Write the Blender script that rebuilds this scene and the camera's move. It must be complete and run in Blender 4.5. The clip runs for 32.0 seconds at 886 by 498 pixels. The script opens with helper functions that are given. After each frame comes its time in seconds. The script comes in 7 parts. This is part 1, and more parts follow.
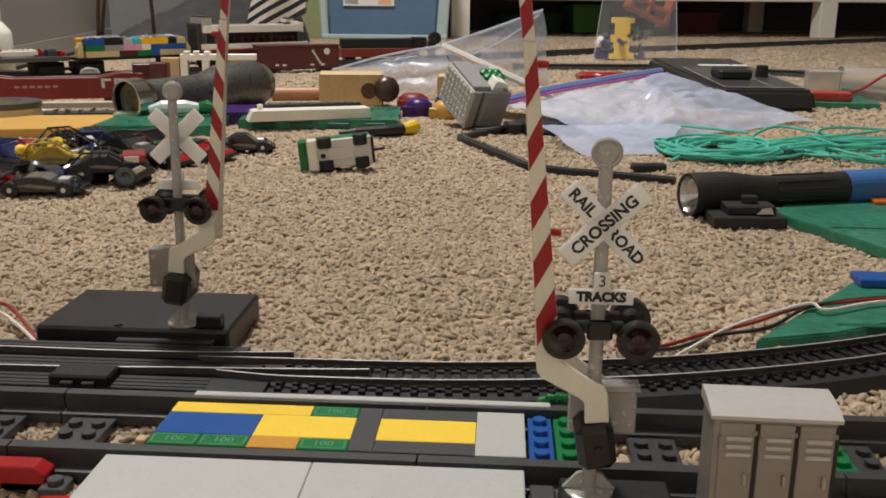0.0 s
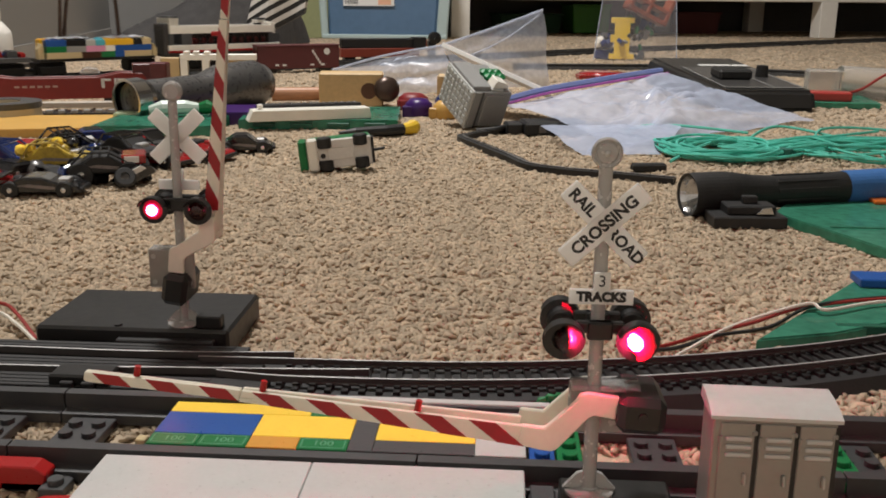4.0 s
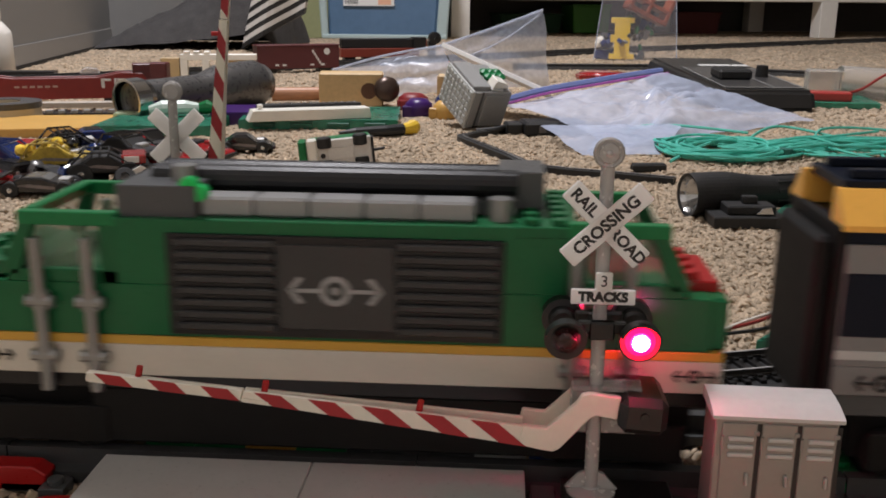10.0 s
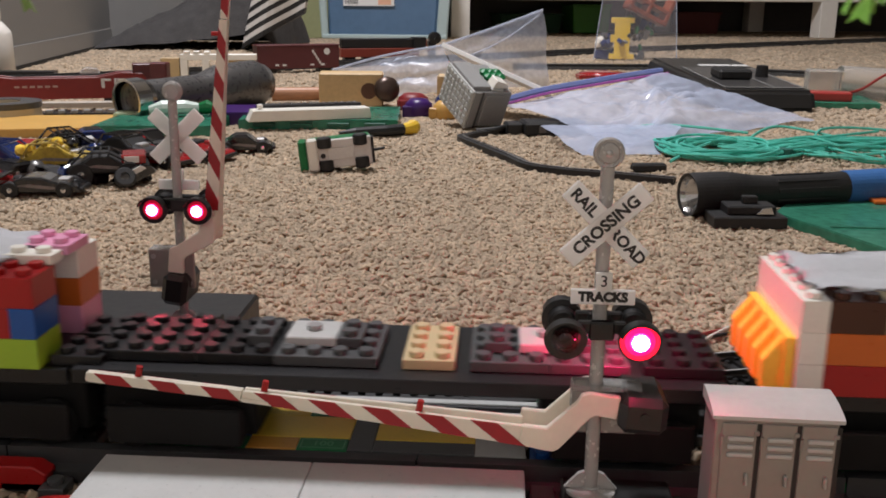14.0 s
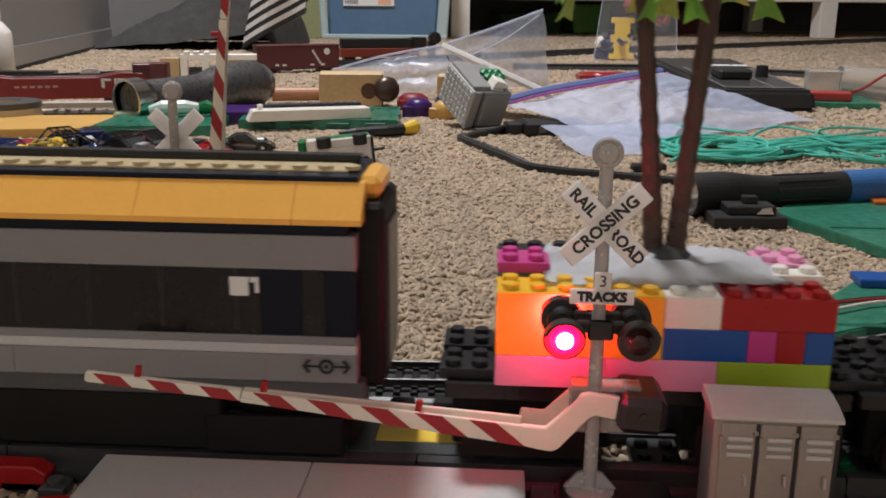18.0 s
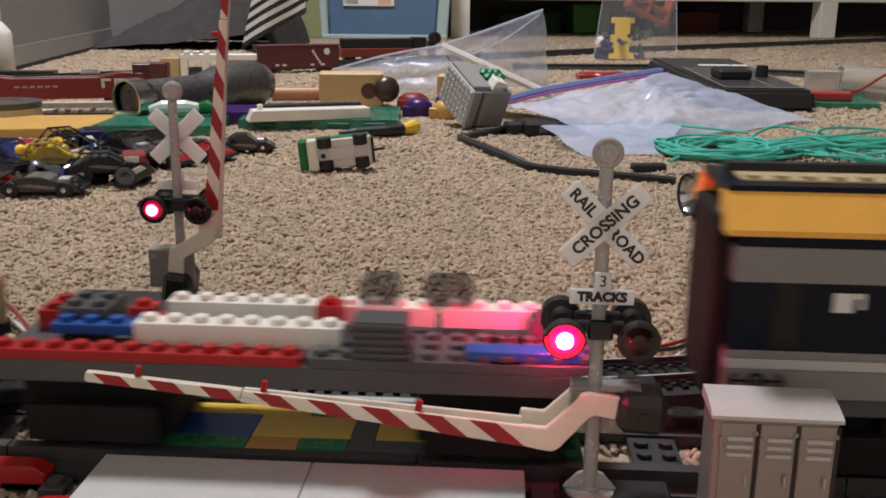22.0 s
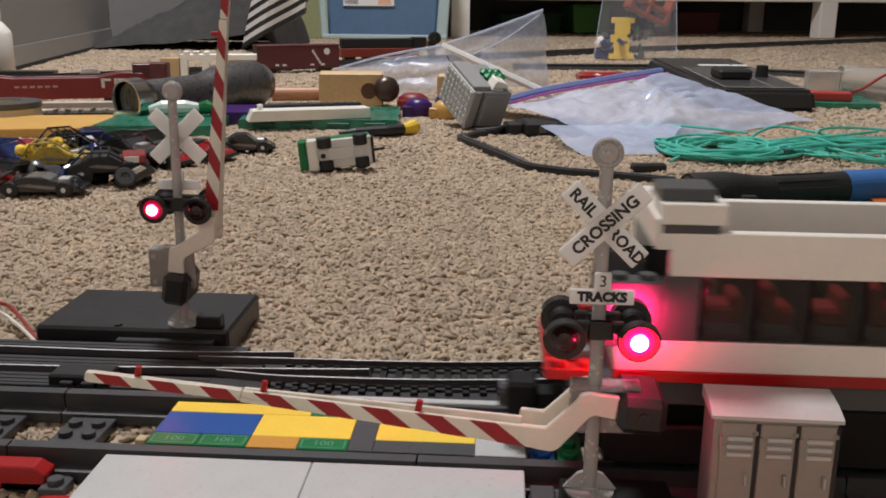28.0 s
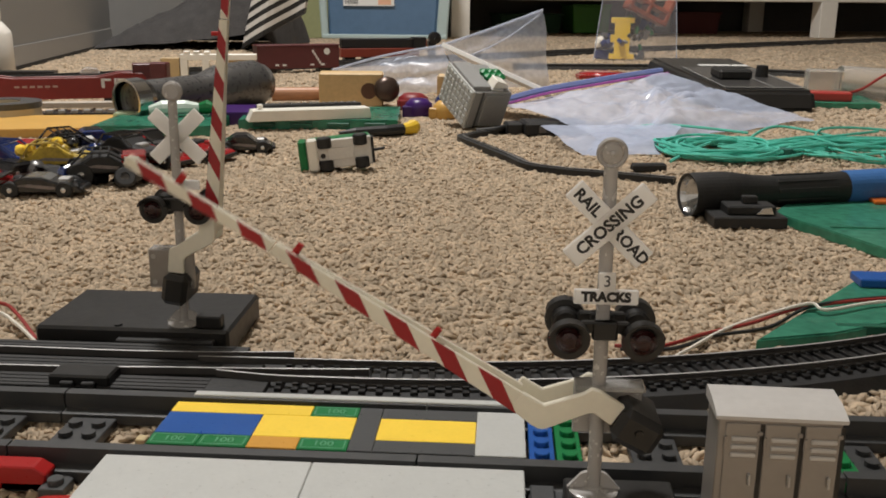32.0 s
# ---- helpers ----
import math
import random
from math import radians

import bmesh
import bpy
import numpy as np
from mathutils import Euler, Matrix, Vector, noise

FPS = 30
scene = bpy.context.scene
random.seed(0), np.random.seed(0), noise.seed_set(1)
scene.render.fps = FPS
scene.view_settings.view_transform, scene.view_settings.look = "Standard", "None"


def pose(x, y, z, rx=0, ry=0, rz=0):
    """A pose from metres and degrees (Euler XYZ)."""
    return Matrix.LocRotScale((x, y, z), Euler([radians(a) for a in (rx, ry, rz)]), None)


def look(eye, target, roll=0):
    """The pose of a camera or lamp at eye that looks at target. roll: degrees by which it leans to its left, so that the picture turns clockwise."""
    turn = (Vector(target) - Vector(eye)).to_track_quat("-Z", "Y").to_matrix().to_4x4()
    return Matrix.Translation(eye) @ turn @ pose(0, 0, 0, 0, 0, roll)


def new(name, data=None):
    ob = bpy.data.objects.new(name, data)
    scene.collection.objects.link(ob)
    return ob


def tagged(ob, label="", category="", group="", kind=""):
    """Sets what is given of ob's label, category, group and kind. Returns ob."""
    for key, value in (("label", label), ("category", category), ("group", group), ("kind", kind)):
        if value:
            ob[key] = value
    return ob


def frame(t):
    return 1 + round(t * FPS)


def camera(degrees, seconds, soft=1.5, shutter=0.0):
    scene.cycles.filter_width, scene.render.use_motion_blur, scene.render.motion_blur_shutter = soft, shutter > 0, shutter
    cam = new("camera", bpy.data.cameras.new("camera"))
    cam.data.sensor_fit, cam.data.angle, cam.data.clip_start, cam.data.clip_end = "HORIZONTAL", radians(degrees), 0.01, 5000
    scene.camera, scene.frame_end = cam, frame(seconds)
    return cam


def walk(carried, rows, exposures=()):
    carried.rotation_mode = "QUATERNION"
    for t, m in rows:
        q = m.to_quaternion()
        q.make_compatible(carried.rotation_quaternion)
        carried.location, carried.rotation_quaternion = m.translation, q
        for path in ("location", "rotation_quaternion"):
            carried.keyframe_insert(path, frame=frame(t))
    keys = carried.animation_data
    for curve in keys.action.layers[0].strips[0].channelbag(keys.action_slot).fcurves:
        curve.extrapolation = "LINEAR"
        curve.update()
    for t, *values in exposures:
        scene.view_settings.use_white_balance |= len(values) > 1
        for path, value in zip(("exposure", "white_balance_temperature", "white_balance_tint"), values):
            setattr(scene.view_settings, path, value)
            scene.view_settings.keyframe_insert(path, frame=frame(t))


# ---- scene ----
# ---------------------------------------------------------------- camera
cam = camera(49.516, 32.0, soft=1.8, shutter=0.7)
EYE = (0.10966, -0.27042, 0.14866)
AIM = (0.05232, 0.69352, -0.11120)
walk(cam, [(0.0, look(EYE, AIM, 0.5955)), (32.0, look(EYE, AIM, 0.5955))],
     [(0.0, 0.0, 6700, 9), (5.8, 0.0, 6550, 10), (7.2, 0.0, 6250, 14), (28.5, -0.08, 6250, 13), (29.4, -0.05, 6250, 11), (30.0, -0.05, 6400, 3), (31.0, 0.0, 6700, 9), (32.0, 0.0, 6700, 9)])

# ---------------------------------------------------------------- light of the room: one ceiling lamp, pale walls, a near white bounce wall
world = bpy.data.worlds.new("room_air")
scene.world = world
world.use_nodes = True
world.node_tree.nodes["Background"].inputs[0].default_value = (1.0, 0.93, 0.84, 1)
world.node_tree.nodes["Background"].inputs[1].default_value = 0.05


def area_lamp(name, eye, target, size, watts, colour):
    lamp = bpy.data.lights.new(name, "AREA")
    lamp.shape, lamp.size, lamp.energy, lamp.color = "DISK", size, watts, colour
    ob = new(name, lamp)
    ob.matrix_world = look(eye, target)
    return ob


area_lamp("ceiling_light", (-0.40, 1.15, 2.36), (-0.40, 1.15, 0), 0.5, 70, (1.0, 0.975, 0.965))

# ---------------------------------------------------------------- materials
MATS = {}


def links(mat):
    return mat.node_tree.nodes, mat.node_tree.links


def surface(name, colour, rough=0.4, metal=0.0, vary=0.06, scale=60.0, bump=0.0, bump_scale=400.0, glow=0.0, glow_colour=None, through_light=0.0, alpha=1.0, coat=0.0, island=0.0, pick=0.0, shine=0.5, glass_mix=0.0):
    """A principled surface with two scales of colour variation, uneven gloss and fine relief."""
    if name in MATS:
        return MATS[name]
    mat = bpy.data.materials.new(name)
    mat.use_nodes = True
    nodes, wires = links(mat)
    b = nodes["Principled BSDF"]
    b.inputs["Metallic"].default_value = metal
    b.inputs["Coat Weight"].default_value = coat
    b.inputs["Specular IOR Level"].default_value = shine
    coords = nodes.new("ShaderNodeTexCoord")
    n1 = nodes.new("ShaderNodeTexNoise")
    n1.inputs["Scale"].default_value, n1.inputs["Detail"].default_value = scale, 4
    n2 = nodes.new("ShaderNodeTexNoise")
    n2.inputs["Scale"].default_value, n2.inputs["Detail"].default_value = scale * 7, 3
    wires.new(coords.outputs["Object"], n1.inputs["Vector"])
    wires.new(coords.outputs["Object"], n2.inputs["Vector"])
    add = nodes.new("ShaderNodeMath")
    add.operation = "ADD"
    wires.new(n1.outputs["Fac"], add.inputs[0])
    wires.new(n2.outputs["Fac"], add.inputs[1])
    span = nodes.new("ShaderNodeMapRange")
    span.inputs["From Min"].default_value, span.inputs["From Max"].default_value = 0.6, 1.4
    span.inputs["To Min"].default_value, span.inputs["To Max"].default_value = 1 - vary, 1 + vary
    wires.new(add.outputs[0], span.inputs["Value"])
    value = span.outputs["Result"]
    for amount, kind, out in ((pick, "ShaderNodeObjectInfo", "Random"), (island, "ShaderNodeNewGeometry", "Random Per Island")):
        if amount:
            info = nodes.new(kind)
            r = nodes.new("ShaderNodeMapRange")
            r.inputs["To Min"].default_value, r.inputs["To Max"].default_value = 1 - amount, 1 + amount
            wires.new(info.outputs[out], r.inputs["Value"])
            mul = nodes.new("ShaderNodeMath")
            mul.operation = "MULTIPLY"
            wires.new(value, mul.inputs[0])
            wires.new(r.outputs["Result"], mul.inputs[1])
            value = mul.outputs[0]
    hsv = nodes.new("ShaderNodeHueSaturation")
    hsv.inputs["Color"].default_value = (*colour, 1)
    wires.new(value, hsv.inputs["Value"])
    wires.new(hsv.outputs["Color"], b.inputs["Base Color"])
    gloss = nodes.new("ShaderNodeMapRange")
    gloss.inputs["To Min"].default_value, gloss.inputs["To Max"].default_value = max(rough - 0.08, 0.02), min(rough + 0.10, 1)
    wires.new(n2.outputs["Fac"], gloss.inputs["Value"])
    wires.new(gloss.outputs["Result"], b.inputs["Roughness"])
    if bump:
        n3 = nodes.new("ShaderNodeTexNoise")
        n3.inputs["Scale"].default_value, n3.inputs["Detail"].default_value = bump_scale, 5
        wires.new(coords.outputs["Object"], n3.inputs["Vector"])
        bp = nodes.new("ShaderNodeBump")
        bp.inputs["Strength"].default_value, bp.inputs["Distance"].default_value = bump, 0.001
        wires.new(n3.outputs["Fac"], bp.inputs["Height"])
        wires.new(bp.outputs["Normal"], b.inputs["Normal"])
    if glow:
        b.inputs["Emission Color"].default_value = (*(glow_colour or colour), 1)
        b.inputs["Emission Strength"].default_value = glow
    if glass_mix:
        soft = nodes.new("ShaderNodeBsdfTranslucent")
        wires.new(hsv.outputs["Color"], soft.inputs["Color"])
        both = nodes.new("ShaderNodeMixShader")
        both.inputs[0].default_value = glass_mix
        wires.new(b.outputs[0], both.inputs[1])
        wires.new(soft.outputs[0], both.inputs[2])
        wires.new(both.outputs[0], nodes["Material Output"].inputs["Surface"])
    b.inputs["Transmission Weight"].default_value = through_light
    b.inputs["Alpha"].default_value = alpha
    MATS[name] = mat
    return mat


def brick_plastic(name, colour):
    return surface("brick_" + name, colour, 0.30, vary=0.05, scale=90, bump=0.05, bump_scale=900, pick=0.04, shine=0.35)


YELLOW = brick_plastic("yellow", (0.86, 0.50, 0.03))
BRIGHT = brick_plastic("bright_yellow", (0.92, 0.64, 0.07))
ORANGE_Y = brick_plastic("light_orange", (0.88, 0.46, 0.085))
STONE = brick_plastic("stone_grey", (0.215, 0.213, 0.208))
BLUE = brick_plastic("blue", (0.015, 0.085, 0.33))
NAVY = surface("brick_navy", (0.005, 0.008, 0.017), 0.34, vary=0.05, scale=90, shine=0.16)
RED = brick_plastic("red", (0.36, 0.012, 0.012))
GREEN = brick_plastic("green", (0.008, 0.17, 0.05))
LIME = brick_plastic("lime", (0.30, 0.46, 0.03))
WHITE = brick_plastic("white", (0.83, 0.80, 0.72))
PINK = brick_plastic("pink", (0.76, 0.33, 0.50))
MAGENTA = brick_plastic("magenta", (0.55, 0.05, 0.25))
PURPLE = brick_plastic("purple", (0.045, 0.012, 0.12))
TAN = brick_plastic("tan", (0.58, 0.47, 0.27))
BROWN = brick_plastic("brown", (0.06, 0.022, 0.012))
ORANGE = brick_plastic("orange", (0.55, 0.13, 0.02))
AZURE = brick_plastic("azure", (0.10, 0.46, 0.56))
GREY = brick_plastic("light_grey", (0.30, 0.30, 0.295))
PALE = brick_plastic("pale_grey", (0.50, 0.51, 0.495))
DARK = brick_plastic("dark_grey", (0.075, 0.078, 0.08))
BLACK = brick_plastic("black", (0.012, 0.012, 0.013))
GOLD = brick_plastic("gold_tan", (0.60, 0.30, 0.05))
RAIL_GREY = surface("rail_plastic", (0.038, 0.039, 0.040), 0.42, vary=0.12, scale=40, bump=0.08)
ROADBED = surface("roadbed_plastic", (0.016, 0.016, 0.0165), 0.48, vary=0.18, scale=50, bump=0.15, bump_scale=700)
GEAR = surface("running_gear_plastic", (0.012, 0.0115, 0.011), 0.6, vary=0.2, scale=40, bump=0.1, shine=0.15)
STEEL = surface("nickel_rail", (0.54, 0.53, 0.52), 0.5, 1.0, vary=0.15, scale=70)
RAIL_SIDE = surface("dark_rail_side", (0.035, 0.032, 0.030), 0.55, vary=0.2, scale=70)
BLACK_PLASTIC = surface("black_plastic", (0.010, 0.0095, 0.009), 0.38, vary=0.2, scale=30, bump=0.06)
IVORY = surface("ivory_plastic", (0.88, 0.84, 0.72), 0.36, vary=0.04, bump=0.05, glass_mix=0.25)
STRIPE = surface("crimson_paint", (0.30, 0.008, 0.012), 0.42, vary=0.10)
CLEAR = surface("clear_plastic", (0.85, 0.84, 0.82), 0.16, vary=0.03, through_light=0.75)
GREY_POLE = surface("translucent_grey_plastic", (0.50, 0.48, 0.46), 0.24, vary=0.05, through_light=0.25)
SILVER_PAINT = surface("silver_grey_paint", (0.30, 0.275, 0.25), 0.38, 0.35, vary=0.08, scale=40, bump=0.05)
SIGN_WHITE = surface("frosted_white_sign", (0.92, 0.90, 0.87), 0.42, vary=0.03, glass_mix=0.45)
LETTER = surface("black_lettering", (0.015, 0.014, 0.013), 0.5, vary=0.05)
LAMP_ON = surface("red_lamp_rim", (0.6, 0.02, 0.03), 0.3, vary=0.0, glow=26.0, glow_colour=(1.0, 0.0004, 0.009))
LAMP_MID = surface("red_lamp_lit", (1.0, 0.04, 0.10), 0.3, vary=0.0, glow=70.0, glow_colour=(1.0, 0.0015, 0.010))
LAMP_CORE = surface("red_lamp_filament", (1.0, 0.6, 0.9), 0.3, vary=0.0, glow=1250.0, glow_colour=(1.0, 0.018, 0.12))
# glow given to the outermost ring, for the red bloom over the black cup
LAMP_HALO = surface("red_lamp_halo", (0.3, 0.01, 0.015), 0.3, vary=0.0, glow=2.4, glow_colour=(1.0, 0.004, 0.03))
FAR_ON = surface("dim_lamp_rim", (0.6, 0.02, 0.03), 0.3, vary=0.0, glow=0.25, glow_colour=(1.0, 0.002, 0.06))
FAR_MID = surface("dim_lamp_lit", (1.0, 0.04, 0.10), 0.3, vary=0.0, glow=3.0, glow_colour=(1.0, 0.01, 0.12))
FAR_CORE = surface("dim_lamp_filament", (1.0, 0.6, 0.9), 0.3, vary=0.0, glow=60.0, glow_colour=(1.0, 0.06, 0.10))
LAMP_OFF = surface("dark_red_lens", (0.022, 0.003, 0.003), 0.25, vary=0.1)
GLASS_DARK = surface("smoked_panes", (0.008, 0.008, 0.009), 0.16, vary=0.1, shine=0.3)
MM = 0.001


# ---------------------------------------------------------------- mesh helpers (sizes in millimetres)
def part(name, bm, material, parent=None, label="", m=None, smooth=False):
    """Links a bmesh, or a mesh, as one object under parent."""
    if isinstance(bm, bmesh.types.BMesh):
        data = bpy.data.meshes.new(name)
        bm.to_mesh(data)
        bm.free()
        if smooth:
            data.polygons.foreach_set("use_smooth", [True] * len(data.polygons))
    else:
        data = bm
    if not data.materials:
        for one in material if isinstance(material, (list, tuple)) else [material]:
            data.materials.append(one)
    ob = new(name, data)
    if parent:
        ob.parent = parent
    if m is not None:
        ob.matrix_basis = m
    if label:
        ob["label"] = label
    return ob


def base(name, label, category, m=None, group="", kind=""):
    ob = new(name)
    if m is not None:
        ob.matrix_basis = m
    return tagged(ob, label, category, group, kind)


def at(x, y, z, rx=0, ry=0, rz=0):
    return pose(x * MM, y * MM, z * MM, rx, ry, rz)


def box(x0, x1, y0, y1, z0, z1, edge=0.3, bm=None, m=None):
    """A box with worn edges; joins an existing bmesh if one is given."""
    own = bmesh.new()
    bmesh.ops.create_cube(own, size=1)
    for v in own.verts:
        v.co = Vector(((x0 + (v.co.x + 0.5) * (x1 - x0)) * MM, (y0 + (v.co.y + 0.5) * (y1 - y0)) * MM, (z0 + (v.co.z + 0.5) * (z1 - z0)) * MM))
    edge = min(edge, 0.3 * min(abs(x1 - x0), abs(y1 - y0), abs(z1 - z0)))
    if edge > 0:
        bmesh.ops.bevel(own, geom=own.edges[:], offset=edge * MM, segments=1, profile=0.5, affect="EDGES")
    return join(own, bm, m)


def join(own, bm=None, m=None):
    if m is not None:
        own.transform(m)
    if bm is None:
        return own
    temp = bpy.data.meshes.new("temp")
    own.to_mesh(temp)
    own.free()
    bm.from_mesh(temp)
    bpy.data.meshes.remove(temp)
    return bm


def rod(p, q, r0, r1=None, sides=14, bm=None, cap=True):
    """A round bar from p to q, in millimetres."""
    own = bmesh.new()
    p, q = Vector(p) * MM, Vector(q) * MM
    bmesh.ops.create_cone(own, cap_ends=cap, segments=sides, radius1=r0 * MM, radius2=(r0 if r1 is None else r1) * MM, depth=(q - p).length)
    own.transform(Matrix.Translation((p + q) / 2) @ (q - p).to_track_quat("Z", "Y").to_matrix().to_4x4())
    return join(own, bm)


def lathe(profile, sides=28, bm=None, m=None):
    """Turns rows of (radius, height) about the z axis."""
    own = bmesh.new()
    rings = []
    for r, z in profile:
        rings.append([own.verts.new((r * MM * math.cos(2 * math.pi * i / sides), r * MM * math.sin(2 * math.pi * i / sides), z * MM)) for i in range(sides)])
    for a, b in zip(rings, rings[1:]):
        for i in range(sides):
            own.faces.new((a[i], a[(i + 1) % sides], b[(i + 1) % sides], b[i]))
    for row, ring in ((profile[0], rings[0]), (profile[-1], rings[-1])):
        if row[0] < 1.0:
            own.faces.new(ring)
    bmesh.ops.remove_doubles(own, verts=own.verts[:], dist=1e-7)
    bmesh.ops.recalc_face_normals(own, faces=own.faces[:])
    return join(own, bm, m)


def prism(outline, y0, y1, edge=0.0, bm=None, m=None):
    """An outline of (x, z) drawn out from y0 to y1."""
    own = bmesh.new()
    a = [own.verts.new((x * MM, y0 * MM, z * MM)) for x, z in outline]
    b = [own.verts.new((x * MM, y1 * MM, z * MM)) for x, z in outline]
    own.faces.new(a), own.faces.new(list(reversed(b)))
    for i in range(len(a)):
        j = (i + 1) % len(a)
        own.faces.new((a[j], a[i], b[i], b[j]))
    bmesh.ops.recalc_face_normals(own, faces=own.faces[:])
    if edge:
        bmesh.ops.bevel(own, geom=own.edges[:], offset=edge * MM, segments=1, affect="EDGES")
    return join(own, bm, m)


def tube(points, radius, sides=8, bm=None):
    """A round cord along points, in millimetres."""
    own = bmesh.new()
    pts = [Vector(p) * MM for p in points]
    rings = []
    for i, p in enumerate(pts):
        way = (pts[min(i + 1, len(pts) - 1)] - pts[max(i - 1, 0)]).normalized()
        side = way.cross(Vector((0, 0, 1)))
        side = side.normalized() if side.length > 1e-4 else Vector((1, 0, 0))
        up = side.cross(way)
        r = (radius[i] if isinstance(radius, (list, tuple)) else radius) * MM
        rings.append([own.verts.new(p + (side * math.cos(2 * math.pi * k / sides) + up * math.sin(2 * math.pi * k / sides)) * r) for k in range(sides)])
    for a, b in zip(rings, rings[1:]):
        for k in range(sides):
            own.faces.new((a[k], a[(k + 1) % sides], b[(k + 1) % sides], b[k]))
    own.faces.new(list(reversed(rings[0]))), own.faces.new(rings[-1])
    bmesh.ops.recalc_face_normals(own, faces=own.faces[:])
    return join(own, bm)


def smooth_line(points, steps=8):
    """A curve through points (Catmull-Rom)."""
    pts = [Vector(p) for p in points]
    out = []
    for i in range(len(pts) - 1):
        a, b, c, d = pts[max(i - 1, 0)], pts[i], pts[i + 1], pts[min(i + 2, len(pts) - 1)]
        for k in range(steps):
            t = k / steps
            out.append(0.5 * (2 * b + (c - a) * t + (2 * a - 5 * b + 4 * c - d) * t * t + (3 * b - a - 3 * c + d) * t ** 3))
    out.append(pts[-1])
    return out


BRICKS = {}


def brick_mesh(nx, ny, high, studs=True):
    """A building brick, nx by ny studs, high in plates; its near left bottom corner at the origin."""
    key = (nx, ny, high, studs)
    if key not in BRICKS:
        bm = box(0.05, nx * 8 - 0.05, 0.05, ny * 8 - 0.05, 0, high * 3.2 - 0.04, 0.22)
        if studs:
            for i in range(nx):
                for j in range(ny):
                    x, y, z = i * 8 + 4, j * 8 + 4, high * 3.2
                    rod((x, y, z - 0.3), (x, y, z + 1.5), 2.4, sides=12, bm=bm)
                    rod((x, y, z + 1.5), (x, y, z + 1.75), 2.4, 2.15, sides=12, bm=bm)
        data = bpy.data.meshes.new("brick")
        bm.to_mesh(data)
        bm.free()
        BRICKS[key] = data
    return BRICKS[key]


COLOURED = {}


def brick(parent, colour, x, y, z, nx, ny, high=3, studs=True, name="brick", label=""):
    """One building brick as a part; x, y, z in millimetres."""
    key = (nx, ny, high, studs, colour.name)
    if key not in COLOURED:
        data = brick_mesh(nx, ny, high, studs).copy()
        data.materials.append(colour)
        COLOURED[key] = data
    return part(name, COLOURED[key], colour, parent, label, at(x, y, z))


def words(text, size, material, parent, m, name="lettering", depth=0.15, bold=0.0):
    """Raised lettering with the built-in font, centred, as a mesh."""
    curve = bpy.data.curves.new(name, "FONT")
    curve.body, curve.size, curve.align_x, curve.align_y, curve.extrude = text, size * MM, "CENTER", "CENTER", depth * MM
    curve.resolution_u = 3
    curve.offset = bold * MM
    temp = new("temp", curve)
    data = bpy.data.meshes.new_from_object(temp)
    bpy.data.objects.remove(temp)
    bpy.data.curves.remove(curve)
    data.materials.clear()
    data.materials.append(material)
    return part(name, data, material, parent, "", m)


# ---------------------------------------------------------------- the loop of the toy railway
RAIL_TOP = 0.0105
FRONT_Y = 0.016


def loop_line():
    """Points of the loop from far behind, slantwise to the near side, round in a wide bend, along the front and away."""
    pts = []
    turn = Vector((-0.654, 1.23))
    slant = math.radians(45)
    for i in range(60, -1, -1):
        d = i * 0.024
        pts.append((turn.x + d * math.cos(slant), turn.y + d * math.sin(slant)))
    for i in range(1, 15):
        pts.insert(0, (0.364 + i * 0.075, 2.248 + i * 0.062))
    r = (turn.y - FRONT_Y) / (1 + math.cos(slant))
    cx, cy = turn.x + r * math.sin(slant), turn.y - r * math.cos(slant)
    for i in range(1, 61):
        h = math.radians(135 + 135 * i / 60)
        pts.append((cx + r * math.cos(h), cy + r * math.sin(h)))
    zero = len(pts) - 1
    for i in range(1, 61):
        pts.append((cx + i * (0.75 - cx) / 60, FRONT_Y))
    for i in range(1, 41):
        h = math.radians(90 * i / 40)
        pts.append((0.75 + 0.70 * math.sin(h), FRONT_Y + 0.70 * (1 - math.cos(h))))
    for i in range(1, 20):
        pts.append((1.45, FRONT_Y + 0.70 + i * 0.11))
    pts = np.array(pts)
    length = np.concatenate([[0], np.cumsum(np.hypot(*np.diff(pts, axis=0).T))])
    return pts, length - length[zero] + cx


LINE, DIST = loop_line()


def on_loop(s):
    return np.array([np.interp(s, DIST, LINE[:, 0]), np.interp(s, DIST, LINE[:, 1])])


# ---------------------------------------------------------------- room
WALL_PAINT = surface("warm_grey_wall_paint", (0.255, 0.25, 0.24), 0.75, vary=0.04, scale=3, bump=0.25, bump_scale=60)
CEIL_PAINT = surface("white_ceiling_paint", (0.80, 0.78, 0.74), 0.85, vary=0.03, scale=3, bump=0.2, bump_scale=80)
TRIM_PAINT = surface("pale_trim_paint", (0.31, 0.302, 0.29), 0.5, vary=0.04, scale=8)
CARPET = surface("beige_carpet_backing", (0.46, 0.365, 0.26), 0.95, vary=0.2, scale=30, bump=1.0, bump_scale=170)
YARN = surface("beige_carpet_yarn", (0.625, 0.505, 0.368), 0.95, vary=0.16, scale=9, island=0.20, glass_mix=0.40)


def slab(name, x0, x1, y0, y1, z0, z1, material, kind="structure"):
    bm = box(x0 * 1000, x1 * 1000, y0 * 1000, y1 * 1000, z0 * 1000, z1 * 1000, 0)
    return tagged(part(name, bm, material), kind=kind)


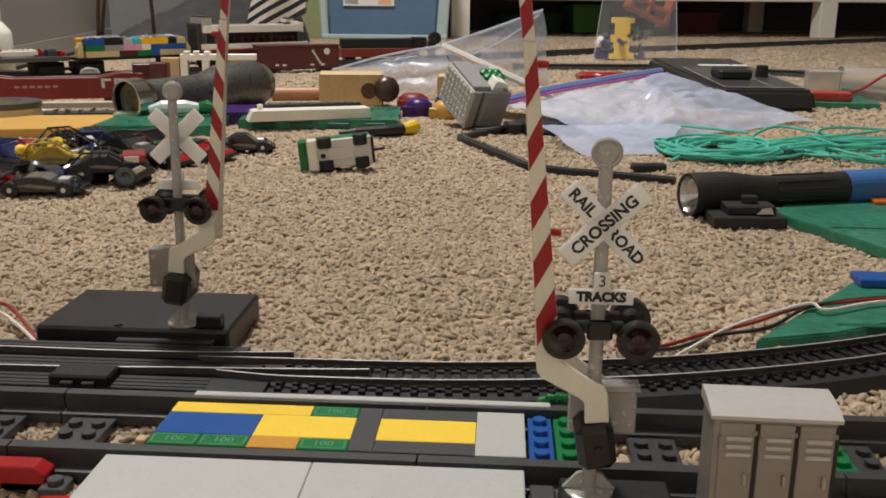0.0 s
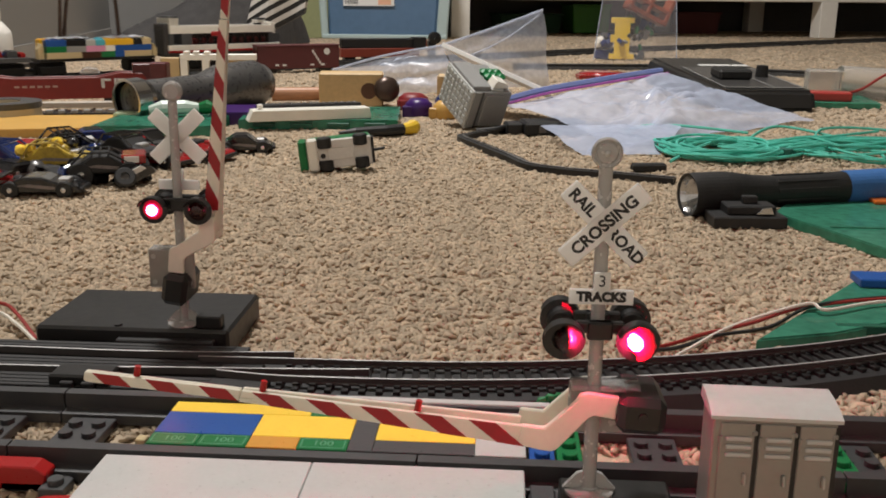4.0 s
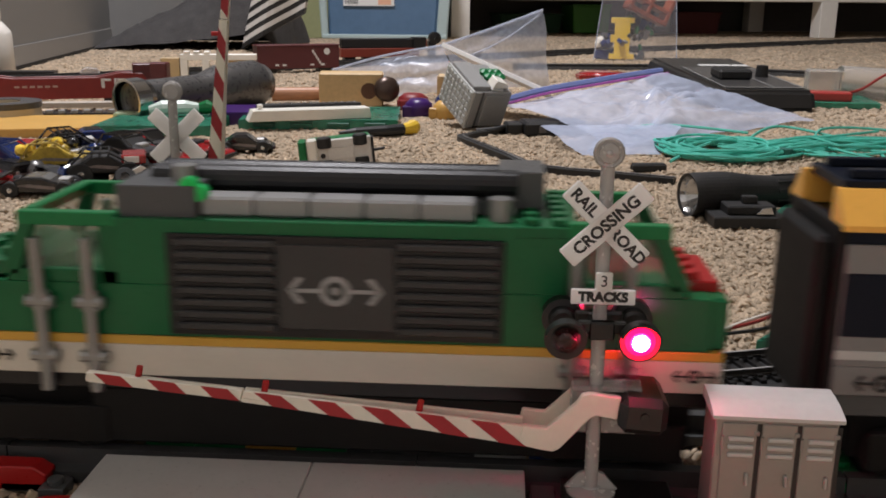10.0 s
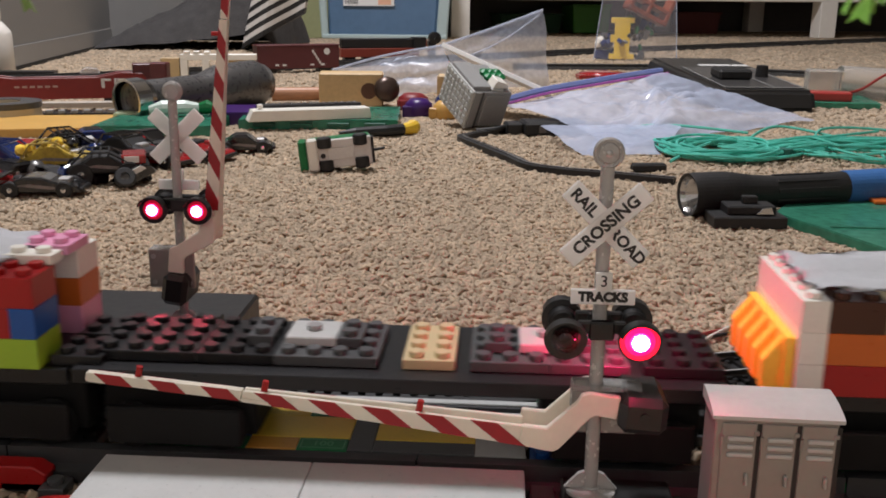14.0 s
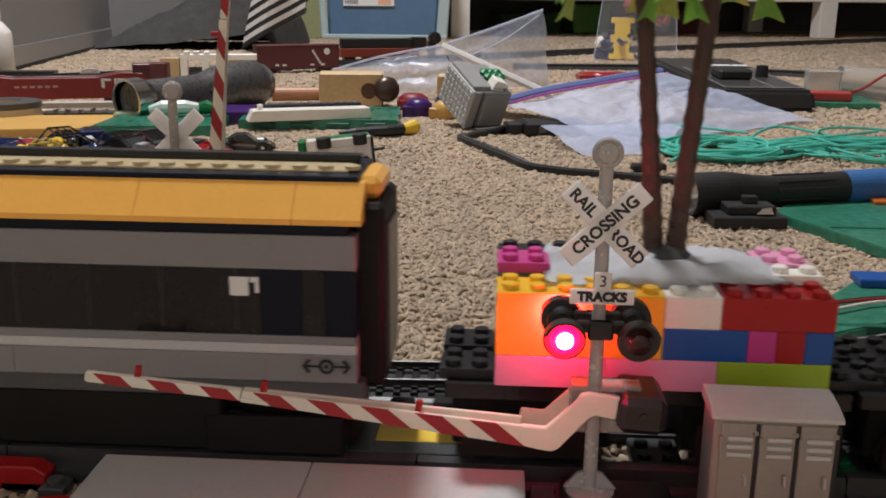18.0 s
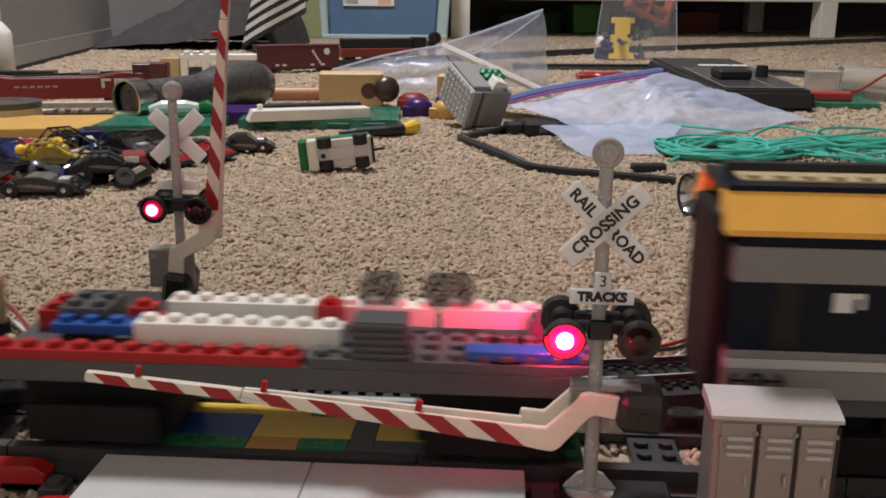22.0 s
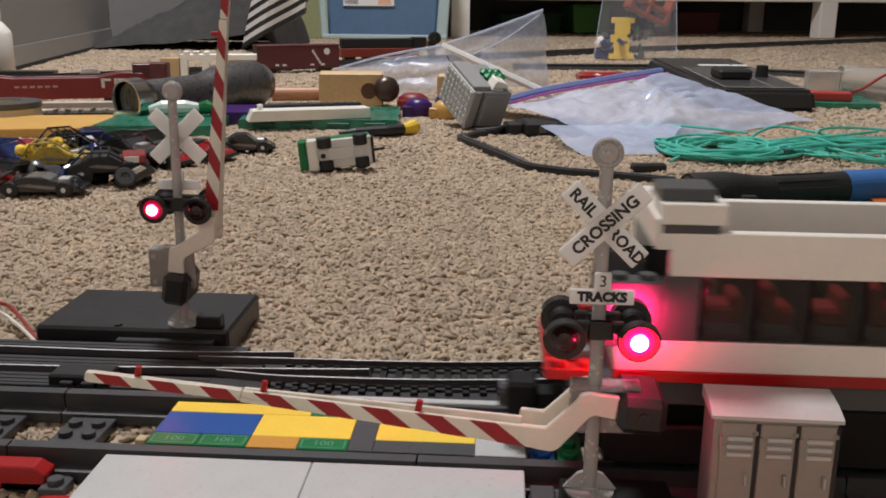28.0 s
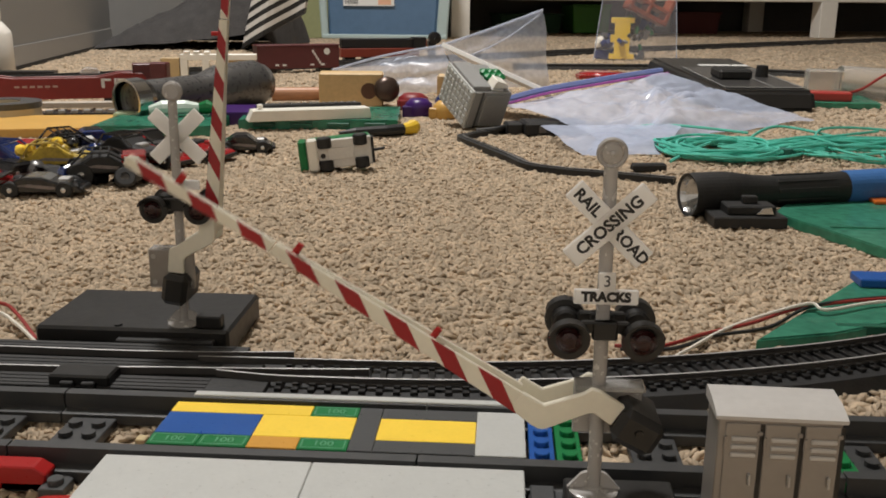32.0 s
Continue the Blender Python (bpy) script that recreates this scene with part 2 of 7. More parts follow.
slab("floor", -2.6, 3.4, -0.95, 4.9, -0.06, -0.0014, CARPET)
slab("ceiling", -2.6, 3.4, -0.95, 4.9, 2.42, 2.5, CEIL_PAINT)
slab("wall_north", -2.5, 3.4, 4.7, 4.9, -0.0035, 2.42, WALL_PAINT)
# unseen white wall, set close by to bounce light onto the near faces
slab("wall_south", -2.45, 3.2, -0.95, -0.80, -0.0024, 2.42, surface("white_bounce_paint", (0.82, 0.80, 0.76), 0.8, vary=0.04, scale=3))
slab("wall_east", 3.2, 3.35, -0.95, 4.7, -0.0035, 2.42, WALL_PAINT)
slab("wall_west", -2.6, -2.45, -0.95, 4.7, -0.0035, 2.42, WALL_PAINT)


def leaning_wall(name, p, q, thick, z0, z1, material):
    d = Vector((q[0] - p[0], q[1] - p[1], 0))
    bm = box(0, d.length * 1000, 0, thick * 1000, z0 * 1000, z1 * 1000, 0)
    ob = part(name, bm, material)
    ob.matrix_basis = Matrix.Translation((p[0], p[1], 0)) @ Matrix.Rotation(math.atan2(d.y, d.x), 4, "Z")
    return tagged(ob, kind="structure")


# the near side wall with its raised baseboard, and the wall that meets it behind the blanket
leaning_wall("wall_closet_side", (-0.7555, 1.325), (-0.943, 2.31), 0.10, -0.0035, 2.42, WALL_PAINT)
leaning_wall("baseboard", (-0.7525, 1.325), (-0.940, 2.31), 0.004, 0.007, 0.042, TRIM_PAINT)
leaning_wall("wall_closet_back", (-0.943, 2.31), (-0.62, 2.95), 0.08, -0.0035, 2.42, WALL_PAINT)
leaning_wall("wall_behind_bin", (-0.62, 2.95), (-0.05, 3.55), 0.08, -0.0035, 2.42, WALL_PAINT)
# dark strip stands in for the shade beneath the baseboard
leaning_wall("floor_gap", (-0.751, 1.325), (-0.9385, 2.31), 0.002, -0.0035, 0.007, surface("painted_gap_shade", (0.02, 0.018, 0.016), 0.8))


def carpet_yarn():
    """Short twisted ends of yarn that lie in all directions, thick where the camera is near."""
    rng = np.random.default_rng(3)
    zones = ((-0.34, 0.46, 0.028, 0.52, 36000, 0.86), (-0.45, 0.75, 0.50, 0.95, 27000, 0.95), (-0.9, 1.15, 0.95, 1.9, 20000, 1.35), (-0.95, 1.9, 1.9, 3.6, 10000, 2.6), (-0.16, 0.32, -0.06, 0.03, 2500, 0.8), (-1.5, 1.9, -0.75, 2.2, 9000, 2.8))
    verts, faces, count = [], [], 0
    sides, rings = 4, 4
    ang = np.arange(sides) * 2 * np.pi / sides
    for x0, x1, y0, y1, n, grow in zones:
        cx, cy = rng.uniform(x0, x1, n * 2), rng.uniform(y0, y1, n * 2)
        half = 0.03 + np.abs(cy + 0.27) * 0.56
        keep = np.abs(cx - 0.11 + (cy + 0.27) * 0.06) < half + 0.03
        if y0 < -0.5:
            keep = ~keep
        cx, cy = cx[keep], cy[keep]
        n = len(cx)
        clump = np.sin(cx * 310 + 2.1 * np.sin(cy * 190)) * np.sin(cy * 270 + 1.7 * np.sin(cx * 230)) + 0.7 * np.sin(cx * 570 + cy * 410) * np.sin(cy * 610 - cx * 350)
        yaw = rng.uniform(0, 2 * np.pi, n)
        long = rng.uniform(0.0026, 0.0066, n) * grow
        thick = rng.uniform(0.0014, 0.0022, n) * grow ** 0.8
        stand = rng.normal(0, 0.0007, n)
        lift = rng.uniform(-0.0022, -0.0006, n) - np.maximum(grow - 1, 0) * 0.0008 + 0.0009 * clump
        bend = rng.uniform(-0.7, 0.7, n)
        arch = rng.uniform(0.0, 0.0011, n)
        pts = np.zeros((n, rings * sides, 3))
        for r in range(rings):
            u = r / (rings - 1) * 2 - 1
            a = yaw + bend * u
            px, py = cx + long * u * np.cos(a), cy + long * u * np.sin(a)
            pz = lift + arch * (1 - u * u) - 0.0010 * (u * u) + stand * u
            rad = thick * (1 - 0.55 * u * u) * (1 + 0.18 * np.cos(7 * u + yaw * 3))
            for k in range(sides):
                w = ang[k] + u * 1.5
                pts[:, r * sides + k, 0] = px - np.sin(a) * np.cos(w) * rad
                pts[:, r * sides + k, 1] = py + np.cos(a) * np.cos(w) * rad
                pts[:, r * sides + k, 2] = pz + np.sin(w) * rad
        one = []
        for r in range(rings - 1):
            for k in range(sides):
                one.append((r * sides + k, r * sides + (k + 1) % sides, (r + 1) * sides + (k + 1) % sides, (r + 1) * sides + k))
        one = np.array(one)
        verts.append(pts.reshape(-1, 3))
        faces.append((one[None] + (count + np.arange(n) * rings * sides)[:, None, None]).reshape(-1, 4))
        count += n * rings * sides
    verts, faces = np.concatenate(verts), np.concatenate(faces)
    data = bpy.data.meshes.new("carpet_pile")
    data.vertices.add(len(verts)), data.loops.add(faces.size), data.polygons.add(len(faces))
    data.vertices.foreach_set("co", verts.ravel())
    data.loops.foreach_set("vertex_index", faces.ravel())
    data.polygons.foreach_set("loop_start", np.arange(len(faces)) * 4)
    data.polygons.foreach_set("loop_total", np.full(len(faces), 4))
    data.polygons.foreach_set("use_smooth", np.ones(len(faces), bool))
    data.update(calc_edges=True)
    data.materials.append(YARN)
    tagged(new("carpet_pile", data), "beige frieze carpet pile covering the floor", "carpet", kind="stuff")


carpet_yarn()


# ---------------------------------------------------------------- toy brick railway track
def sweep(outline, path, bm=None):
    """Carries an outline of (side, z), metres, along a flat path of points."""
    own = bmesh.new()
    rings = []
    for i, p in enumerate(path):
        a, b = path[max(i - 1, 0)], path[min(i + 1, len(path) - 1)]
        d = Vector((b[0] - a[0], b[1] - a[1], 0)).normalized()
        n = Vector((-d.y, d.x, 0))
        rings.append([own.verts.new((p[0] + n.x * u, p[1] + n.y * u, v)) for u, v in outline])
    k = len(outline)
    for a, b in zip(rings, rings[1:]):
        for i in range(k):
            own.faces.new((a[i], a[(i + 1) % k], b[(i + 1) % k], b[i]))
    own.faces.new(rings[0]), own.faces.new(list(reversed(rings[-1])))
    bmesh.ops.recalc_face_normals(own, faces=own.faces[:])
    return join(own, bm)


def bright_head(bm):
    """Gives the top faces of a rail the first material and the rest the second."""
    bm.normal_update()
    for f in bm.faces:
        f.material_index = 0 if f.normal.z > 0.8 and f.calc_center_median().z > 0.0095 else 1
    return bm


def rail_outline(side):
    m, e = side * 0.0203, 0.0
    return [(m - 0.0060, 0.0008), (m + 0.0060, 0.0008), (m + 0.0060, 0.0044), (m + 0.0022, 0.0052), (m + 0.0022, 0.0105), (m - 0.0022, 0.0105), (m - 0.0022, 0.0052), (m - 0.0060, 0.0044)]


def track_section(x0):
    ob = base("toy_track_section", "dark grey plastic toy brick railway track section", "toy track", pose(x0, FRONT_Y, 0), "straight track sections")
    for side in (-1, 1):
        part("rail", sweep(rail_outline(side), [(0.0003, 0), (0.1277, 0)]), RAIL_GREY, ob)
    for k in range(4):
        x = 4 + k * 32
        tie = part("tie", box(x, x + 16, -14.2, 14.2, 0.3, 3.4), RAIL_GREY, ob)
        bm = bmesh.new()
        for i in range(2):
            for j in range(3):
                rod((x + 4 + i * 8, -8 + j * 8, 3.2), (x + 4 + i * 8, -8 + j * 8, 5.1), 2.4, 2.3, sides=12, bm=bm)
        part("studs", bm, RAIL_GREY, tie)
        for side in (-1, 1):
            part("sleeper_end", box(x - 2, x + 18, side * 23 - 5 if side > 0 else -32, 32 if side > 0 else -18, 0.3, 3.2), RAIL_GREY, ob)
    return ob


for k in range(-3, 4):
    track_section(-0.0415 + 0.128 * k)


def track_far():
    """The rest of the loop, seen only far off."""
    for name, lo, hi in (("toy_track_curve", DIST[0], -0.43), ("toy_track_curve", 0.475, DIST[-1])):
        path = [tuple(on_loop(s)) for s in np.linspace(lo, hi, 90)]
        bm = bmesh.new()
        for side in (-1, 1):
            sweep(rail_outline(side), path, bm)
        n = int((hi - lo) / 0.032)
        for i in range(n):
            s = lo + (i + 0.5) * (hi - lo) / n
            p, q = on_loop(s), on_loop(s + 0.002)
            m = Matrix.Translation((p[0], p[1], 0)) @ Matrix.Rotation(math.atan2(q[1] - p[1], q[0] - p[0]), 4, "Z")
            box(-8, 8, -32, 32, 0.3, 3.4, 0, bm, m)
        tagged(part(name, bm, RAIL_GREY), "long bend of dark grey toy railway track on carpet", "toy track")


track_far()

# the level crossing laid between the rails: plates below, smooth tiles on top
cross = base("level_crossing_deck", "tiled level crossing deck of blue, yellow, green and grey bricks", "toy crossing", pose(0, 0, 0))
TOP = 10.0


def tile(x, y, nx, ny, colour, name="tile", label="", parent=cross, top=TOP):
    return brick(parent, colour, x, y, top - 3.2, nx, ny, 1, False, name, label)


part("underlay", box(-2.5, 103.7, 0.4, 31.6, 3.5, 6.7), DARK, cross)
tile(0, 24, 6, 1, BRIGHT)
tile(48, 24, 2, 1, GREEN, label="green banknote tile with raised border")
tile(0, 8, 4, 2, BLUE)
tile(32, 8, 4, 2, BRIGHT)
tile(0, 0, 2, 1, GREEN, label="green banknote tile with raised border")
tile(16, 0, 2, 1, GREEN, label="green banknote tile with raised border")
tile(32, 0, 2, 1, GOLD)
tile(48, 0, 2, 1, GREEN, label="green banknote tile with raised border")
tile(64, 0, 1, 4, DARK)
tile(72, 24, 4, 1, DARK)
tile(72, 8, 4, 2, BRIGHT)
tile(72, 0, 4, 1, DARK)
tile(104, 0, 2, 4, PALE)
NOTE = surface("pale_green_print", (0.10, 0.32, 0.17), 0.4, vary=0.1)
for x, y in ((48, 24), (0, 0), (16, 0), (48, 0)):
    words("100", 4.6, NOTE, cross, at(x + 8, y + 4, TOP + 0.02), "print", 0.05)
    bm = bmesh.new()
    for u0, u1, v0, v1 in ((1, 15, 1, 1.35), (1, 15, 6.65, 7), (1, 1.35, 1, 7), (14.65, 15, 1, 7)):
        box(x + u0, x + u1, y + v0, y + v1, TOP, TOP + 0.08, 0, bm)
    part("print_border", bm, NOTE, cross)
for k, colour in ((0, BLUE), (1, GREEN)):
    b = base("brick_strip", "one by four " + ("blue" if k == 0 else "green") + " plate with studs between the rails", "toy brick")
    brick(b, colour, 121 + k * 8.6, 0, 5.2, 1, 4, 1, True, "plate")
b = base("brick_strip", "one by four green plate with studs between the rails", "toy brick")
brick(b, GREEN, 213.4, -6, 5.2, 1, 4, 1, True, "plate")

# the pale approach slabs before and behind the rails
for x0, x1 in ((-9.0, 55.0), (55.2, 119.2)):
    slab_ob = base("approach_slab", "smooth pale grey road slab beside the toy track", "toy road", pose(0, 0, 0), "approach slabs")
    part("slab", box(x0, x1, -72.0, -8.6, 5.5, 10.2, 0.35), PALE, slab_ob)
    part("support", box(x0 + 5, x1 - 5, -66, -18, 0.0, 5.5, 0.2), DARK, slab_ob)
plank = base("edge_plank", "long pale grey tile strip along the far rail", "toy brick")
part("strip", box(4.5, 129, 35.5, 39.0, 7.4, 11.2, 0.3), PALE, plank)
part("support", box(6, 126, 36, 38.6, 3.0, 7.4, 0.2), DARK, plank)
leafy = base("plant_stem", "green plastic plant stem lying over the far rail", "toy plant")
part("stem", tube(smooth_line([(122, 44, 5), (128, 44, 10), (136, 42, 11.5), (142, 41, 9)]), [2, 1.6, 1.2] * 8 + [1], 7), GREEN, leafy)

# loose bits beside the track
bit = base("loose_plate", "red sloped brick lying beside the dark track", "toy brick")
part("plate", prism([(-52, 0.5), (-26, 0.5), (-25, 6), (-29, 8.5), (-52, 8.5)], -16, -9, 0.4), RED, bit)
bit = base("loose_plate", "dark grey plate with a stud beside the track", "toy brick")
brick(bit, DARK, -26, -20, 0.5, 1, 1, 1, True, "plate")
bit = base("loose_wrapper", "crumpled red and white wrapper by the track", "wrapper")
part("red_side", prism([(-28, 0), (-6, 0), (-4, 7), (-20, 6), (-27, 3)], -33, -27, 0.5), RED, bit)
part("white_side", prism([(-42, 0), (-26, 0), (-24, 5), (-36, 4)], -34, -29, 0.5), WHITE, bit)
bit = base("grey_beam_end", "dark grey brick stack beside the signal foot", "toy brick")
part("stack", box(121, 128, -30, -10, 0, 6.2), DARK, bit)
part("stack_side", box(128.4, 160, -36, -8.5, 0, 4.4), DARK, bit)
bit = base("loose_straw", "short cream straw lying on a track tie", "scrap")
part("straw", rod((-44, 6, 5.6), (-24, 4.5, 5.6), 0.7, sides=8), IVORY, bit)
part("shred", box(-38, -33, 1, 3, 3.6, 5.0), TAN, bit)
bit = base("loose_gravel", "tan and red plastic crumbs between the rails", "scrap")
rng = random.Random(5)
for k in range(9):
    x, y = rng.uniform(-16, -4), rng.uniform(2, 16)
    part("crumb", box(x, x + rng.uniform(1.5, 4), y, y + rng.uniform(1.5, 4), 0.2, rng.uniform(2, 5.5)), (TAN, RED, IVORY)[k % 3], bit)


# ---------------------------------------------------------------- small gauge model track behind
def model_line(x):
    """The middle of the small gauge track."""
    return 0.0662 if x < 0.053 else 0.0662 + 0.535 - math.sqrt(0.535 ** 2 - (x - 0.053) ** 2)


def model_track():
    ob = base("model_railway_track", "black roadbed model railway track with nickel rails, curving", "model track")
    xs = [-0.30 + i * 0.01 for i in range(0, 70)]
    path = [(x, model_line(x)) for x in xs if x < 0.40]
    bed = [(-0.0225, -0.002), (0.0225, -0.002), (0.0185, 0.0058), (-0.0185, 0.0058)]
    part("roadbed", sweep(bed, path), ROADBED, ob)
    for side in (-1, 1):
        c = side * 0.0088
        part("rail", bright_head(sweep([(c - 0.0011, 0.0072), (c + 0.0011, 0.0072), (c + 0.0011, 0.0079), (c + 0.0004, 0.0083), (c + 0.00048, 0.0101), (c - 0.00048, 0.0101), (c - 0.0004, 0.0083), (c - 0.0011, 0.0079)], [q for q in path if q[0] > 0.035])), [STEEL, RAIL_SIDE], ob)
    tie_mesh = None
    s = 0.030
    while s < 0.38:
        d = (model_line(s + 0.002) - model_line(s - 0.002)) / 0.004
        m = Matrix.Translation((s, model_line(s), 0)) @ Matrix.Rotation(math.atan(d), 4, "Z")
        if tie_mesh is None:
            bm = box(-1.3, 1.3, -14.2, 14.2, 5.6, 7.2, 0.2)
            for side in (-1, 1):
                for w in (-1, 1):
                    box(-1.1, 1.1, side * 8.8 + w * 1.9 - 0.7, side * 8.8 + w * 1.9 + 0.7, 7.1, 8.2, 0.1, bm)
            t = part("tie", bm, BLACK_PLASTIC, ob, m=m)
            tie_mesh = t.data
        else:
            part("tie", tie_mesh, BLACK_PLASTIC, ob, m=m)
        s += 0.0062 / math.sqrt(1 + d * d)
    return ob


def turnout():
    ob = base("model_track_switch", "dark grey model railway switch panel with closing rails", "model track")
    part("panel", box(-300, 6, 41, 95, 0, 5.2, 0.5), ROADBED, ob)
    PANEL = surface("grey_switch_moulding", (0.0125, 0.0125, 0.0125), 0.6, vary=0.15, scale=80, bump=0.2)
    part("deck", box(-299, 26, 47, 59.0, 5.0, 7.6, 0.3), PANEL, ob)
    part("deck", box(-299, 20, 63.0, 75.5, 5.0, 7.6, 0.3), PANEL, ob)
    part("deck", box(-299, 10, 79.5, 92.0, 5.0, 7.6, 0.3), PANEL, ob)
    for y0 in (49, 52.2, 55.4, 65.5, 68.8, 72, 82, 85.2, 88.5):
        part("groove_board", box(-296, 4, y0, y0 + 2.5, 7.5, 7.9, 0.1), PANEL, ob)
    # stock rails from the side, the main rails' points and the inner closing rails
    for pts in ([(-300, 80), (-88, 78.2), (-41, 77.4), (0, 79), (30, 82)], [(-300, 58), (-78, 59.2), (-13, 62), (29, 64.2), (62, 66.5)], [(-6, 74.0), (20, 74.6), (40, 75.0)], [(5, 61.2), (20, 58.6), (31, 57.5), (40, 57.4)]):
        path = [(p.x * MM, p.y * MM) for p in smooth_line([(x, y, 0) for x, y in pts])]
        part("closing_rail", bright_head(sweep([(-0.0007, 0.0075), (0.0007, 0.0075), (0.00045, 0.0101), (-0.00045, 0.0101)], path)), [STEEL, RAIL_SIDE], ob)
    part("switch_box", box(-54, -31, 47.5, 59, 6, 11.5, 0.8), BLACK_PLASTIC, ob)
    part("tab", box(-49, -44, 45.5, 48, 6.0, 9.5, 0.4), PANEL, ob)
    part("tab", box(-41, -36, 45.5, 48, 6.0, 9.5, 0.4), PANEL, ob)
    part("clip_plate", box(-47, -6, 92.5, 97, 1, 8.6, 0.5), PANEL, ob)


model_track()
turnout()


# ---------------------------------------------------------------- crossing signals
LAMPS = []
ARMS = []


def signal(name, label, m, swing, lamp_z, lamp_x=0.2, reach=9.7):
    """A crossing signal: pole, bell, crossed boards, twin lamps on both sides, and a swinging gate with a black weight."""
    ob = base(name, label, "crossing signal", m, "crossing signals")
    foot = bmesh.new()
    lathe([(7.0, 0), (7.0, 0.6), (6.2, 0.9), (2.6, 1.4), (2.3, 2.0)], 26, foot)
    part("foot", foot, GREY_POLE, ob, "translucent grey round foot")
    for w in (-1, 1):
        part("foot_fin", prism([(w * 1.5, 1.0), (w * 7.4, 1.0), (w * 3.6, 5.4), (w * 1.5, 6.2)], -0.7, 0.7), GREY_POLE, ob)
    part("pole", rod((0, 0, 1), (0, 0, 93), 1.98, 1.82, sides=18), GREY_POLE, ob, "grey translucent pole", smooth=False)
    bell = part("bell", lathe([(0.3, -2.2), (2.9, -2.2), (3.9, -1.2), (4.1, 0.2), (3.6, 0.9), (2.9, 0.5), (2.5, 1.1), (1.3, 1.5), (0.5, 1.7), (0.2, 1.7)], 30, m=at(0, -1, 96.8, 90)), GREY_POLE, ob, "round translucent bell")
    part("bell_knob", lathe([(0.9, 0), (0.8, 0.5), (0.2, 0.8)], 12, m=at(0, -2.5, 96.8, 90)), STEEL, bell)
    # crossed boards
    for ang, text in ((43, "CROSSING"), (-44.5, None)):
        board = part("crossed_board", box(-13.6, 13.6, -0.6, 0.6, -3.0, 3.0, 0.35), SIGN_WHITE, ob, "frosted white crossed board", at(0, -3.2 - (0.6 if text else 0), 78.4, 0, -ang, 0))
        if text:
            words(text, 4.4, LETTER, board, at(0, -0.68, 0, 90), "lettering", 0.06, 0.15)
        else:
            words("RAIL", 4.2, LETTER, board, at(-8.2, -0.68, 0, 90), "lettering", 0.06, 0.14)
            words("ROAD", 4.2, LETTER, board, at(8.0, -0.68, 0, 90), "lettering", 0.06, 0.14)
    plate = part("number_board", box(-2.2, 2.2, -0.5, 0.5, -2.4, 2.4, 0.25), SIGN_WHITE, ob, "", at(0.3, -3.2, 63.0))
    words("3", 4.4, LETTER, plate, at(0, -0.58, 0, 90), "lettering", 0.05)
    plate = part("tracks_board", box(-8.5, 8.5, -0.5, 0.5, -2.1, 2.1, 0.25), SIGN_WHITE, ob, "", at(0.2, -3.2, 58.7))
    words("TRACKS", 3.5, LETTER, plate, at(0, -0.58, 0, 90), "lettering", 0.08, 0.21)
    # lamps on both faces
    for face in (-1, 1):
        bar = part("lamp_bar", box(-6.5, 6.5, -1.2, 1.2, -1.6, 1.6, 0.5), BLACK_PLASTIC, ob, "", at(lamp_x, face * 4.2, lamp_z + 2.2))
        part("bar_collar", box(-3.4, 3.4, -1.6, 1.6, -3.4, 1.6, 0.5), BLACK_PLASTIC, bar)
        for w in (-1, 1):
            hood = bmesh.new()
            lathe([(0.2, 5.2), (3.2, 5.0), (3.9, 4.2), (4.0, 1.0), (5.7, 0.7), (5.7, 0.0), (3.15, 0.0), (3.15, 2.6), (0.2, 2.6)], 26, hood)
            cup = part("lamp_cup", hood, BLACK_PLASTIC, ob, "round black lamp cup", at(lamp_x + w * reach, face * 8.6, lamp_z, -90 if face < 0 else 90, 0, 0), smooth=False)
            ring = [math.radians(20 + k * 140 / 12) for k in range(13)]
            visor = prism([(5.1 * math.cos(a), 5.1 * math.sin(a)) for a in ring] + [(5.7 * math.cos(a), 5.7 * math.sin(a)) for a in reversed(ring)], 0 if face > 0 else -3.4, 3.4 if face > 0 else 0)
            part("visor", visor, BLACK_PLASTIC, ob, "", at(lamp_x + w * reach, face * 8.6, lamp_z))
            # the bulb turns its lit side out when the lamp is on
            # outer rings reach over the cup and glow as bloom round a lit lamp
            bulb = bmesh.new()
            for sign, slot in ((-1, 1), (1, 0)):
                own = bmesh.new()
                rings = [[own.verts.new((r * MM * math.cos(2 * math.pi * i / 18), sign * z * MM, r * MM * math.sin(2 * math.pi * i / 18))) for i in range(18)] for r, z in ((5.25, 0.02), (4.0, 0.12), (3.45, 0.45), (2.75, 0.9), (2.25, 1.4), (1.2, 1.9))]
                for k, (a, b) in enumerate(zip(rings, rings[1:])):
                    for i in range(18):
                        own.faces.new((a[i], a[(i + 1) % 18], b[(i + 1) % 18], b[i])).material_index = (4, 1, 1, 3, 2)[k] if slot else (5 if k < 2 else 0)
                own.faces.new(rings[-1]).material_index = 2 if slot else 0
                bmesh.ops.recalc_face_normals(own, faces=own.faces[:])
                for f in own.faces:
                    if f.normal.y * sign < 0:
                        f.normal_flip()
                join(own, bulb)
            b = part("bulb", bulb, [LAMP_OFF, LAMP_ON, LAMP_CORE, LAMP_MID, LAMP_HALO, BLACK_PLASTIC] if swing else [LAMP_OFF, FAR_ON, FAR_CORE, FAR_MID, BLACK_PLASTIC, BLACK_PLASTIC], ob, "red signal bulb", at(lamp_x + w * reach, face * 8.7, lamp_z))
            LAMPS.append((b, name, face, w, Vector((lamp_x + w * reach, face * 8.7, lamp_z)) * MM))
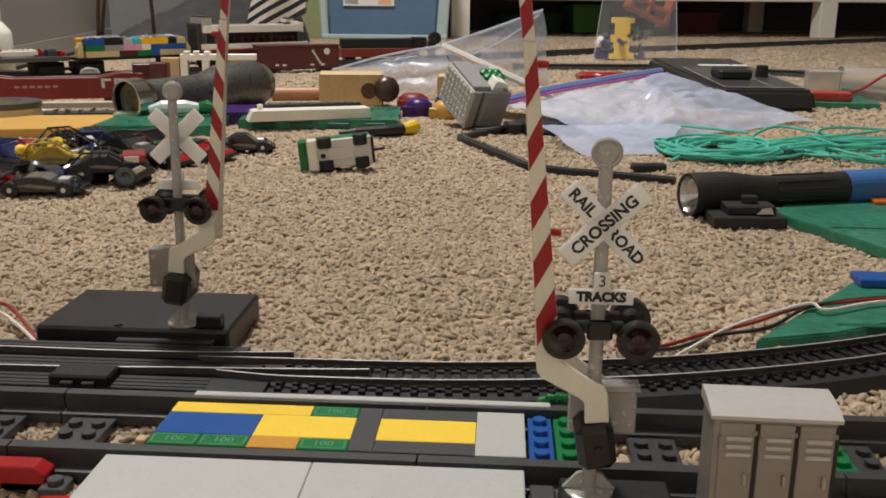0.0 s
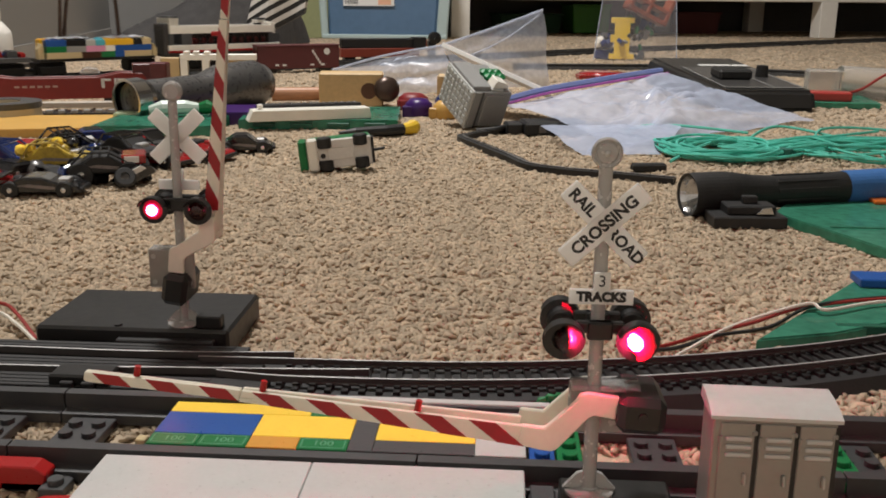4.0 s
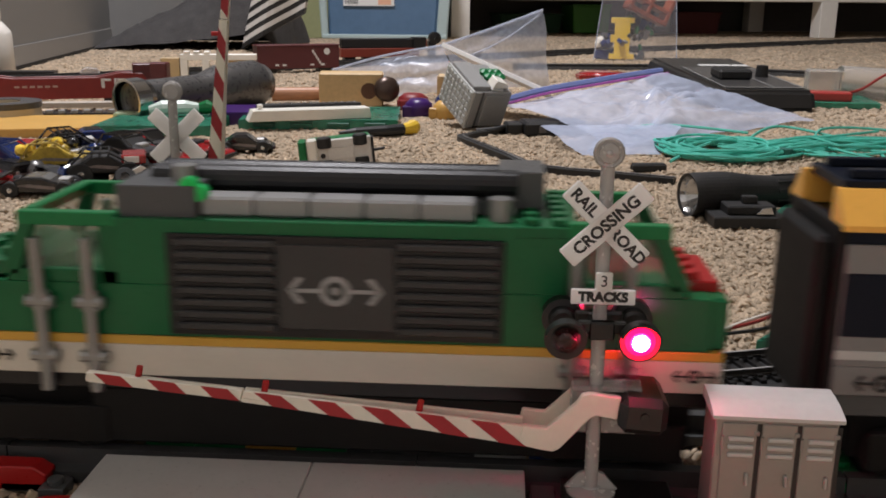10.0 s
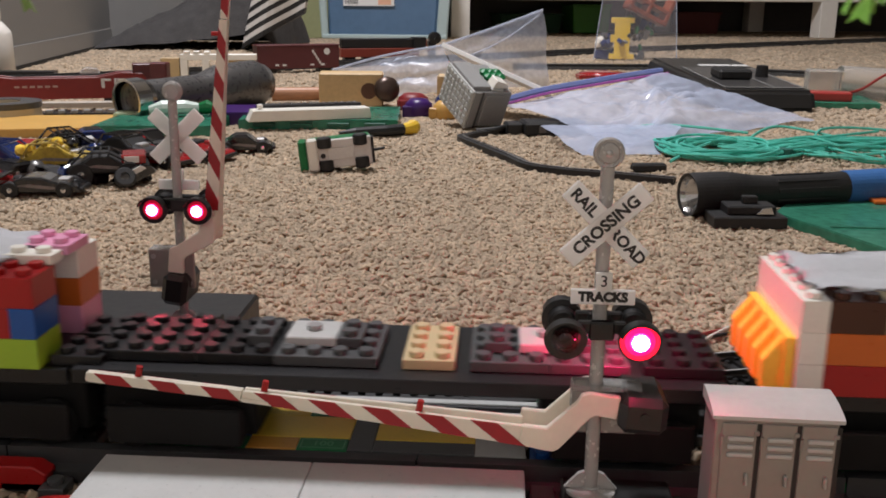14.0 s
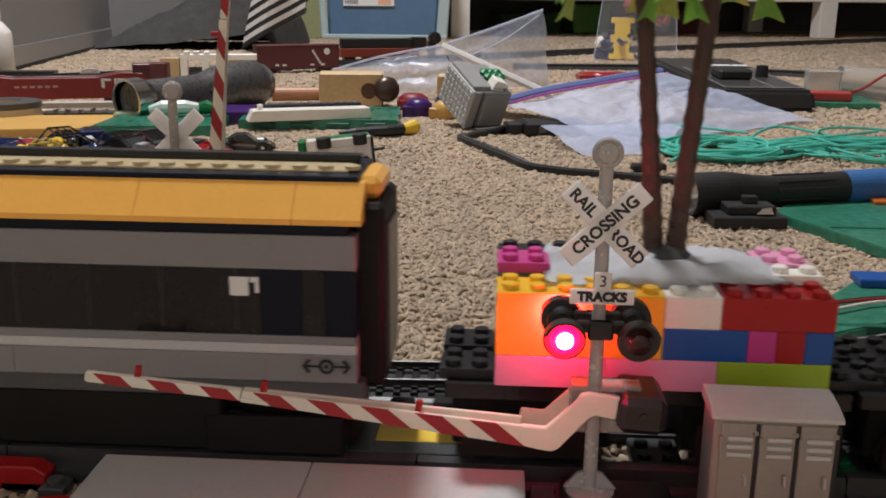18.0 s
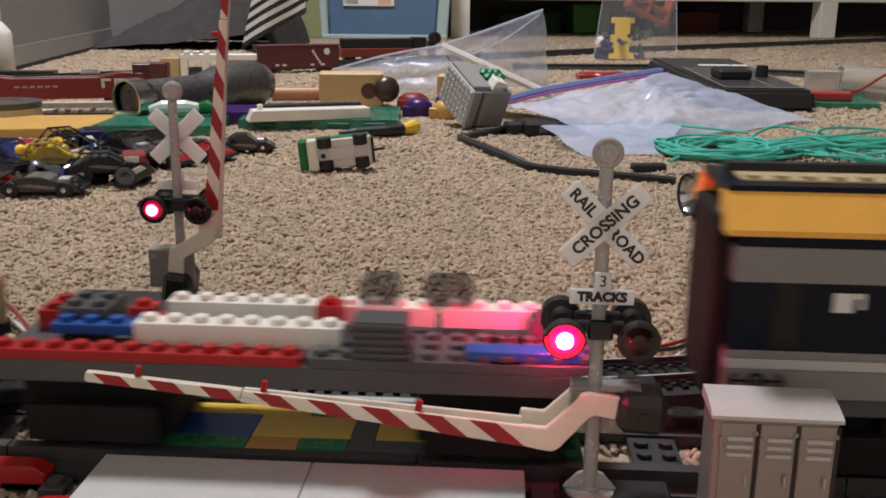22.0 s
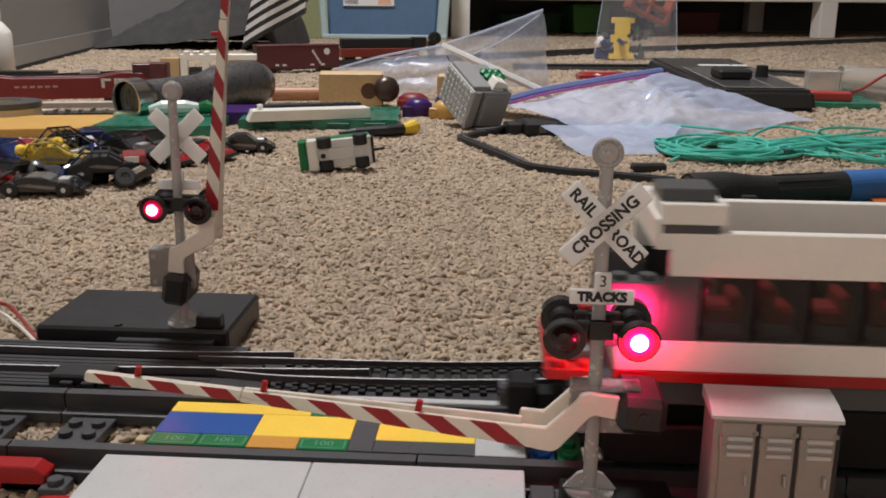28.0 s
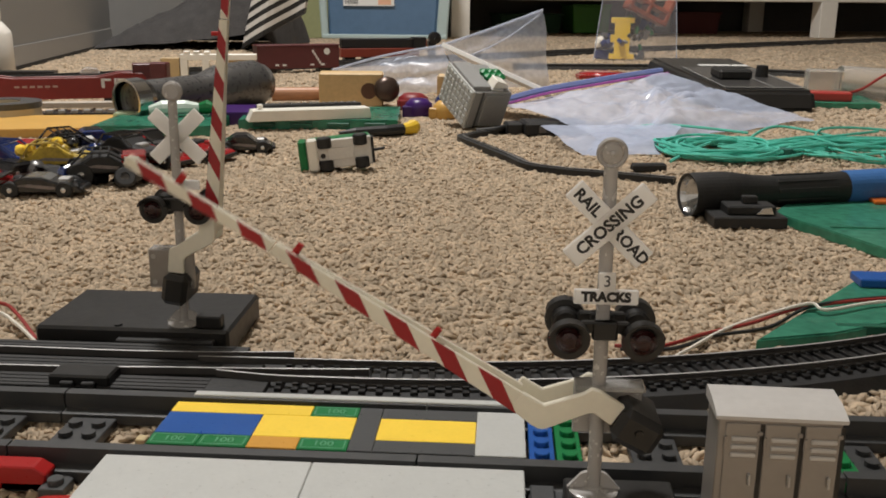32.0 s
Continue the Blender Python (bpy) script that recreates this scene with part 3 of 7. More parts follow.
    # gate mechanism: clear plate, motor box, arm
    part("mount_plate", box(-6.6, 12.4, 2.5, 4.1, 16.5, 33.0, 0.5), GREY_POLE if swing else SILVER_PAINT, ob, "grey mounting plate")
    part("mount_top", box(-6.6, 12.4, -3.4, 4.0, 31.4, 33.0, 0.4), CLEAR, ob)
    for x, z in ((-4.6, 19), (10.2, 30), (10.2, 19)):
        part("plate_screw", rod((x, 4.0, z), (x, 4.6, z), 1.0, sides=10), STEEL, ob)
    arm = new("gate_arm")
    arm.parent = ob
    arm["label"] = "cream gate arm with slanted red stripes"
    # in the arm's space the pivot is the origin and z runs up along the raised gate
    link = [(-3.2, -5.8), (3.4, -5.2), (2.6, 3.2), (1.6, 5.2), (-0.6, 5.8), (-10.2, 12.0), (-11.0, 18.5), (-16.9, 18.5), (-16.9, 11.5), (-16.6, 8.6), (-15.4, 7.2), (-4.6, 1.4), (-3.4, 0.0)]

    def top_edge(z):
        return -11.2 - 0.1135 * (z - 19) if z < 95.6 else -20.0 - 0.120 * (z - 95.6)

    def low_edge(z):
        return -16.9 - 0.078 * (z - 16.3) if z < 95.6 else -23.2 - 0.114 * (z - 95.6)

    def strip(z0, z1, y0, y1, edge=0.2, web=0.0):
        """A straight piece of the arm; with web only a band along its lower edge."""
        return prism([(low_edge(z0), z0), (low_edge(z0) + web if web else top_edge(z0), z0), (low_edge(z1) + web if web else top_edge(z1), z1), (low_edge(z1), z1)], y0, y1, edge)

    def plain(bm):
        return bm

    def leaned(bm):
        """Leans a wall of the arm towards the other as the arm runs out."""
        for v in bm.verts:
            v.co.y -= 0.052 * (v.co.z - 0.0183)
        return bm

    part("bent_link", prism(link, -6.6, -4.6, 0.35), IVORY, arm)
    part("bent_link", prism(link, 4.5, 6.2, 0.35), IVORY, arm)
    part("elbow_web", prism([(-16.8, 11.0), (-15.4, 11.0), (-15.4, 20.0), (-17.1, 20.0)], -4.7, 4.6, 0.2), IVORY, arm)
    part("front_wall", strip(18.3, 95.4, -6.5, -5.2), IVORY, arm)
    part("back_wall", leaned(strip(18.3, 95.4, -0.6, 0.7)), IVORY, arm)
    part("arm_web", strip(18.3, 95.4, -5.3, -3.6, 0.15, 1.2), IVORY, arm)
    part("arm_web", leaned(strip(18.3, 95.4, -3.0, -0.5, 0.15, 1.2)), IVORY, arm)
    part("tip_wall", strip(95.7, 138.8, -6.1, -5.0), IVORY, arm)
    part("tip_back_wall", strip(95.7, 138.8, -4.9, -3.8), IVORY, arm)
    part("tip_end", box(-28.0, -25.2, -6.1, -3.8, 138.2, 139.4, 0.3), IVORY, arm)
    for k in range(8):
        z0, z1 = 25.3 + k * 14.9, 32.8 + k * 14.9
        tip = z0 > 95
        drop = 1.6 * (top_edge(z0) - low_edge(z0)) if not tip else 3.8
        for y0, y1 in (((-6.62, -6.44), (0.64, 0.82)) if not tip else ((-6.22, -6.04), (-3.86, -3.68))):
            part("stripe", (leaned if y0 > 0 else plain)(prism([(low_edge(z0 - drop) + 0.05, z0 - drop), (top_edge(z0) - 0.05, z0), (top_edge(z1) - 0.05, z1), (low_edge(z1 - drop) + 0.05, z1 - drop)], y0, y1)), STRIPE, arm)
    for z in (47.0, 90.0, 125.3):
        part("marker_lamp", rod((top_edge(z) - 1.0, -4.2, z), (top_edge(z) + 2.8, -4.2, z), 1.0, 0.9, 10), RED, arm)
    part("weight", box(-7.0, 3.4, -9.5, 10.5, -18.4, -5.4, 2.0), BLACK_PLASTIC, arm, "black counterweight block", pose(0, 0, 0, 0, -9, 0))
    part("weight_pin", rod((0.6, -9.4, -12.0), (0.6, -10.0, -12.0), 1.3, 1.1, 12), BLACK_PLASTIC, arm)
    PIVOT = (0.5, 0.0, 29.2)
    arm.matrix_basis = at(*PIVOT)
    ARMS.append((arm, PIVOT, swing))
    return ob


front_signal = signal("crossing_signal", "lit toy railroad crossing signal with swinging striped gate", at(137.0, -22.5, 12.0), True, 48.4)
signal("crossing_signal", "toy railroad crossing signal with raised gate on black box", at(-21.2, 105.0, 12.3, 0, -0.25, 180), False, 50.6, -1.6, 9.0)
box_ob = base("signal_base_box", "flat black plastic box under the far crossing signal", "plastic box")
part("case", box(-82.5, -0.4, 96.5, 148, 0, 12.2, 1.2), BLACK_PLASTIC, box_ob)
part("socket", box(-14.5, -4.0, 98.5, 104.5, 12.0, 17.5, 0.6), BLACK_PLASTIC, box_ob)
part("lug", rod((-48, 100, 12), (-48, 100, 12.9), 1.8, 1.7, 12), BLACK_PLASTIC, box_ob)
foot_ob = base("signal_base_box", "flat black plastic box under the near crossing signal", "plastic box")
part("case", box(129, 160, -36, -15.2, 4.4, 12.0, 0.6), BLACK_PLASTIC, foot_ob)


# ---------------------------------------------------------------- locker shaped cabinet
def cabinet():
    ob = base("trackside_cabinet", "grey metal trackside cabinet with three vented doors", "cabinet", at(182.8, -35.6, 0, 0, 0, -1.5))
    part("body", prism([(-15.6, 0), (16.1, 0), (16.1, 41.7), (-15.6, 41.7)], 0, 14.5, 0.4), SILVER_PAINT, ob)
    roof = bmesh.new()
    bow = [(-1.0, 41.5), (-1.0, 42.5), (0.6, 43.1), (3.0, 43.8), (6.0, 44.4), (9.5, 44.8), (13.6, 45.0), (14.6, 44.8), (14.6, 41.5)]
    ends = [[roof.verts.new((x * MM, y * MM, z * MM)) for y, z in bow] for x in (-16.5, 17.1)]
    roof.faces.new(ends[0]), roof.faces.new(list(reversed(ends[1])))
    for i in range(len(bow)):
        j = (i + 1) % len(bow)
        roof.faces.new((ends[0][j], ends[0][i], ends[1][i], ends[1][j]))
    bmesh.ops.recalc_face_normals(roof, faces=roof.faces[:])
    part("roof", roof, surface("pale_cabinet_paint", (0.50, 0.485, 0.465), 0.42, 0.1, vary=0.06), ob)
    for k in range(3):
        x = -13.8 + k * 10.2
        door = part("door", box(x, x + 9.0, -0.5, 0.3, 1.5, 40.4, 0.4), SILVER_PAINT, ob)
        for j in range(3):
            part("louvre", box(x + 1.6, x + 8.2, -1.15, -0.3, 37.7 - 2.2 - j * 2.3, 37.7 - 1.0 - j * 2.3, 0.35), surface("pale_cabinet_paint", (0.6, 0.58, 0.55)), door)
        part("handle", prism([(x + 6.6, 23.0), (x + 7.6, 23.0), (x + 7.4, 26.4), (x + 6.5, 26.4)], -1.8, -0.3, 0.3), STEEL, door)
        part("door_gap", box(x + 9.0, x + 10.2, -0.1, 0.05, 1.5, 40.2, 0), BLACK_PLASTIC, ob)
        part("latch_hook", box(x + 8.2, x + 9.6, -0.9, -0.2, 37.1, 38.3, 0.2), SILVER_PAINT, door)
        part("hinge", rod((x + 0.2, -0.6, 33.2), (x + 0.2, -0.6, 36.7), 0.5, sides=8), SILVER_PAINT, door)
    return ob


cabinet_ob = cabinet()


# ---------------------------------------------------------------- the train; each car's origin is its middle, at rail height
CARS = []
MAGNET = surface("dark_magnet", (0.05, 0.05, 0.05), 0.5, 0.6, vary=0.1)
GANGWAY = surface("dull_grey_bellows", (0.062, 0.058, 0.056), 0.75, vary=0.2, scale=40, bump=0.1, shine=0.1)
SMOKE = surface("smoked_window_plastic", (0.018, 0.016, 0.014), 0.10, vary=0.05, alpha=0.50)
TINTED = surface("green_tinted_plastic", (0.30, 0.42, 0.30), 0.10, vary=0.05, alpha=0.30)
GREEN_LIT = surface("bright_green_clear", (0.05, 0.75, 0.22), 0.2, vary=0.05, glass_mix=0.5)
LOCO_GREEN = brick_plastic("loco_green", (0.007, 0.110, 0.036))
LOUVRE = brick_plastic("louvre_black", (0.040, 0.040, 0.040))
CREAM_CLOTH = surface("white_tissue", (0.60, 0.61, 0.63), 0.9, vary=0.05, scale=40, bump=0.5, bump_scale=200)
PALM_BARK = surface("dark_palm_bark", (0.055, 0.030, 0.020), 0.6, vary=0.3, scale=120, bump=0.8, bump_scale=500)
PALM_LEAF = surface("green_palm_plastic", (0.20, 0.44, 0.06), 0.4, vary=0.25, scale=50)
SILVER = surface("silver_plastic", (0.27, 0.27, 0.26), 0.3, 0.5, vary=0.05)
LOGO = surface("white_print", (0.72, 0.72, 0.70), 0.4, vary=0.03)
SEAT_RED = surface("red_seat_plastic", (0.42, 0.02, 0.02), 0.35, vary=0.1)
LOW = 10.5


class Car:
    """A wagon between two places along the train; its parts are placed by train distance and height over the carpet."""

    def __init__(self, name, label, rear, front, category="toy train car", group="train cars", slack=((0, 0), (32, 0))):
        self.mid = (rear + front) / 2
        self.rear, self.front = rear - self.mid, front - self.mid
        self.ob = base(name, label, category, None, group)
        CARS.append((self.ob, self.mid * MM, (front - rear) * 0.33 * MM, slack))

    def x(self, s):
        return s - self.mid

    def block(self, name, s0, s1, y0, y1, z0, z1, mat, edge=0.3, label="", parent=None):
        return part(name, box(self.x(s0), self.x(s1), y0, y1, z0 - LOW, z1 - LOW, edge), mat, parent or self.ob, label)

    def brick(self, mat, s, y, z, nx, ny, high=3, studs=True, name="brick"):
        return brick(self.ob, mat, self.x(s), y, z - LOW, nx, ny, high, studs, name)

    def running_gear(self, inset=28, tank=True):
        for s in (self.rear + inset, self.front - inset):
            bogie = part("bogie", box(s - 24, s + 24, -15, 15, 3.0, 20, 0.6), GEAR, self.ob)
            for w in (-14, 14):
                for y in (-1, 1):
                    wheel = lathe([(0.4, -1.8), (7.6, -1.8), (7.6, -0.6), (6.6, -0.2), (6.5, 2.0), (3, 2.2), (2.6, 1.6), (0.4, 1.6)], 20, m=at(s + w, y * 18.2, 6.6, -90 * y))
                    part("wheel", wheel, GEAR, bogie)
            for y in (-1, 1):
                part("axle_cover", box(s - 21, s + 21, y * 21.5 - 1.4, y * 21.5 + 1.4, 2.5, 14.5, 0.5), GEAR, bogie)
        for s, d in ((self.rear, -1), (self.front, 1)):
            part("coupling", box(s - 4 + d * 3, s + 4 + d * 3, -4, 4, 6, 11, 0.6), GEAR, self.ob)
        if tank:
            # black box made full width, also to block light between the wheels
            part("underframe", box(self.rear + 50, self.front - 50, -22, 22, 2.5, 21, 0.8), GEAR, self.ob)


def line_logo(car, s, z, size, mat=None, y=-24.6):
    """A ring between two arrow heads."""
    mat = mat or LOGO
    bm = bmesh.new()
    for r0, r1 in ((size * 0.16, size * 0.26), (size * 0.02, size * 0.07)):
        lathe([(r0, -0.1), (r1, -0.1), (r1, 0.1), (r0, 0.1), (r0, -0.1)], 24, bm, at(0, 0, 0, 90))
    for w in (-1, 1):
        prism([(w * size * 0.26, -size * 0.035), (w * size * 0.74, -size * 0.035), (w * size * 0.74, size * 0.035), (w * size * 0.26, size * 0.035)], -0.1, 0.1, bm=bm)
        for u in (-1, 1):
            prism([(w * size * 0.80, 0), (w * size * 0.70, 0), (w * size * 0.52, u * size * 0.20), (w * size * 0.62, u * size * 0.24)], -0.1, 0.1, bm=bm)
    return part("emblem", bm, mat, car.ob, "", at(car.x(s), y, z - LOW))


def settle(ob, z0, k):
    """Lowers all that stands over z0, in millimetres, by the same share."""
    for child in ob.children:
        if child.matrix_basis.translation.length > 1e-6:
            child.matrix_basis.translation.z = z0 * MM + (child.matrix_basis.translation.z - z0 * MM) * k
        else:
            for v in child.data.vertices:
                if v.co.z > z0 * MM:
                    v.co.z = z0 * MM + (v.co.z - z0 * MM) * k
            settle(child, z0, k)


def yellow_loco():
    c = Car("yellow_locomotive", "yellow and navy toy passenger locomotive with a sloped nose", -261, 0, "toy train")
    c.running_gear(34)
    c.block("skirt", -259, -26, -22.5, 22.5, 30.5, 37.4, DARK)
    c.block("lower_side", -261, -150, -24, 24, 37.4, 46.4, STONE)
    c.block("lower_side", -149.9, -64, -24, 24, 37.4, 46.4, surface("brick_iron_grey", (0.14, 0.14, 0.137), 0.36, vary=0.06, scale=90))
    c.block("pinstripe", -131.6, -64, -24.15, 24.15, 47.4, 50.2, PALE)
    c.block("side_wall", -166, -64, -23.8, 23.8, 49.0, 86.9, NAVY)
    c.block("side_wall", -261, -166, -23.9, 23.9, 46.4, 83.0, STONE)
    c.block("pinstripe", -261, -227, -24.1, 24.1, 48.4, 51.4, PALE)
    c.block("roof_band", -261, -64, -23.5, 23.5, 83.0, 86.9, NAVY)
    # louvred engine wall with its slanted end
    for k in range(9):
        z = 50.5 + k * 3.5
        e = -163.9
        part("louvre", prism([(c.x(-228), z - LOW), (c.x(e), z - LOW), (c.x(e), z + 1.9 - LOW), (c.x(-228), z + 1.9 - LOW)], -25.2, -23.4, 0.2), STONE, c.ob)
    part("slant_panel", prism([(c.x(-163.8), 49 - LOW), (c.x(-147), 49 - LOW), (c.x(-156.8), 82.5 - LOW), (c.x(-163.8), 82.5 - LOW)], -24.8, -23.0, 0.3), STONE, c.ob)
    for k in range(4):
        part("rivet", rod((c.x(-160.3), -25.6, 54 + k * 7.8 - LOW), (c.x(-160.3), -24, 54 + k * 7.8 - LOW), 2.0, sides=12), STONE, c.ob)
    c.block("louvre_back", -228, -163, -24.0, -22.5, 49, 82, BLACK)
    c.block("door_window", -260.6, -246, -24.3, -23.2, 55.6, 74.6, NAVY)
    c.block("door_window", -242.8, -234.6, -24.3, -23.2, 55.6, 74.6, GLASS_DARK)
    # sloped yellow roof edge
    for y in (-1, 1):
        for s0, s1 in ((-263, -132), (-132, -82), (-82, -66)):
            up = 0.7 if s1 > -90 else 0
            prof = [(y * 25.4, 87.0 - LOW), (y * 25.6, 88.8 - LOW), (y * 17.0, 97.6 + up - LOW), (y * 14, 97.6 + up - LOW), (y * 14, 87.0 - LOW)]
            own = bmesh.new()
            a = [own.verts.new((c.x(s0) * MM, u * MM, v * MM)) for u, v in prof]
            b = [own.verts.new((c.x(s1) * MM, u * MM, v * MM)) for u, v in prof]
            own.faces.new(a), own.faces.new(list(reversed(b)))
            for i in range(5):
                own.faces.new((a[i], a[(i + 1) % 5], b[(i + 1) % 5], b[i]))
            bmesh.ops.recalc_face_normals(own, faces=own.faces[:])
            part("roof_slope", own, ORANGE_Y, c.ob)
    c.block("roof_notch", -100, -83, -25.8, -23, 86.4, 90.5, NAVY)
    c.block("roof_deck", -261, -66, -15, 15, 96.5, 99.6, NAVY)
    c.block("roof_ridge", -258, -120, -12, -8, 99.6, 102.2, NAVY)
    c.block("roof_ridge", -258, -70, 8, 12, 99.6, 102.2, NAVY)
    c.block("roof_panel", -215, -160, -8, 8, 99.6, 101.0, GREY)
    for k in range(9):
        if k not in (2, 3, 4, 5):
            c.block("roof_stud", -255 + k * 16, -250 + k * 16, -7, -2, 99.4, 101.2, TAN, 0.5)
    c.block("red_roof_tile", -116, -86, -15.5, -7.5, 98.2, 102.0, RED)
    for k in range(4):
        c.block("roof_stud", -115 + k * 7.6, -110.4 + k * 7.6, -13.5, -9, 101.8, 103.4, TAN, 0.5)
    # rounded nose as a loft
    stations = ((-66, 98.4, 24), (-57, 98.0, 24), (-48.5, 95.0, 24), (-37, 87.2, 23.6), (-25.5, 76.6, 23.0), (-15.5, 65.0, 21.6), (-9.5, 56.6, 20.0), (-5.5, 49.5, 18.2), (-2, 41, 16.0), (0, 34, 14.2), (-0.8, 30.6, 13.6))
    own = bmesh.new()
    rings = []
    fine = [tuple(p) for p in smooth_line(stations, 4)]
    for s, top, w in fine:
        ring = []
        chin = 30.5
        shoulder = min(5.0, (top - chin) * 0.3)
        for y, z in ((-w, chin), (-w, top - shoulder), (-w * 0.86, top - shoulder * 0.45), (-w * 0.60, top), (w * 0.60, top), (w * 0.86, top - shoulder * 0.45), (w, top - shoulder), (w, chin)):
            ring.append(own.verts.new((c.x(s) * MM, y * MM, (max(z, chin) - LOW) * MM)))
        rings.append(ring)
    for a, b in zip(rings, rings[1:]):
        for i in range(8):
            face = own.faces.new((a[i], a[(i + 1) % 8], b[(i + 1) % 8], b[i]))
            face.material_index = 1 if i in (2, 4) and a[0].co.x < c.x(-44) * MM else 0
    own.faces.new(rings[0]), own.faces.new(list(reversed(rings[-1])))
    bmesh.ops.remove_doubles(own, verts=own.verts[:], dist=1e-6)
    bmesh.ops.recalc_face_normals(own, faces=own.faces[:])
    part("nose", own, [ORANGE_Y, NAVY], c.ob, "rounded yellow nose", smooth=True)
    c.block("chin_skirt", -26, -3, -14, 14, 24, 31.5, DARK, 1.5)
    glass = bmesh.new()
    rows = []
    pane = fine[9:27]
    for i, (s, top, w) in enumerate(pane):
        u = i / (len(pane) - 1)
        f = 0.86 if u < 0.8 else 0.86 * math.cos((u - 0.8) / 0.2 * 1.15)
        swell = 2.2 * math.sin(math.pi * min(1.0, 0.12 + u * 0.88)) ** 0.7
        rows.append([glass.verts.new((c.x(s + 0.4 + swell * g * 0.62) * MM, y * MM, (top + 0.5 + swell * g * 0.72 - (1 - g) * 1.6 - LOW) * MM)) for y, g in ((-w * f, 0.0), (-w * f * 0.8, 0.62), (-w * f * 0.4, 0.95), (w * f * 0.4, 0.95), (w * f * 0.8, 0.62), (w * f, 0.0))])
    for a, b in zip(rows, rows[1:]):
        for i in range(5):
            glass.faces.new((a[i], a[i + 1], b[i + 1], b[i]))
    res = bmesh.ops.solidify(glass, geom=glass.faces[:], thickness=0.0012)
    part("windscreen", glass, surface("grey_windscreen", (0.05, 0.048, 0.05), 0.12, vary=0.05), c.ob, "smoky grey windscreen", smooth=True)
    # dark cab side with a round emblem and an arrow
    for y in (-1, 1):
        outline = [(-64, 32.0), (-24.5, 32.0), (-24.8, 45), (-26.5, 55), (-30.5, 64), (-37, 73), (-46, 81.5), (-57, 86.5), (-64, 87.2)]
        part("cab_side", prism([(c.x(s), z - LOW) for s, z in outline], y * 24.0 - 0.35, y * 24.0 + 0.35, 0.1), NAVY, c.ob)
        part("cab_lower", prism([(c.x(s), z - LOW) for s, z in ((-63, 32.5), (-24.9, 32.5), (-25.2, 44), (-26, 46.5), (-63, 46.5))], y * 24.2 - 0.3, y * 24.2 + 0.3, 0.1), DARK, c.ob)
    c.block("door_strip", -66.2, -63.4, -24.5, 24.5, 31, 87, TAN, 0.2)
    bm = bmesh.new()
    for r0, r1 in ((6.0, 8.4), (1.01, 2.4)):
        lathe([(r0, -0.12), (r1, -0.12), (r1, 0.12), (r0, 0.12), (r0, -0.12)], 28, bm, at(0, 0, 0, 90))
    prism([(8.0, -1.3), (23.0, -1.3), (23.0, 1.3), (8.0, 1.3)], -0.12, 0.12, bm=bm)
    for u in (-1, 1):
        prism([(24.6, 0), (21.2, 0), (15.2, u * 6.4), (17.6, u * 8.4)], -0.12, 0.12, bm=bm)
    prism([(-11.5, -1.3), (-8.0, -1.3), (-8.0, 1.3), (-11.5, 1.3)], -0.12, 0.12, bm=bm)
    part("emblem", bm, LOGO, c.ob, "white ring and arrow print", at(c.x(-54.0), -24.75, 51.3 - LOW))
    for k in range(2):
        c.block("print_bar", -59 + k * 2, -44 - k * 4, -24.75, -24.45, 37.2 + k * 2.3, 38.2 + k * 2.3, GREY, 0)
    # small pale pegs put in as the highlights on the nose
    for y in (-1, 1):
        for z in (47.0, 43.5):
            part("headlamp", rod((c.x(-6), y * 13, z - LOW), (c.x(0.6), y * 13, z - LOW), 1.3, 1.1, 12), PALE, c.ob)
    line_logo(c, -247, 41.5, 10, BLACK)
    c.block("rear_wall", -263.4, -261.05, -23.6, 23.6, 36, 88, GEAR, 0.4)
    c.block("gangway", -268, -263.2, -20, 20, 31, 84, GEAR, 1.5)
    settle(c.ob, 37.4 - LOW, 0.98)


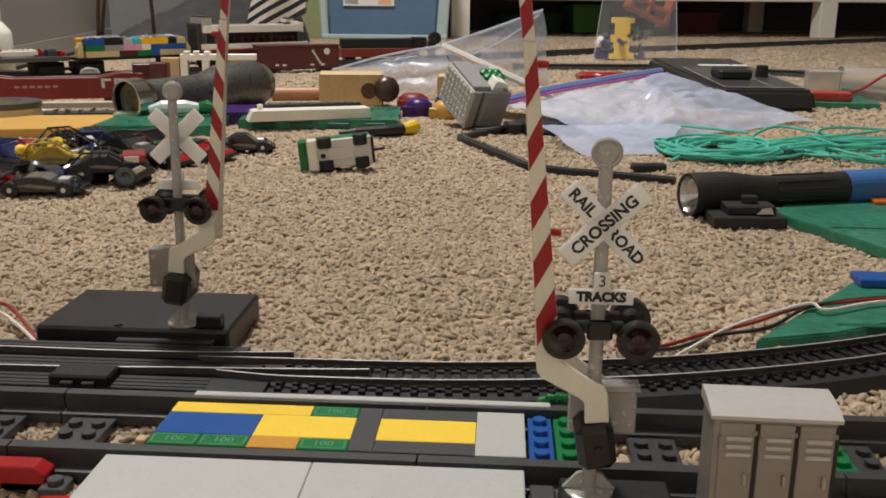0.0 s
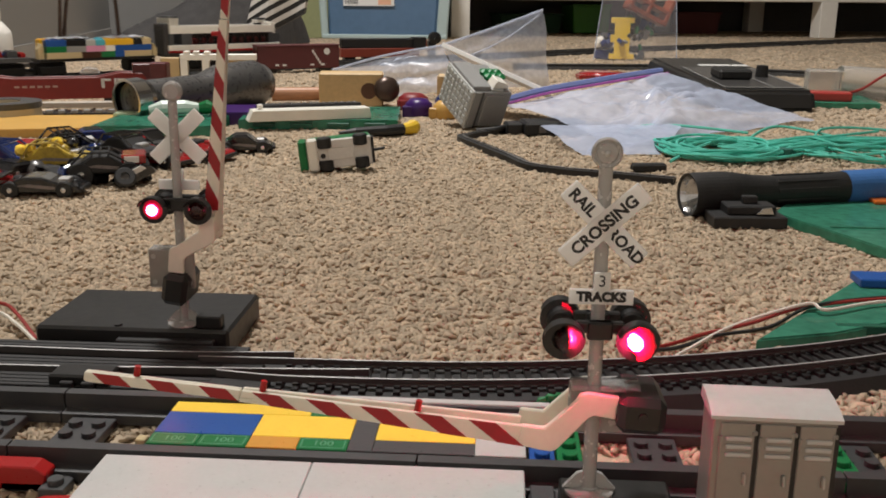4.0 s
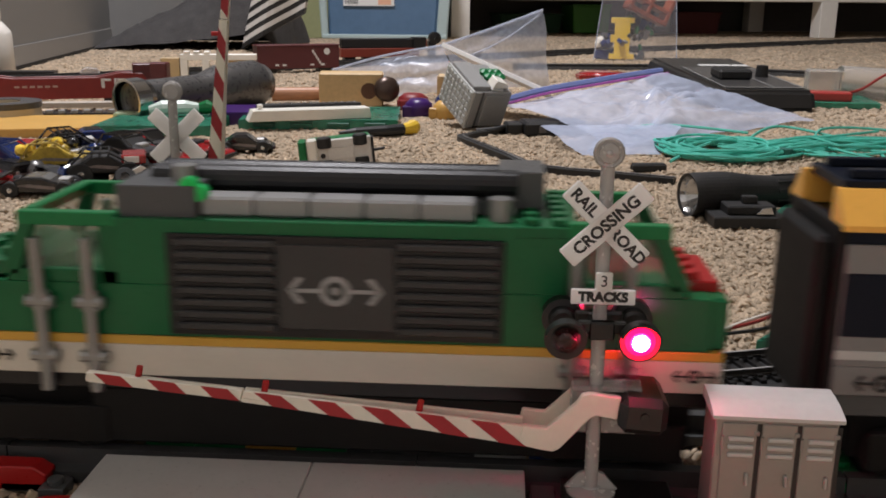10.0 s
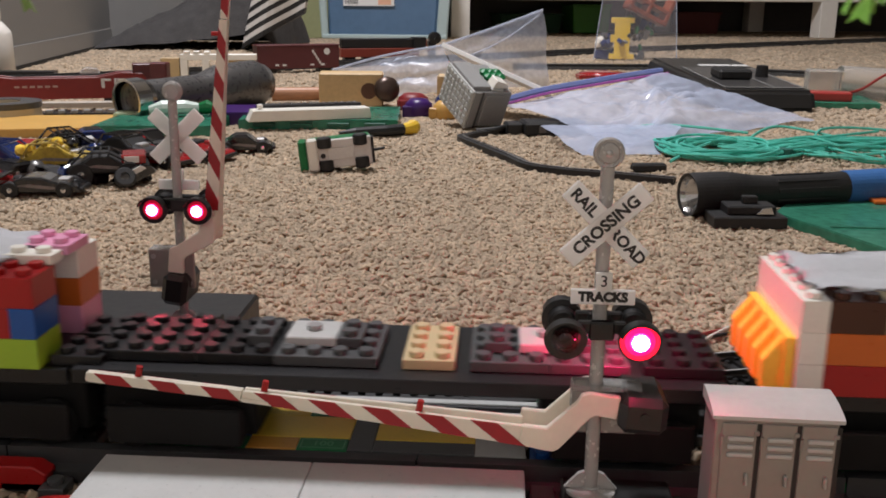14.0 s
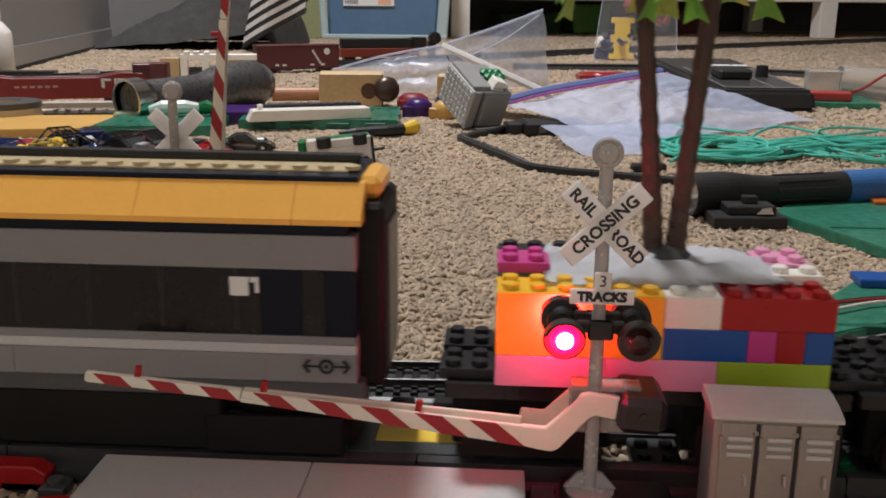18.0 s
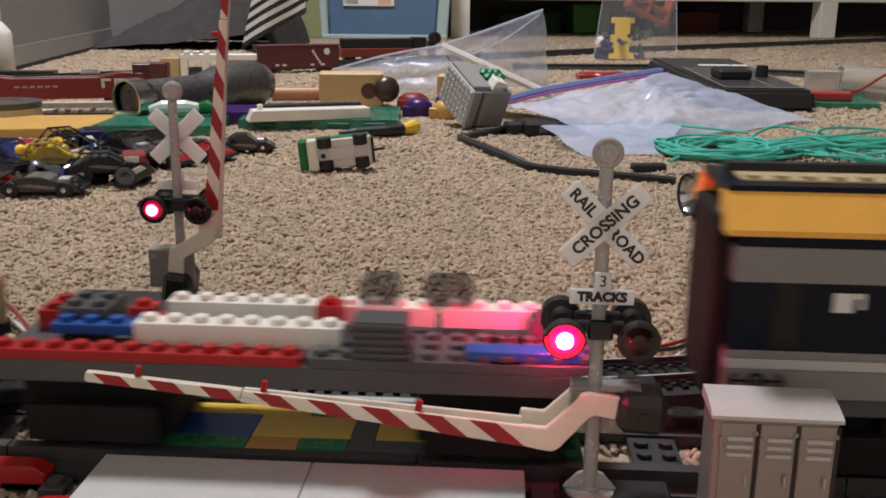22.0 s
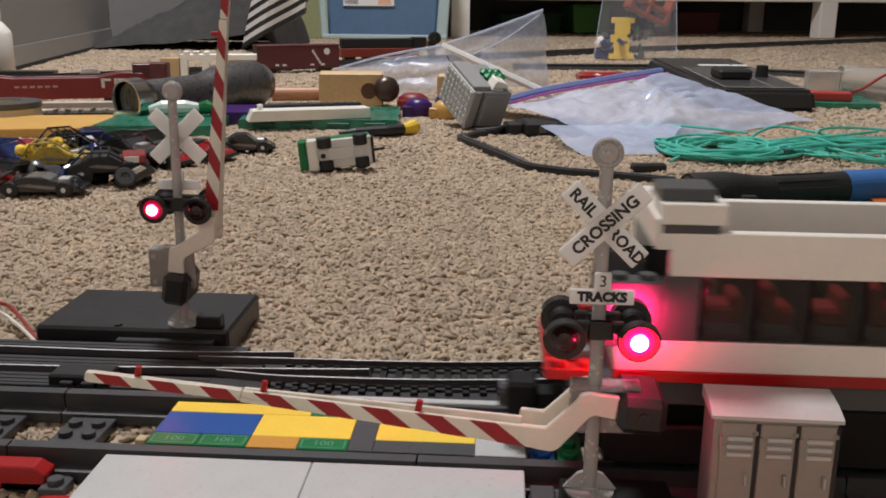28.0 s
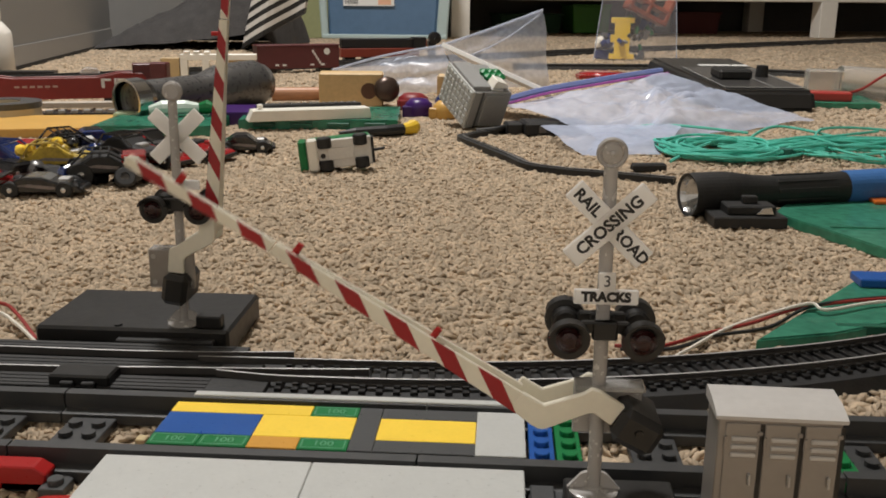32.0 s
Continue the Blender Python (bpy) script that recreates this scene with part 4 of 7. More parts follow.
def green_loco():
    c = Car("green_locomotive", "green and white toy freight locomotive with dark louvred sides", -530, -288, "toy train", slack=((0, 0), (10, 0), (11, 1.5), (12, 8), (13.5, 10), (32, 10)))
    c.running_gear(34)
    c.block("chassis", -526, -292, -23, 23, 31.5, 36.2, BLACK)
    # white darkened here: the band's shade is put into its colour
    c.block("white_band", -519, -292, -24, 24, 36.2, 46.5, brick_plastic("shaded_white", (0.60, 0.555, 0.47)))
    c.block("gold_band", -519, -292, -24.1, 24.1, 46.5, 49.4, brick_plastic("dull_gold", (0.58, 0.33, 0.05)))
    c.block("body", -508, -296, -23.6, 23.6, 49.4, 66.0, LOCO_GREEN)
    c.block("hood", -470, -335, -23.6, 23.6, 66.0, 86.5, LOCO_GREEN)
    # louvred panel
    c.block("panel_frame", -453, -355.5, -24.8, -23.2, 50.6, 82.4, BLACK)
    for k in range(8):
        for s0, s1 in ((-450.5, -421), (-386, -357)):
            part("louvre", prism([(s0 - c.mid, 52.6 + k * 3.75 - LOW), (s1 - c.mid, 52.6 + k * 3.75 - LOW), (s1 - c.mid, 54.9 + k * 3.75 - LOW), (s0 - c.mid, 54.9 + k * 3.75 - LOW)], -26.2, -24.6, 0.5), LOUVRE, c.ob)
    c.block("emblem_plate", -420.5, -386.5, -25.4, -24.4, 53.5, 80, LOUVRE)
    line_logo(c, -403.8, 66.0, 17.5, GREY, -25.55)
    # roof: pale ribbed row, black pipes, blocks
    for k in range(5):
        c.block("roof_brick", -444 + k * 16, -428.3 + k * 16, -19, -9, 86.5, 92.5, GREY, 0.8)
    c.block("roof_bed", -462, -352, -9, 19, 86.5, 91, DARK)
    part("exhaust_pipe", rod((c.x(-462), -4, 95.5 - LOW), (c.x(-352), -4, 95.5 - LOW), 4.2, sides=16), BLACK, c.ob)
    part("exhaust_pipe", rod((c.x(-462), 8, 95.0 - LOW), (c.x(-352), 8, 95.0 - LOW), 4.2, sides=16), BLACK, c.ob)
    c.block("roof_block", -468, -444.5, -21, 20, 86.2, 96.0, DARK)
    part("roof_lamp", rod((c.x(-451), -10, 96 - LOW), (c.x(-451), -10, 100.5 - LOW), 4.0, 3.6, 14), SILVER, c.ob)
    c.block("roof_block", -358, -344, -6, 16, 88, 99.5, DARK)
    part("roof_lamp", rod((c.x(-357), -14, 86 - LOW), (c.x(-357), -14, 93 - LOW), 4.0, 3.6, 14), SILVER, c.ob)
    c.brick(LOCO_GREEN, -352, -24, 83.4, 2, 6, 1)
    # two cabs: the open one in front, the roofed one behind
    for front in (True, False):
        f = 1 if front else -1
        s_in = -338 if front else -468
        def sx(d):
            return s_in + f * d
        for y in (-1, 1):
            part("cab_side", prism([(c.x(sx(0)), 66 - LOW), (c.x(sx(34)), 66 - LOW), (c.x(sx(32)), 70 - LOW), (c.x(sx(0)), 70 - LOW)], y * 22 - 1.8, y * 22 + 1.8, 0.3), LOCO_GREEN, c.ob)
            part("cab_pillar", prism([(c.x(sx(30)), 68 - LOW), (c.x(sx(35.5)), 68 - LOW), (c.x(sx(27.5)), 87 - LOW), (c.x(sx(23)), 87 - LOW)], y * 22 - 1.8, y * 22 + 1.8, 0.3), LOCO_GREEN, c.ob)
            c.block("cab_pillar", min(sx(0), sx(5)), max(sx(0), sx(5)), y * 22 - 1.8, y * 22 + 1.8, 66, 87, LOCO_GREEN)
            c.block("cab_rail", min(sx(0), sx(29)), max(sx(0), sx(29)), y * 22 - 2.0, y * 22 + 2.0, 83.8, 88.0, GREEN)
            part("side_pane", prism([(c.x(sx(5)), 70 - LOW), (c.x(sx(30)), 70 - LOW), (c.x(sx(24)), 84 - LOW), (c.x(sx(5)), 84 - LOW)], y * 21 - 0.5, y * 21 + 0.5), TINTED, c.ob)
        part("windscreen", prism([(c.x(sx(35)), 69 - LOW), (c.x(sx(36.4)), 69 - LOW), (c.x(sx(27.2)), 87 - LOW), (c.x(sx(25.8)), 87 - LOW)], -20, 20), TINTED, c.ob)
        c.block("cab_bulkhead", min(sx(-1), sx(1.5)), max(sx(-1), sx(1.5)), -22, 22, 66, 87.5, LOCO_GREEN)
        if front:
            for k in range(3):
                c.block("nose_step", -302 + k * 3, -293.0 + k * 0.8, -15, 15, 64.5 - k * 5, 69 - k * 5, RED, 0.4)
            bm = bmesh.new()
            for i in range(3):
                for j in range(4):
                    rod((c.x(-300 + i * 4.2), -12 + j * 8, 68 - i * 3 - LOW), (c.x(-301 + i * 4.2), -12 + j * 8, 71.4 - i * 3.4 - LOW), 2.3, sides=10, bm=bm)
            part("nose_studs", bm, RED, c.ob)
            c.block("nose", -304, -291, -22, 22, 49.4, 65.8, LOCO_GREEN, 1.0)
            c.block("nose_red_panel", -292, -289.6, -14, 14, 42, 56, RED, 0.5)
            c.block("cab_seat", -330, -318, -8, 8, 66, 84, RED, 1.0)
        else:
            part("rear_nose", lathe([(0.3, 47 - LOW), (20, 47 - LOW), (21, 48.2 - LOW), (21, 65 - LOW), (20, 66 - LOW), (0.3, 66 - LOW)], 34, m=at(c.x(-507), 0, 0)), LOCO_GREEN, c.ob, "rounded green end")
            part("rear_cap", lathe([(0.3, 66 - LOW), (19, 66 - LOW), (20, 67 - LOW), (19.4, 71 - LOW), (0.3, 71.5 - LOW)], 34, m=at(c.x(-507), 0, 0)), LOCO_GREEN, c.ob)
            for k in range(7):
                w = math.radians(118 + k * 20.5)
                x, y = c.x(-507) + 21.2 * math.cos(w), 21.2 * math.sin(w)
                part("end_rib", rod((x, y, 49 - LOW), (x, y, 65 - LOW), 1.6, sides=8), LOCO_GREEN, c.ob)
            bm = bmesh.new()
            for i in range(3):
                for j in range(4):
                    if i > 0 or j in (1, 2):
                        rod((c.x(-521 + i * 7.5), -12 + j * 8, 71.2 - LOW), (c.x(-521 + i * 7.5), -12 + j * 8, 73.4 - LOW), 2.4, sides=12, bm=bm)
            part("cap_studs", bm, LOCO_GREEN, c.ob)
            for s0 in (-497, -470):
                c.block("cab_cross_bar", s0, s0 + 4, -20, 20, 84.4, 88.2, GREEN, 0.6)
            part("rear_pipe", tube([(c.x(-520), -20, 50 - LOW), (c.x(-529), -14, 46 - LOW), (c.x(-527), -2, 41 - LOW)], 1.3, 8), PALE, c.ob)
        for d in (2.8, 18.2) if front else (8, 23):
            for y in (-1, 1):
                pole = part("grab_pole", rod((c.x(sx(d)), y * 26.4, 32 - LOW), (c.x(sx(d)), y * 26.4, 80.5 - LOW), 1.75, sides=12), SILVER, c.ob)
                for z in (60.5, 43.0):
                    part("pole_clip", rod((c.x(sx(d)) - 4.0, y * 26.0, z - LOW), (c.x(sx(d)) + 4.0, y * 26.0, z - LOW), 2.0, sides=10), SILVER, pole)
                    part("pole_clip", box(c.x(sx(d)) - 2.4, c.x(sx(d)) + 2.4, y * 25.5 - 2.0, y * 25.5 + 2.0, z - 3.4 - LOW, z + 3.4 - LOW, 0.8), SILVER, pole)
    for s, z in ((-447, 96), (-444, 93.6)):
        part("green_stud", rod((c.x(s), -16, z - LOW), (c.x(s), -20.5, z - LOW), 2.4, sides=14), GREEN_LIT, c.ob, "bright clear green stud")
    line_logo(c, -508, 42, 8, BLACK)
    line_logo(c, -300, 42, 8, BLACK)
    settle(c.ob, 36.2 - LOW, 0.962)


def palm(c, s, y, z, lean, tall, fronds=True):
    """Slim bent trunk with ring scars and a crown of toothed fronds."""
    rng = random.Random(int(s * 7 + 11))
    pts = smooth_line([(c.x(s), y, z - LOW), (c.x(s) + lean * 0.35, y + 1, z + tall * 0.4 - LOW), (c.x(s) + lean, y + 2, z + tall - LOW)], 16)
    rad = [3.3 - 1.0 * i / len(pts) + (0.25 if i % 2 else -0.2) for i in range(len(pts))]
    part("palm_trunk", tube(pts, rad, 10), PALM_BARK, c.ob, "slim dark brown palm trunk")
    if not fronds:
        return
    top = pts[-1]
    for k in range(9):
        a = k * 2 * math.pi / 9 + rng.uniform(-0.25, 0.25)
        long = rng.uniform(21, 28)
        fall = rng.uniform(30, 44)
        bm = bmesh.new()
        spine = []
        for i in range(7):
            u = i / 6
            spine.append(Vector((top.x + math.cos(a) * long * u, top.y + math.sin(a) * long * u, top.z + 1 + 12 * u - fall * u * u)))
        side = Vector((-math.sin(a), math.cos(a), 0))
        for i in range(6):
            w0, w1 = 9.5 * math.sin(math.pi * (i / 6 * 0.85 + 0.15)), 9.5 * math.sin(math.pi * ((i + 1) / 6 * 0.85 + 0.15))
            for sgn in (-1, 1):
                # each leaflet is a thin toothed blade
                p, q = spine[i], spine[i + 1]
                tip = p.lerp(q, 0.9) + side * sgn * (w0 + 1.5) + Vector((0, 0, -2.2))
                mid_ = q.lerp(p, 0.1) + side * sgn * w1 * 0.35 + Vector((0, 0, -0.4))
                lower = [v - Vector((0, 0, 0.5)) for v in (p, tip, mid_, q)]
                vs = [bm.verts.new(v * MM) for v in (p, tip, mid_, q)] + [bm.verts.new(v * MM) for v in lower]
                for f in ((0, 1, 2, 3), (7, 6, 5, 4), (0, 4, 5, 1), (1, 5, 6, 2), (2, 6, 7, 3)):
                    bm.faces.new([vs[n] for n in f])
        bmesh.ops.recalc_face_normals(bm, faces=bm.faces[:])
        part("palm_frond", bm, PALM_LEAF, c.ob, "bright green toothed frond")


def tissue(c, s0, s1, y0, y1, z, seed=1, parent=None):
    """A rumpled white tissue lying over the load."""
    bm = bmesh.new()
    nx, ny = 26, 14
    grid = []
    for i in range(nx):
        row = []
        for j in range(ny):
            u, v = i / (nx - 1), j / (ny - 1)
            wob = 3.0 * noise.noise(Vector((u * 4 + seed, v * 3, seed * 2.3))) + 1.8 * noise.noise(Vector((u * 11 + seed, v * 8, 1.1)))
            x = s0 + (s1 - s0) * u + 4 * noise.noise(Vector((v * 5, seed, u)))
            y = y0 + (y1 - y0) * v + 3 * noise.noise(Vector((u * 6, seed + 3, v)))
            hump = 4.0 * math.sin(math.pi * u) * math.sin(math.pi * v)
            row.append(bm.verts.new((c.x(x) * MM, y * MM, (z + hump + wob - LOW) * MM)))
        grid.append(row)
    for i in range(nx - 1):
        for j in range(ny - 1):
            bm.faces.new((grid[i][j], grid[i + 1][j], grid[i + 1][j + 1], grid[i][j + 1]))
    bmesh.ops.solidify(bm, geom=bm.faces[:], thickness=0.0006)
    part("tissue", bm, CREAM_CLOTH, c.ob, "rumpled white tissue", smooth=True)


def wall_rows(c, s0, z0, rows, depth=2, back=None, far=None):
    """Courses of bricks along the near side; rows from the bottom, each (studs, colour[, courses]). A far side follows in mixed colours."""
    for k, row in enumerate(rows):
        s = s0
        top = k == len(rows) - 1
        for entry in row:
            n, colour = entry[0], entry[1]
            high = entry[2] if len(entry) > 2 else 1
            if colour is not None:
                c.brick(colour, s, -24, z0 + k * 9.6, n, depth, 3 * high, top or k + high == len(rows))
                if far is None:
                    c.brick(colour if back is None else back[(int(s) + k) % len(back)], s, 24 - depth * 8, z0 + k * 9.6, n, depth, 3 * high, top or k + high == len(rows))
            s += n * 8
    for k, row in enumerate(far or ()):
        s = s0
        for n, colour in row:
            c.brick(colour, s, 24 - depth * 8, z0 + k * 9.6, n, depth, 3, k == len(far) - 1)
            s += n * 8


def wagon_floor(c, s0, s1, z=36.8):
    c.block("deck", s0, s1, -23, 23, z - 5, z - 0.05, BLACK)
    c.running_gear(24, tank=False)


def ribbed_end(c, s, colour, z0, z1, f, near=-22):
    """A ribbed end piece."""
    c.block("end_board", min(s, s + f * 3), max(s, s + f * 3), near, 22, z0, z1, colour)
    for k in range(5):
        y = -20 + k * 9
        if y < near:
            continue
        part("end_rib", prism([(c.x(s + f * 2.5), z0 - LOW), (c.x(s + f * 8.5), z0 + 3 - LOW), (c.x(s + f * 8.5), z1 - 8 - LOW), (c.x(s + f * 2.5), z1 - LOW)], y, y + 4.2, 0.4), colour, c.ob)


def freight_cars():
    Z = 36.8
    # first: white, pink and tan bricks
    c = Car("freight_car", "toy freight car of white, yellow, pink and tan bricks with palms", -641, -541, slack=((0, -6), (11, -6.2), (12, 0.2), (13, 3.6), (14, 8), (32, 8)))
    wagon_floor(c, -640, -545)
    wall_rows(c, -638, Z, [[(2, WHITE), (4, TAN), (4, TAN)], [(4, PINK), (6, TAN)], [(2, YELLOW), (2, WHITE), (3, YELLOW), (3, GREY)]])
    for k in range(4):
        c.brick(WHITE, -558, -24, Z + k * 9.6, 1, 6, 3, k == 3)
    ribbed_end(c, -549.5, YELLOW, Z - 3, Z + 26, 1)
    c.brick(RED, -576, -6, Z + 28.8, 2, 2, 1)
    tissue(c, -630, -562, -20, 20, Z + 32, 1)
    palm(c, -598, 0, Z + 29, -10, 82)
    palm(c, -589, 2, Z + 29, -11, 86)
    # second
    c = Car("freight_car", "toy freight car of brown, orange, red and white bricks with palms", -743, -648, slack=((0, -4), (11, -4), (12, -0.9), (13, 1.1), (14, 6.6), (14.6, 8), (32, 8)))
    wagon_floor(c, -741, -652)
    wall_rows(c, -733, Z, [[(4, RED), (6, GREY)], [(4, ORANGE), (6, WHITE)], [(2, BROWN), (6, TAN), (2, BROWN)]])
    for k in range(3):
        c.brick(WHITE, -741, -24, Z + k * 9.6, 1, 6, 3, k == 2)
    ribbed_end(c, -741, BRIGHT, Z - 3, Z + 17, -1)
    tissue(c, -738, -656, -24, 22, Z + 31, 5)
    palm(c, -696, 0, Z + 29, -8, 100)
    palm(c, -689.5, 2, Z + 29, -4, 104)
    # flat car of studded plates
    c = Car("flat_car", "black flat toy rail car of studded plates", -948, -752)
    c.running_gear(30, tank=False)
    c.block("deck", -948, -752, -24, 24, 33.0, 37.6, BLACK)
    for s, n, colour in ((-944, 4, BLACK), (-912, 3, BLACK), (-888, 4, DARK), (-848.5, 2, TAN), (-828, 3, DARK), (-804, 3, DARK), (-776, 3, BLACK)):
        c.brick(colour, s, -16, 37.6, n, 4, 1, True, "plate")
    for s in (-886, -813):
        c.block("grey_plate", s, s + 16, -8, 8, 40.9, 44.0, PALE, 0.4)
        part("plate_stud", rod((c.x(s + 8), 0, 44 - LOW), (c.x(s + 8), 0, 45.6 - LOW), 2.4, sides=12), GREY, c.ob)
    for s in (-898, -870, -824, -796):
        c.brick(DARK, s, -8, 40.8, 1, 2, 1, True, "plate")
    # third: yellow, pink, lime
    c = Car("freight_car", "toy freight car of yellow, pink, red and lime bricks with palms", -1066, -948)
    wagon_floor(c, -1068, -950)
    wall_rows(c, -1053.5, Z, [[(4, PINK), (4, PINK), (4, LIME)], [(6, YELLOW, 2), (3, BLUE), (1, MAGENTA), (1, RED), (1, BLUE)], [(6, None), (2, WHITE), (4, RED)]], back=(BROWN, PINK, ORANGE, WHITE, GREY, BLUE))
    c.brick(PINK, -973.5, 2, Z + 28.8, 2, 2, 1)
    c.brick(WHITE, -973.5, -10, Z + 28.8, 2, 1, 1)
    c.brick(MAGENTA, -1053.5, -4, Z + 28.8, 2, 2, 1)
    c.brick(BLACK, -1053.5, 12, Z + 28.8, 3, 1, 1)
    for k in range(2):
        for s in (-1070, -956):
            c.brick(BLACK, s, -20 + k * 20, Z, 2, 2, 1, True, "plate")
    tissue(c, -1040, -968, -17, 22, Z + 31, 9)
    part("palm_foot", lathe([(8, 0), (8, 2), (5, 4), (0.5, 4.4)], 18, m=at(c.x(-1002.5), 2, Z + 33 - LOW)), DARK, c.ob, "round grey palm foot")
    palm(c, -1005.5, 2, Z + 31, -10, 102)
    palm(c, -999.5, 2, Z + 31, 8, 104)
    # fourth: one long wagon with two planters
    c = Car("freight_car", "long toy freight car of many coloured bricks with palms", -1709, -1508)
    wagon_floor(c, -1706, -1512)
    wall_rows(c, -1700, Z, [[(6, WHITE), (2, PINK), (2, BLUE), (4, RED), (2, LIME), (4, PINK), (2, LIME)], [(8, BLUE), (2, WHITE), (2, None), (2, PINK), (6, BLUE), (2, ORANGE)], [(2, TAN), (2, PURPLE), (2, YELLOW), (2, PINK), (2, AZURE), (2, None), (2, GREY), (4, YELLOW), (2, BLUE), (2, YELLOW)]],
              far=[[(6, TAN), (2, BLUE), (3, GREEN), (4, BROWN), (7, TAN)], [(8, BLUE), (2, WHITE), (2, PINK), (2, PINK), (4, GREY), (4, GREEN)], [(2, TAN), (2, BLACK), (6, YELLOW), (2, AZURE), (2, PALE), (4, BLACK), (4, BLUE)]])
    c.brick(RED, -1620, -14, Z + 9.6, 2, 3, 2)
    part("green_flower", lathe([(2, 0), (6, 1), (7, 4), (4, 6), (0.5, 6.4)], 9, m=at(c.x(-1612), -4, Z + 16 - LOW)), GREEN, c.ob, "green leaf piece")
    c.brick(BLACK, -1604, -22, Z + 28.8, 2, 2, 1)
    ribbed_end(c, -1520, TAN, Z - 3, Z + 24, 1, 2)
    ribbed_end(c, -1703, TAN, Z - 3, Z + 20, -1, -4)
    tissue(c, -1690, -1625, -18, 22, Z + 31, 13)
    tissue(c, -1598, -1536, -18, 22, Z + 31, 17)
    palm(c, -1655, 0, Z + 30, 8, 114)
    palm(c, -1652.5, 5, Z + 30, 5, 118)
    palm(c, -1562, 0, Z + 30, -17, 106)
    palm(c, -1555, 2, Z + 30, -9, 110)
    # work flat car
    c = Car("work_flat_car", "grey flat toy rail car with red, white and blue bricks", -1494, -1310, slack=((0, -2), (22, -2), (23, 2.5), (24, 6), (32, 6)))
    c.running_gear(30, tank=False)
    c.block("deck", -1494, -1310, -24, 24, 33.2, 40.2, DARK)
    for s in (-1396, -1364, -1342):
        c.brick(DARK, s, -24, 40.2, 4, 3, 1, True, "plate")
    for s in (-1494, -1462, -1430):
        c.brick(RED, s, -24, 40.2, 4, 1, 1, True, "plate")
    c.block("blue_tile", -1349, -1315, -22, -14.5, 43.4, 46.4, BLUE)
    for s, n in ((-1448, 4), (-1416, 4), (-1384, 3), (-1358, 4)):
        c.brick(WHITE, s, 6, 43.4, n, 1, 2, True)
    c.brick(WHITE, -1451, -15.9, 40.3, 8, 1, 3, True)
    c.block("ribbed_brick", -1382.6, -1366.6, -23.6, -12, 43.4, 55.0, DARK, 0.3)
    for k in range(5):
        c.block("rib", -1383.2, -1366.0, -24.4, -23.4, 44.4 + k * 2.2, 45.6 + k * 2.2, DARK, 0.2)
    c.brick(DARK, -1330, -2, 43.4, 2, 1, 2)
    c.brick(RED, -1490, 2, 40.3, 1, 2, 2)
    c.brick(RED, -1458, -2, 40.3, 1, 1, 3)
    c.brick(DARK, -1480, -4, 40.3, 2, 2, 3)
    c.brick(BLUE, -1480, -10, 43.4, 4, 1, 1)
    c.brick(RED, -1397, -4, 43.4, 1, 1, 3)
    part("clear_dome", box(c.x(-1364), c.x(-1348), 6, 20, 50 - LOW, 58.5 - LOW, 2), SMOKE, c.ob, "smoky clear cover")
    part("clear_dome", box(c.x(-1385), c.x(-1372), 6, 20, 50 - LOW, 58.5 - LOW, 2), SMOKE, c.ob, "smoky clear cover")


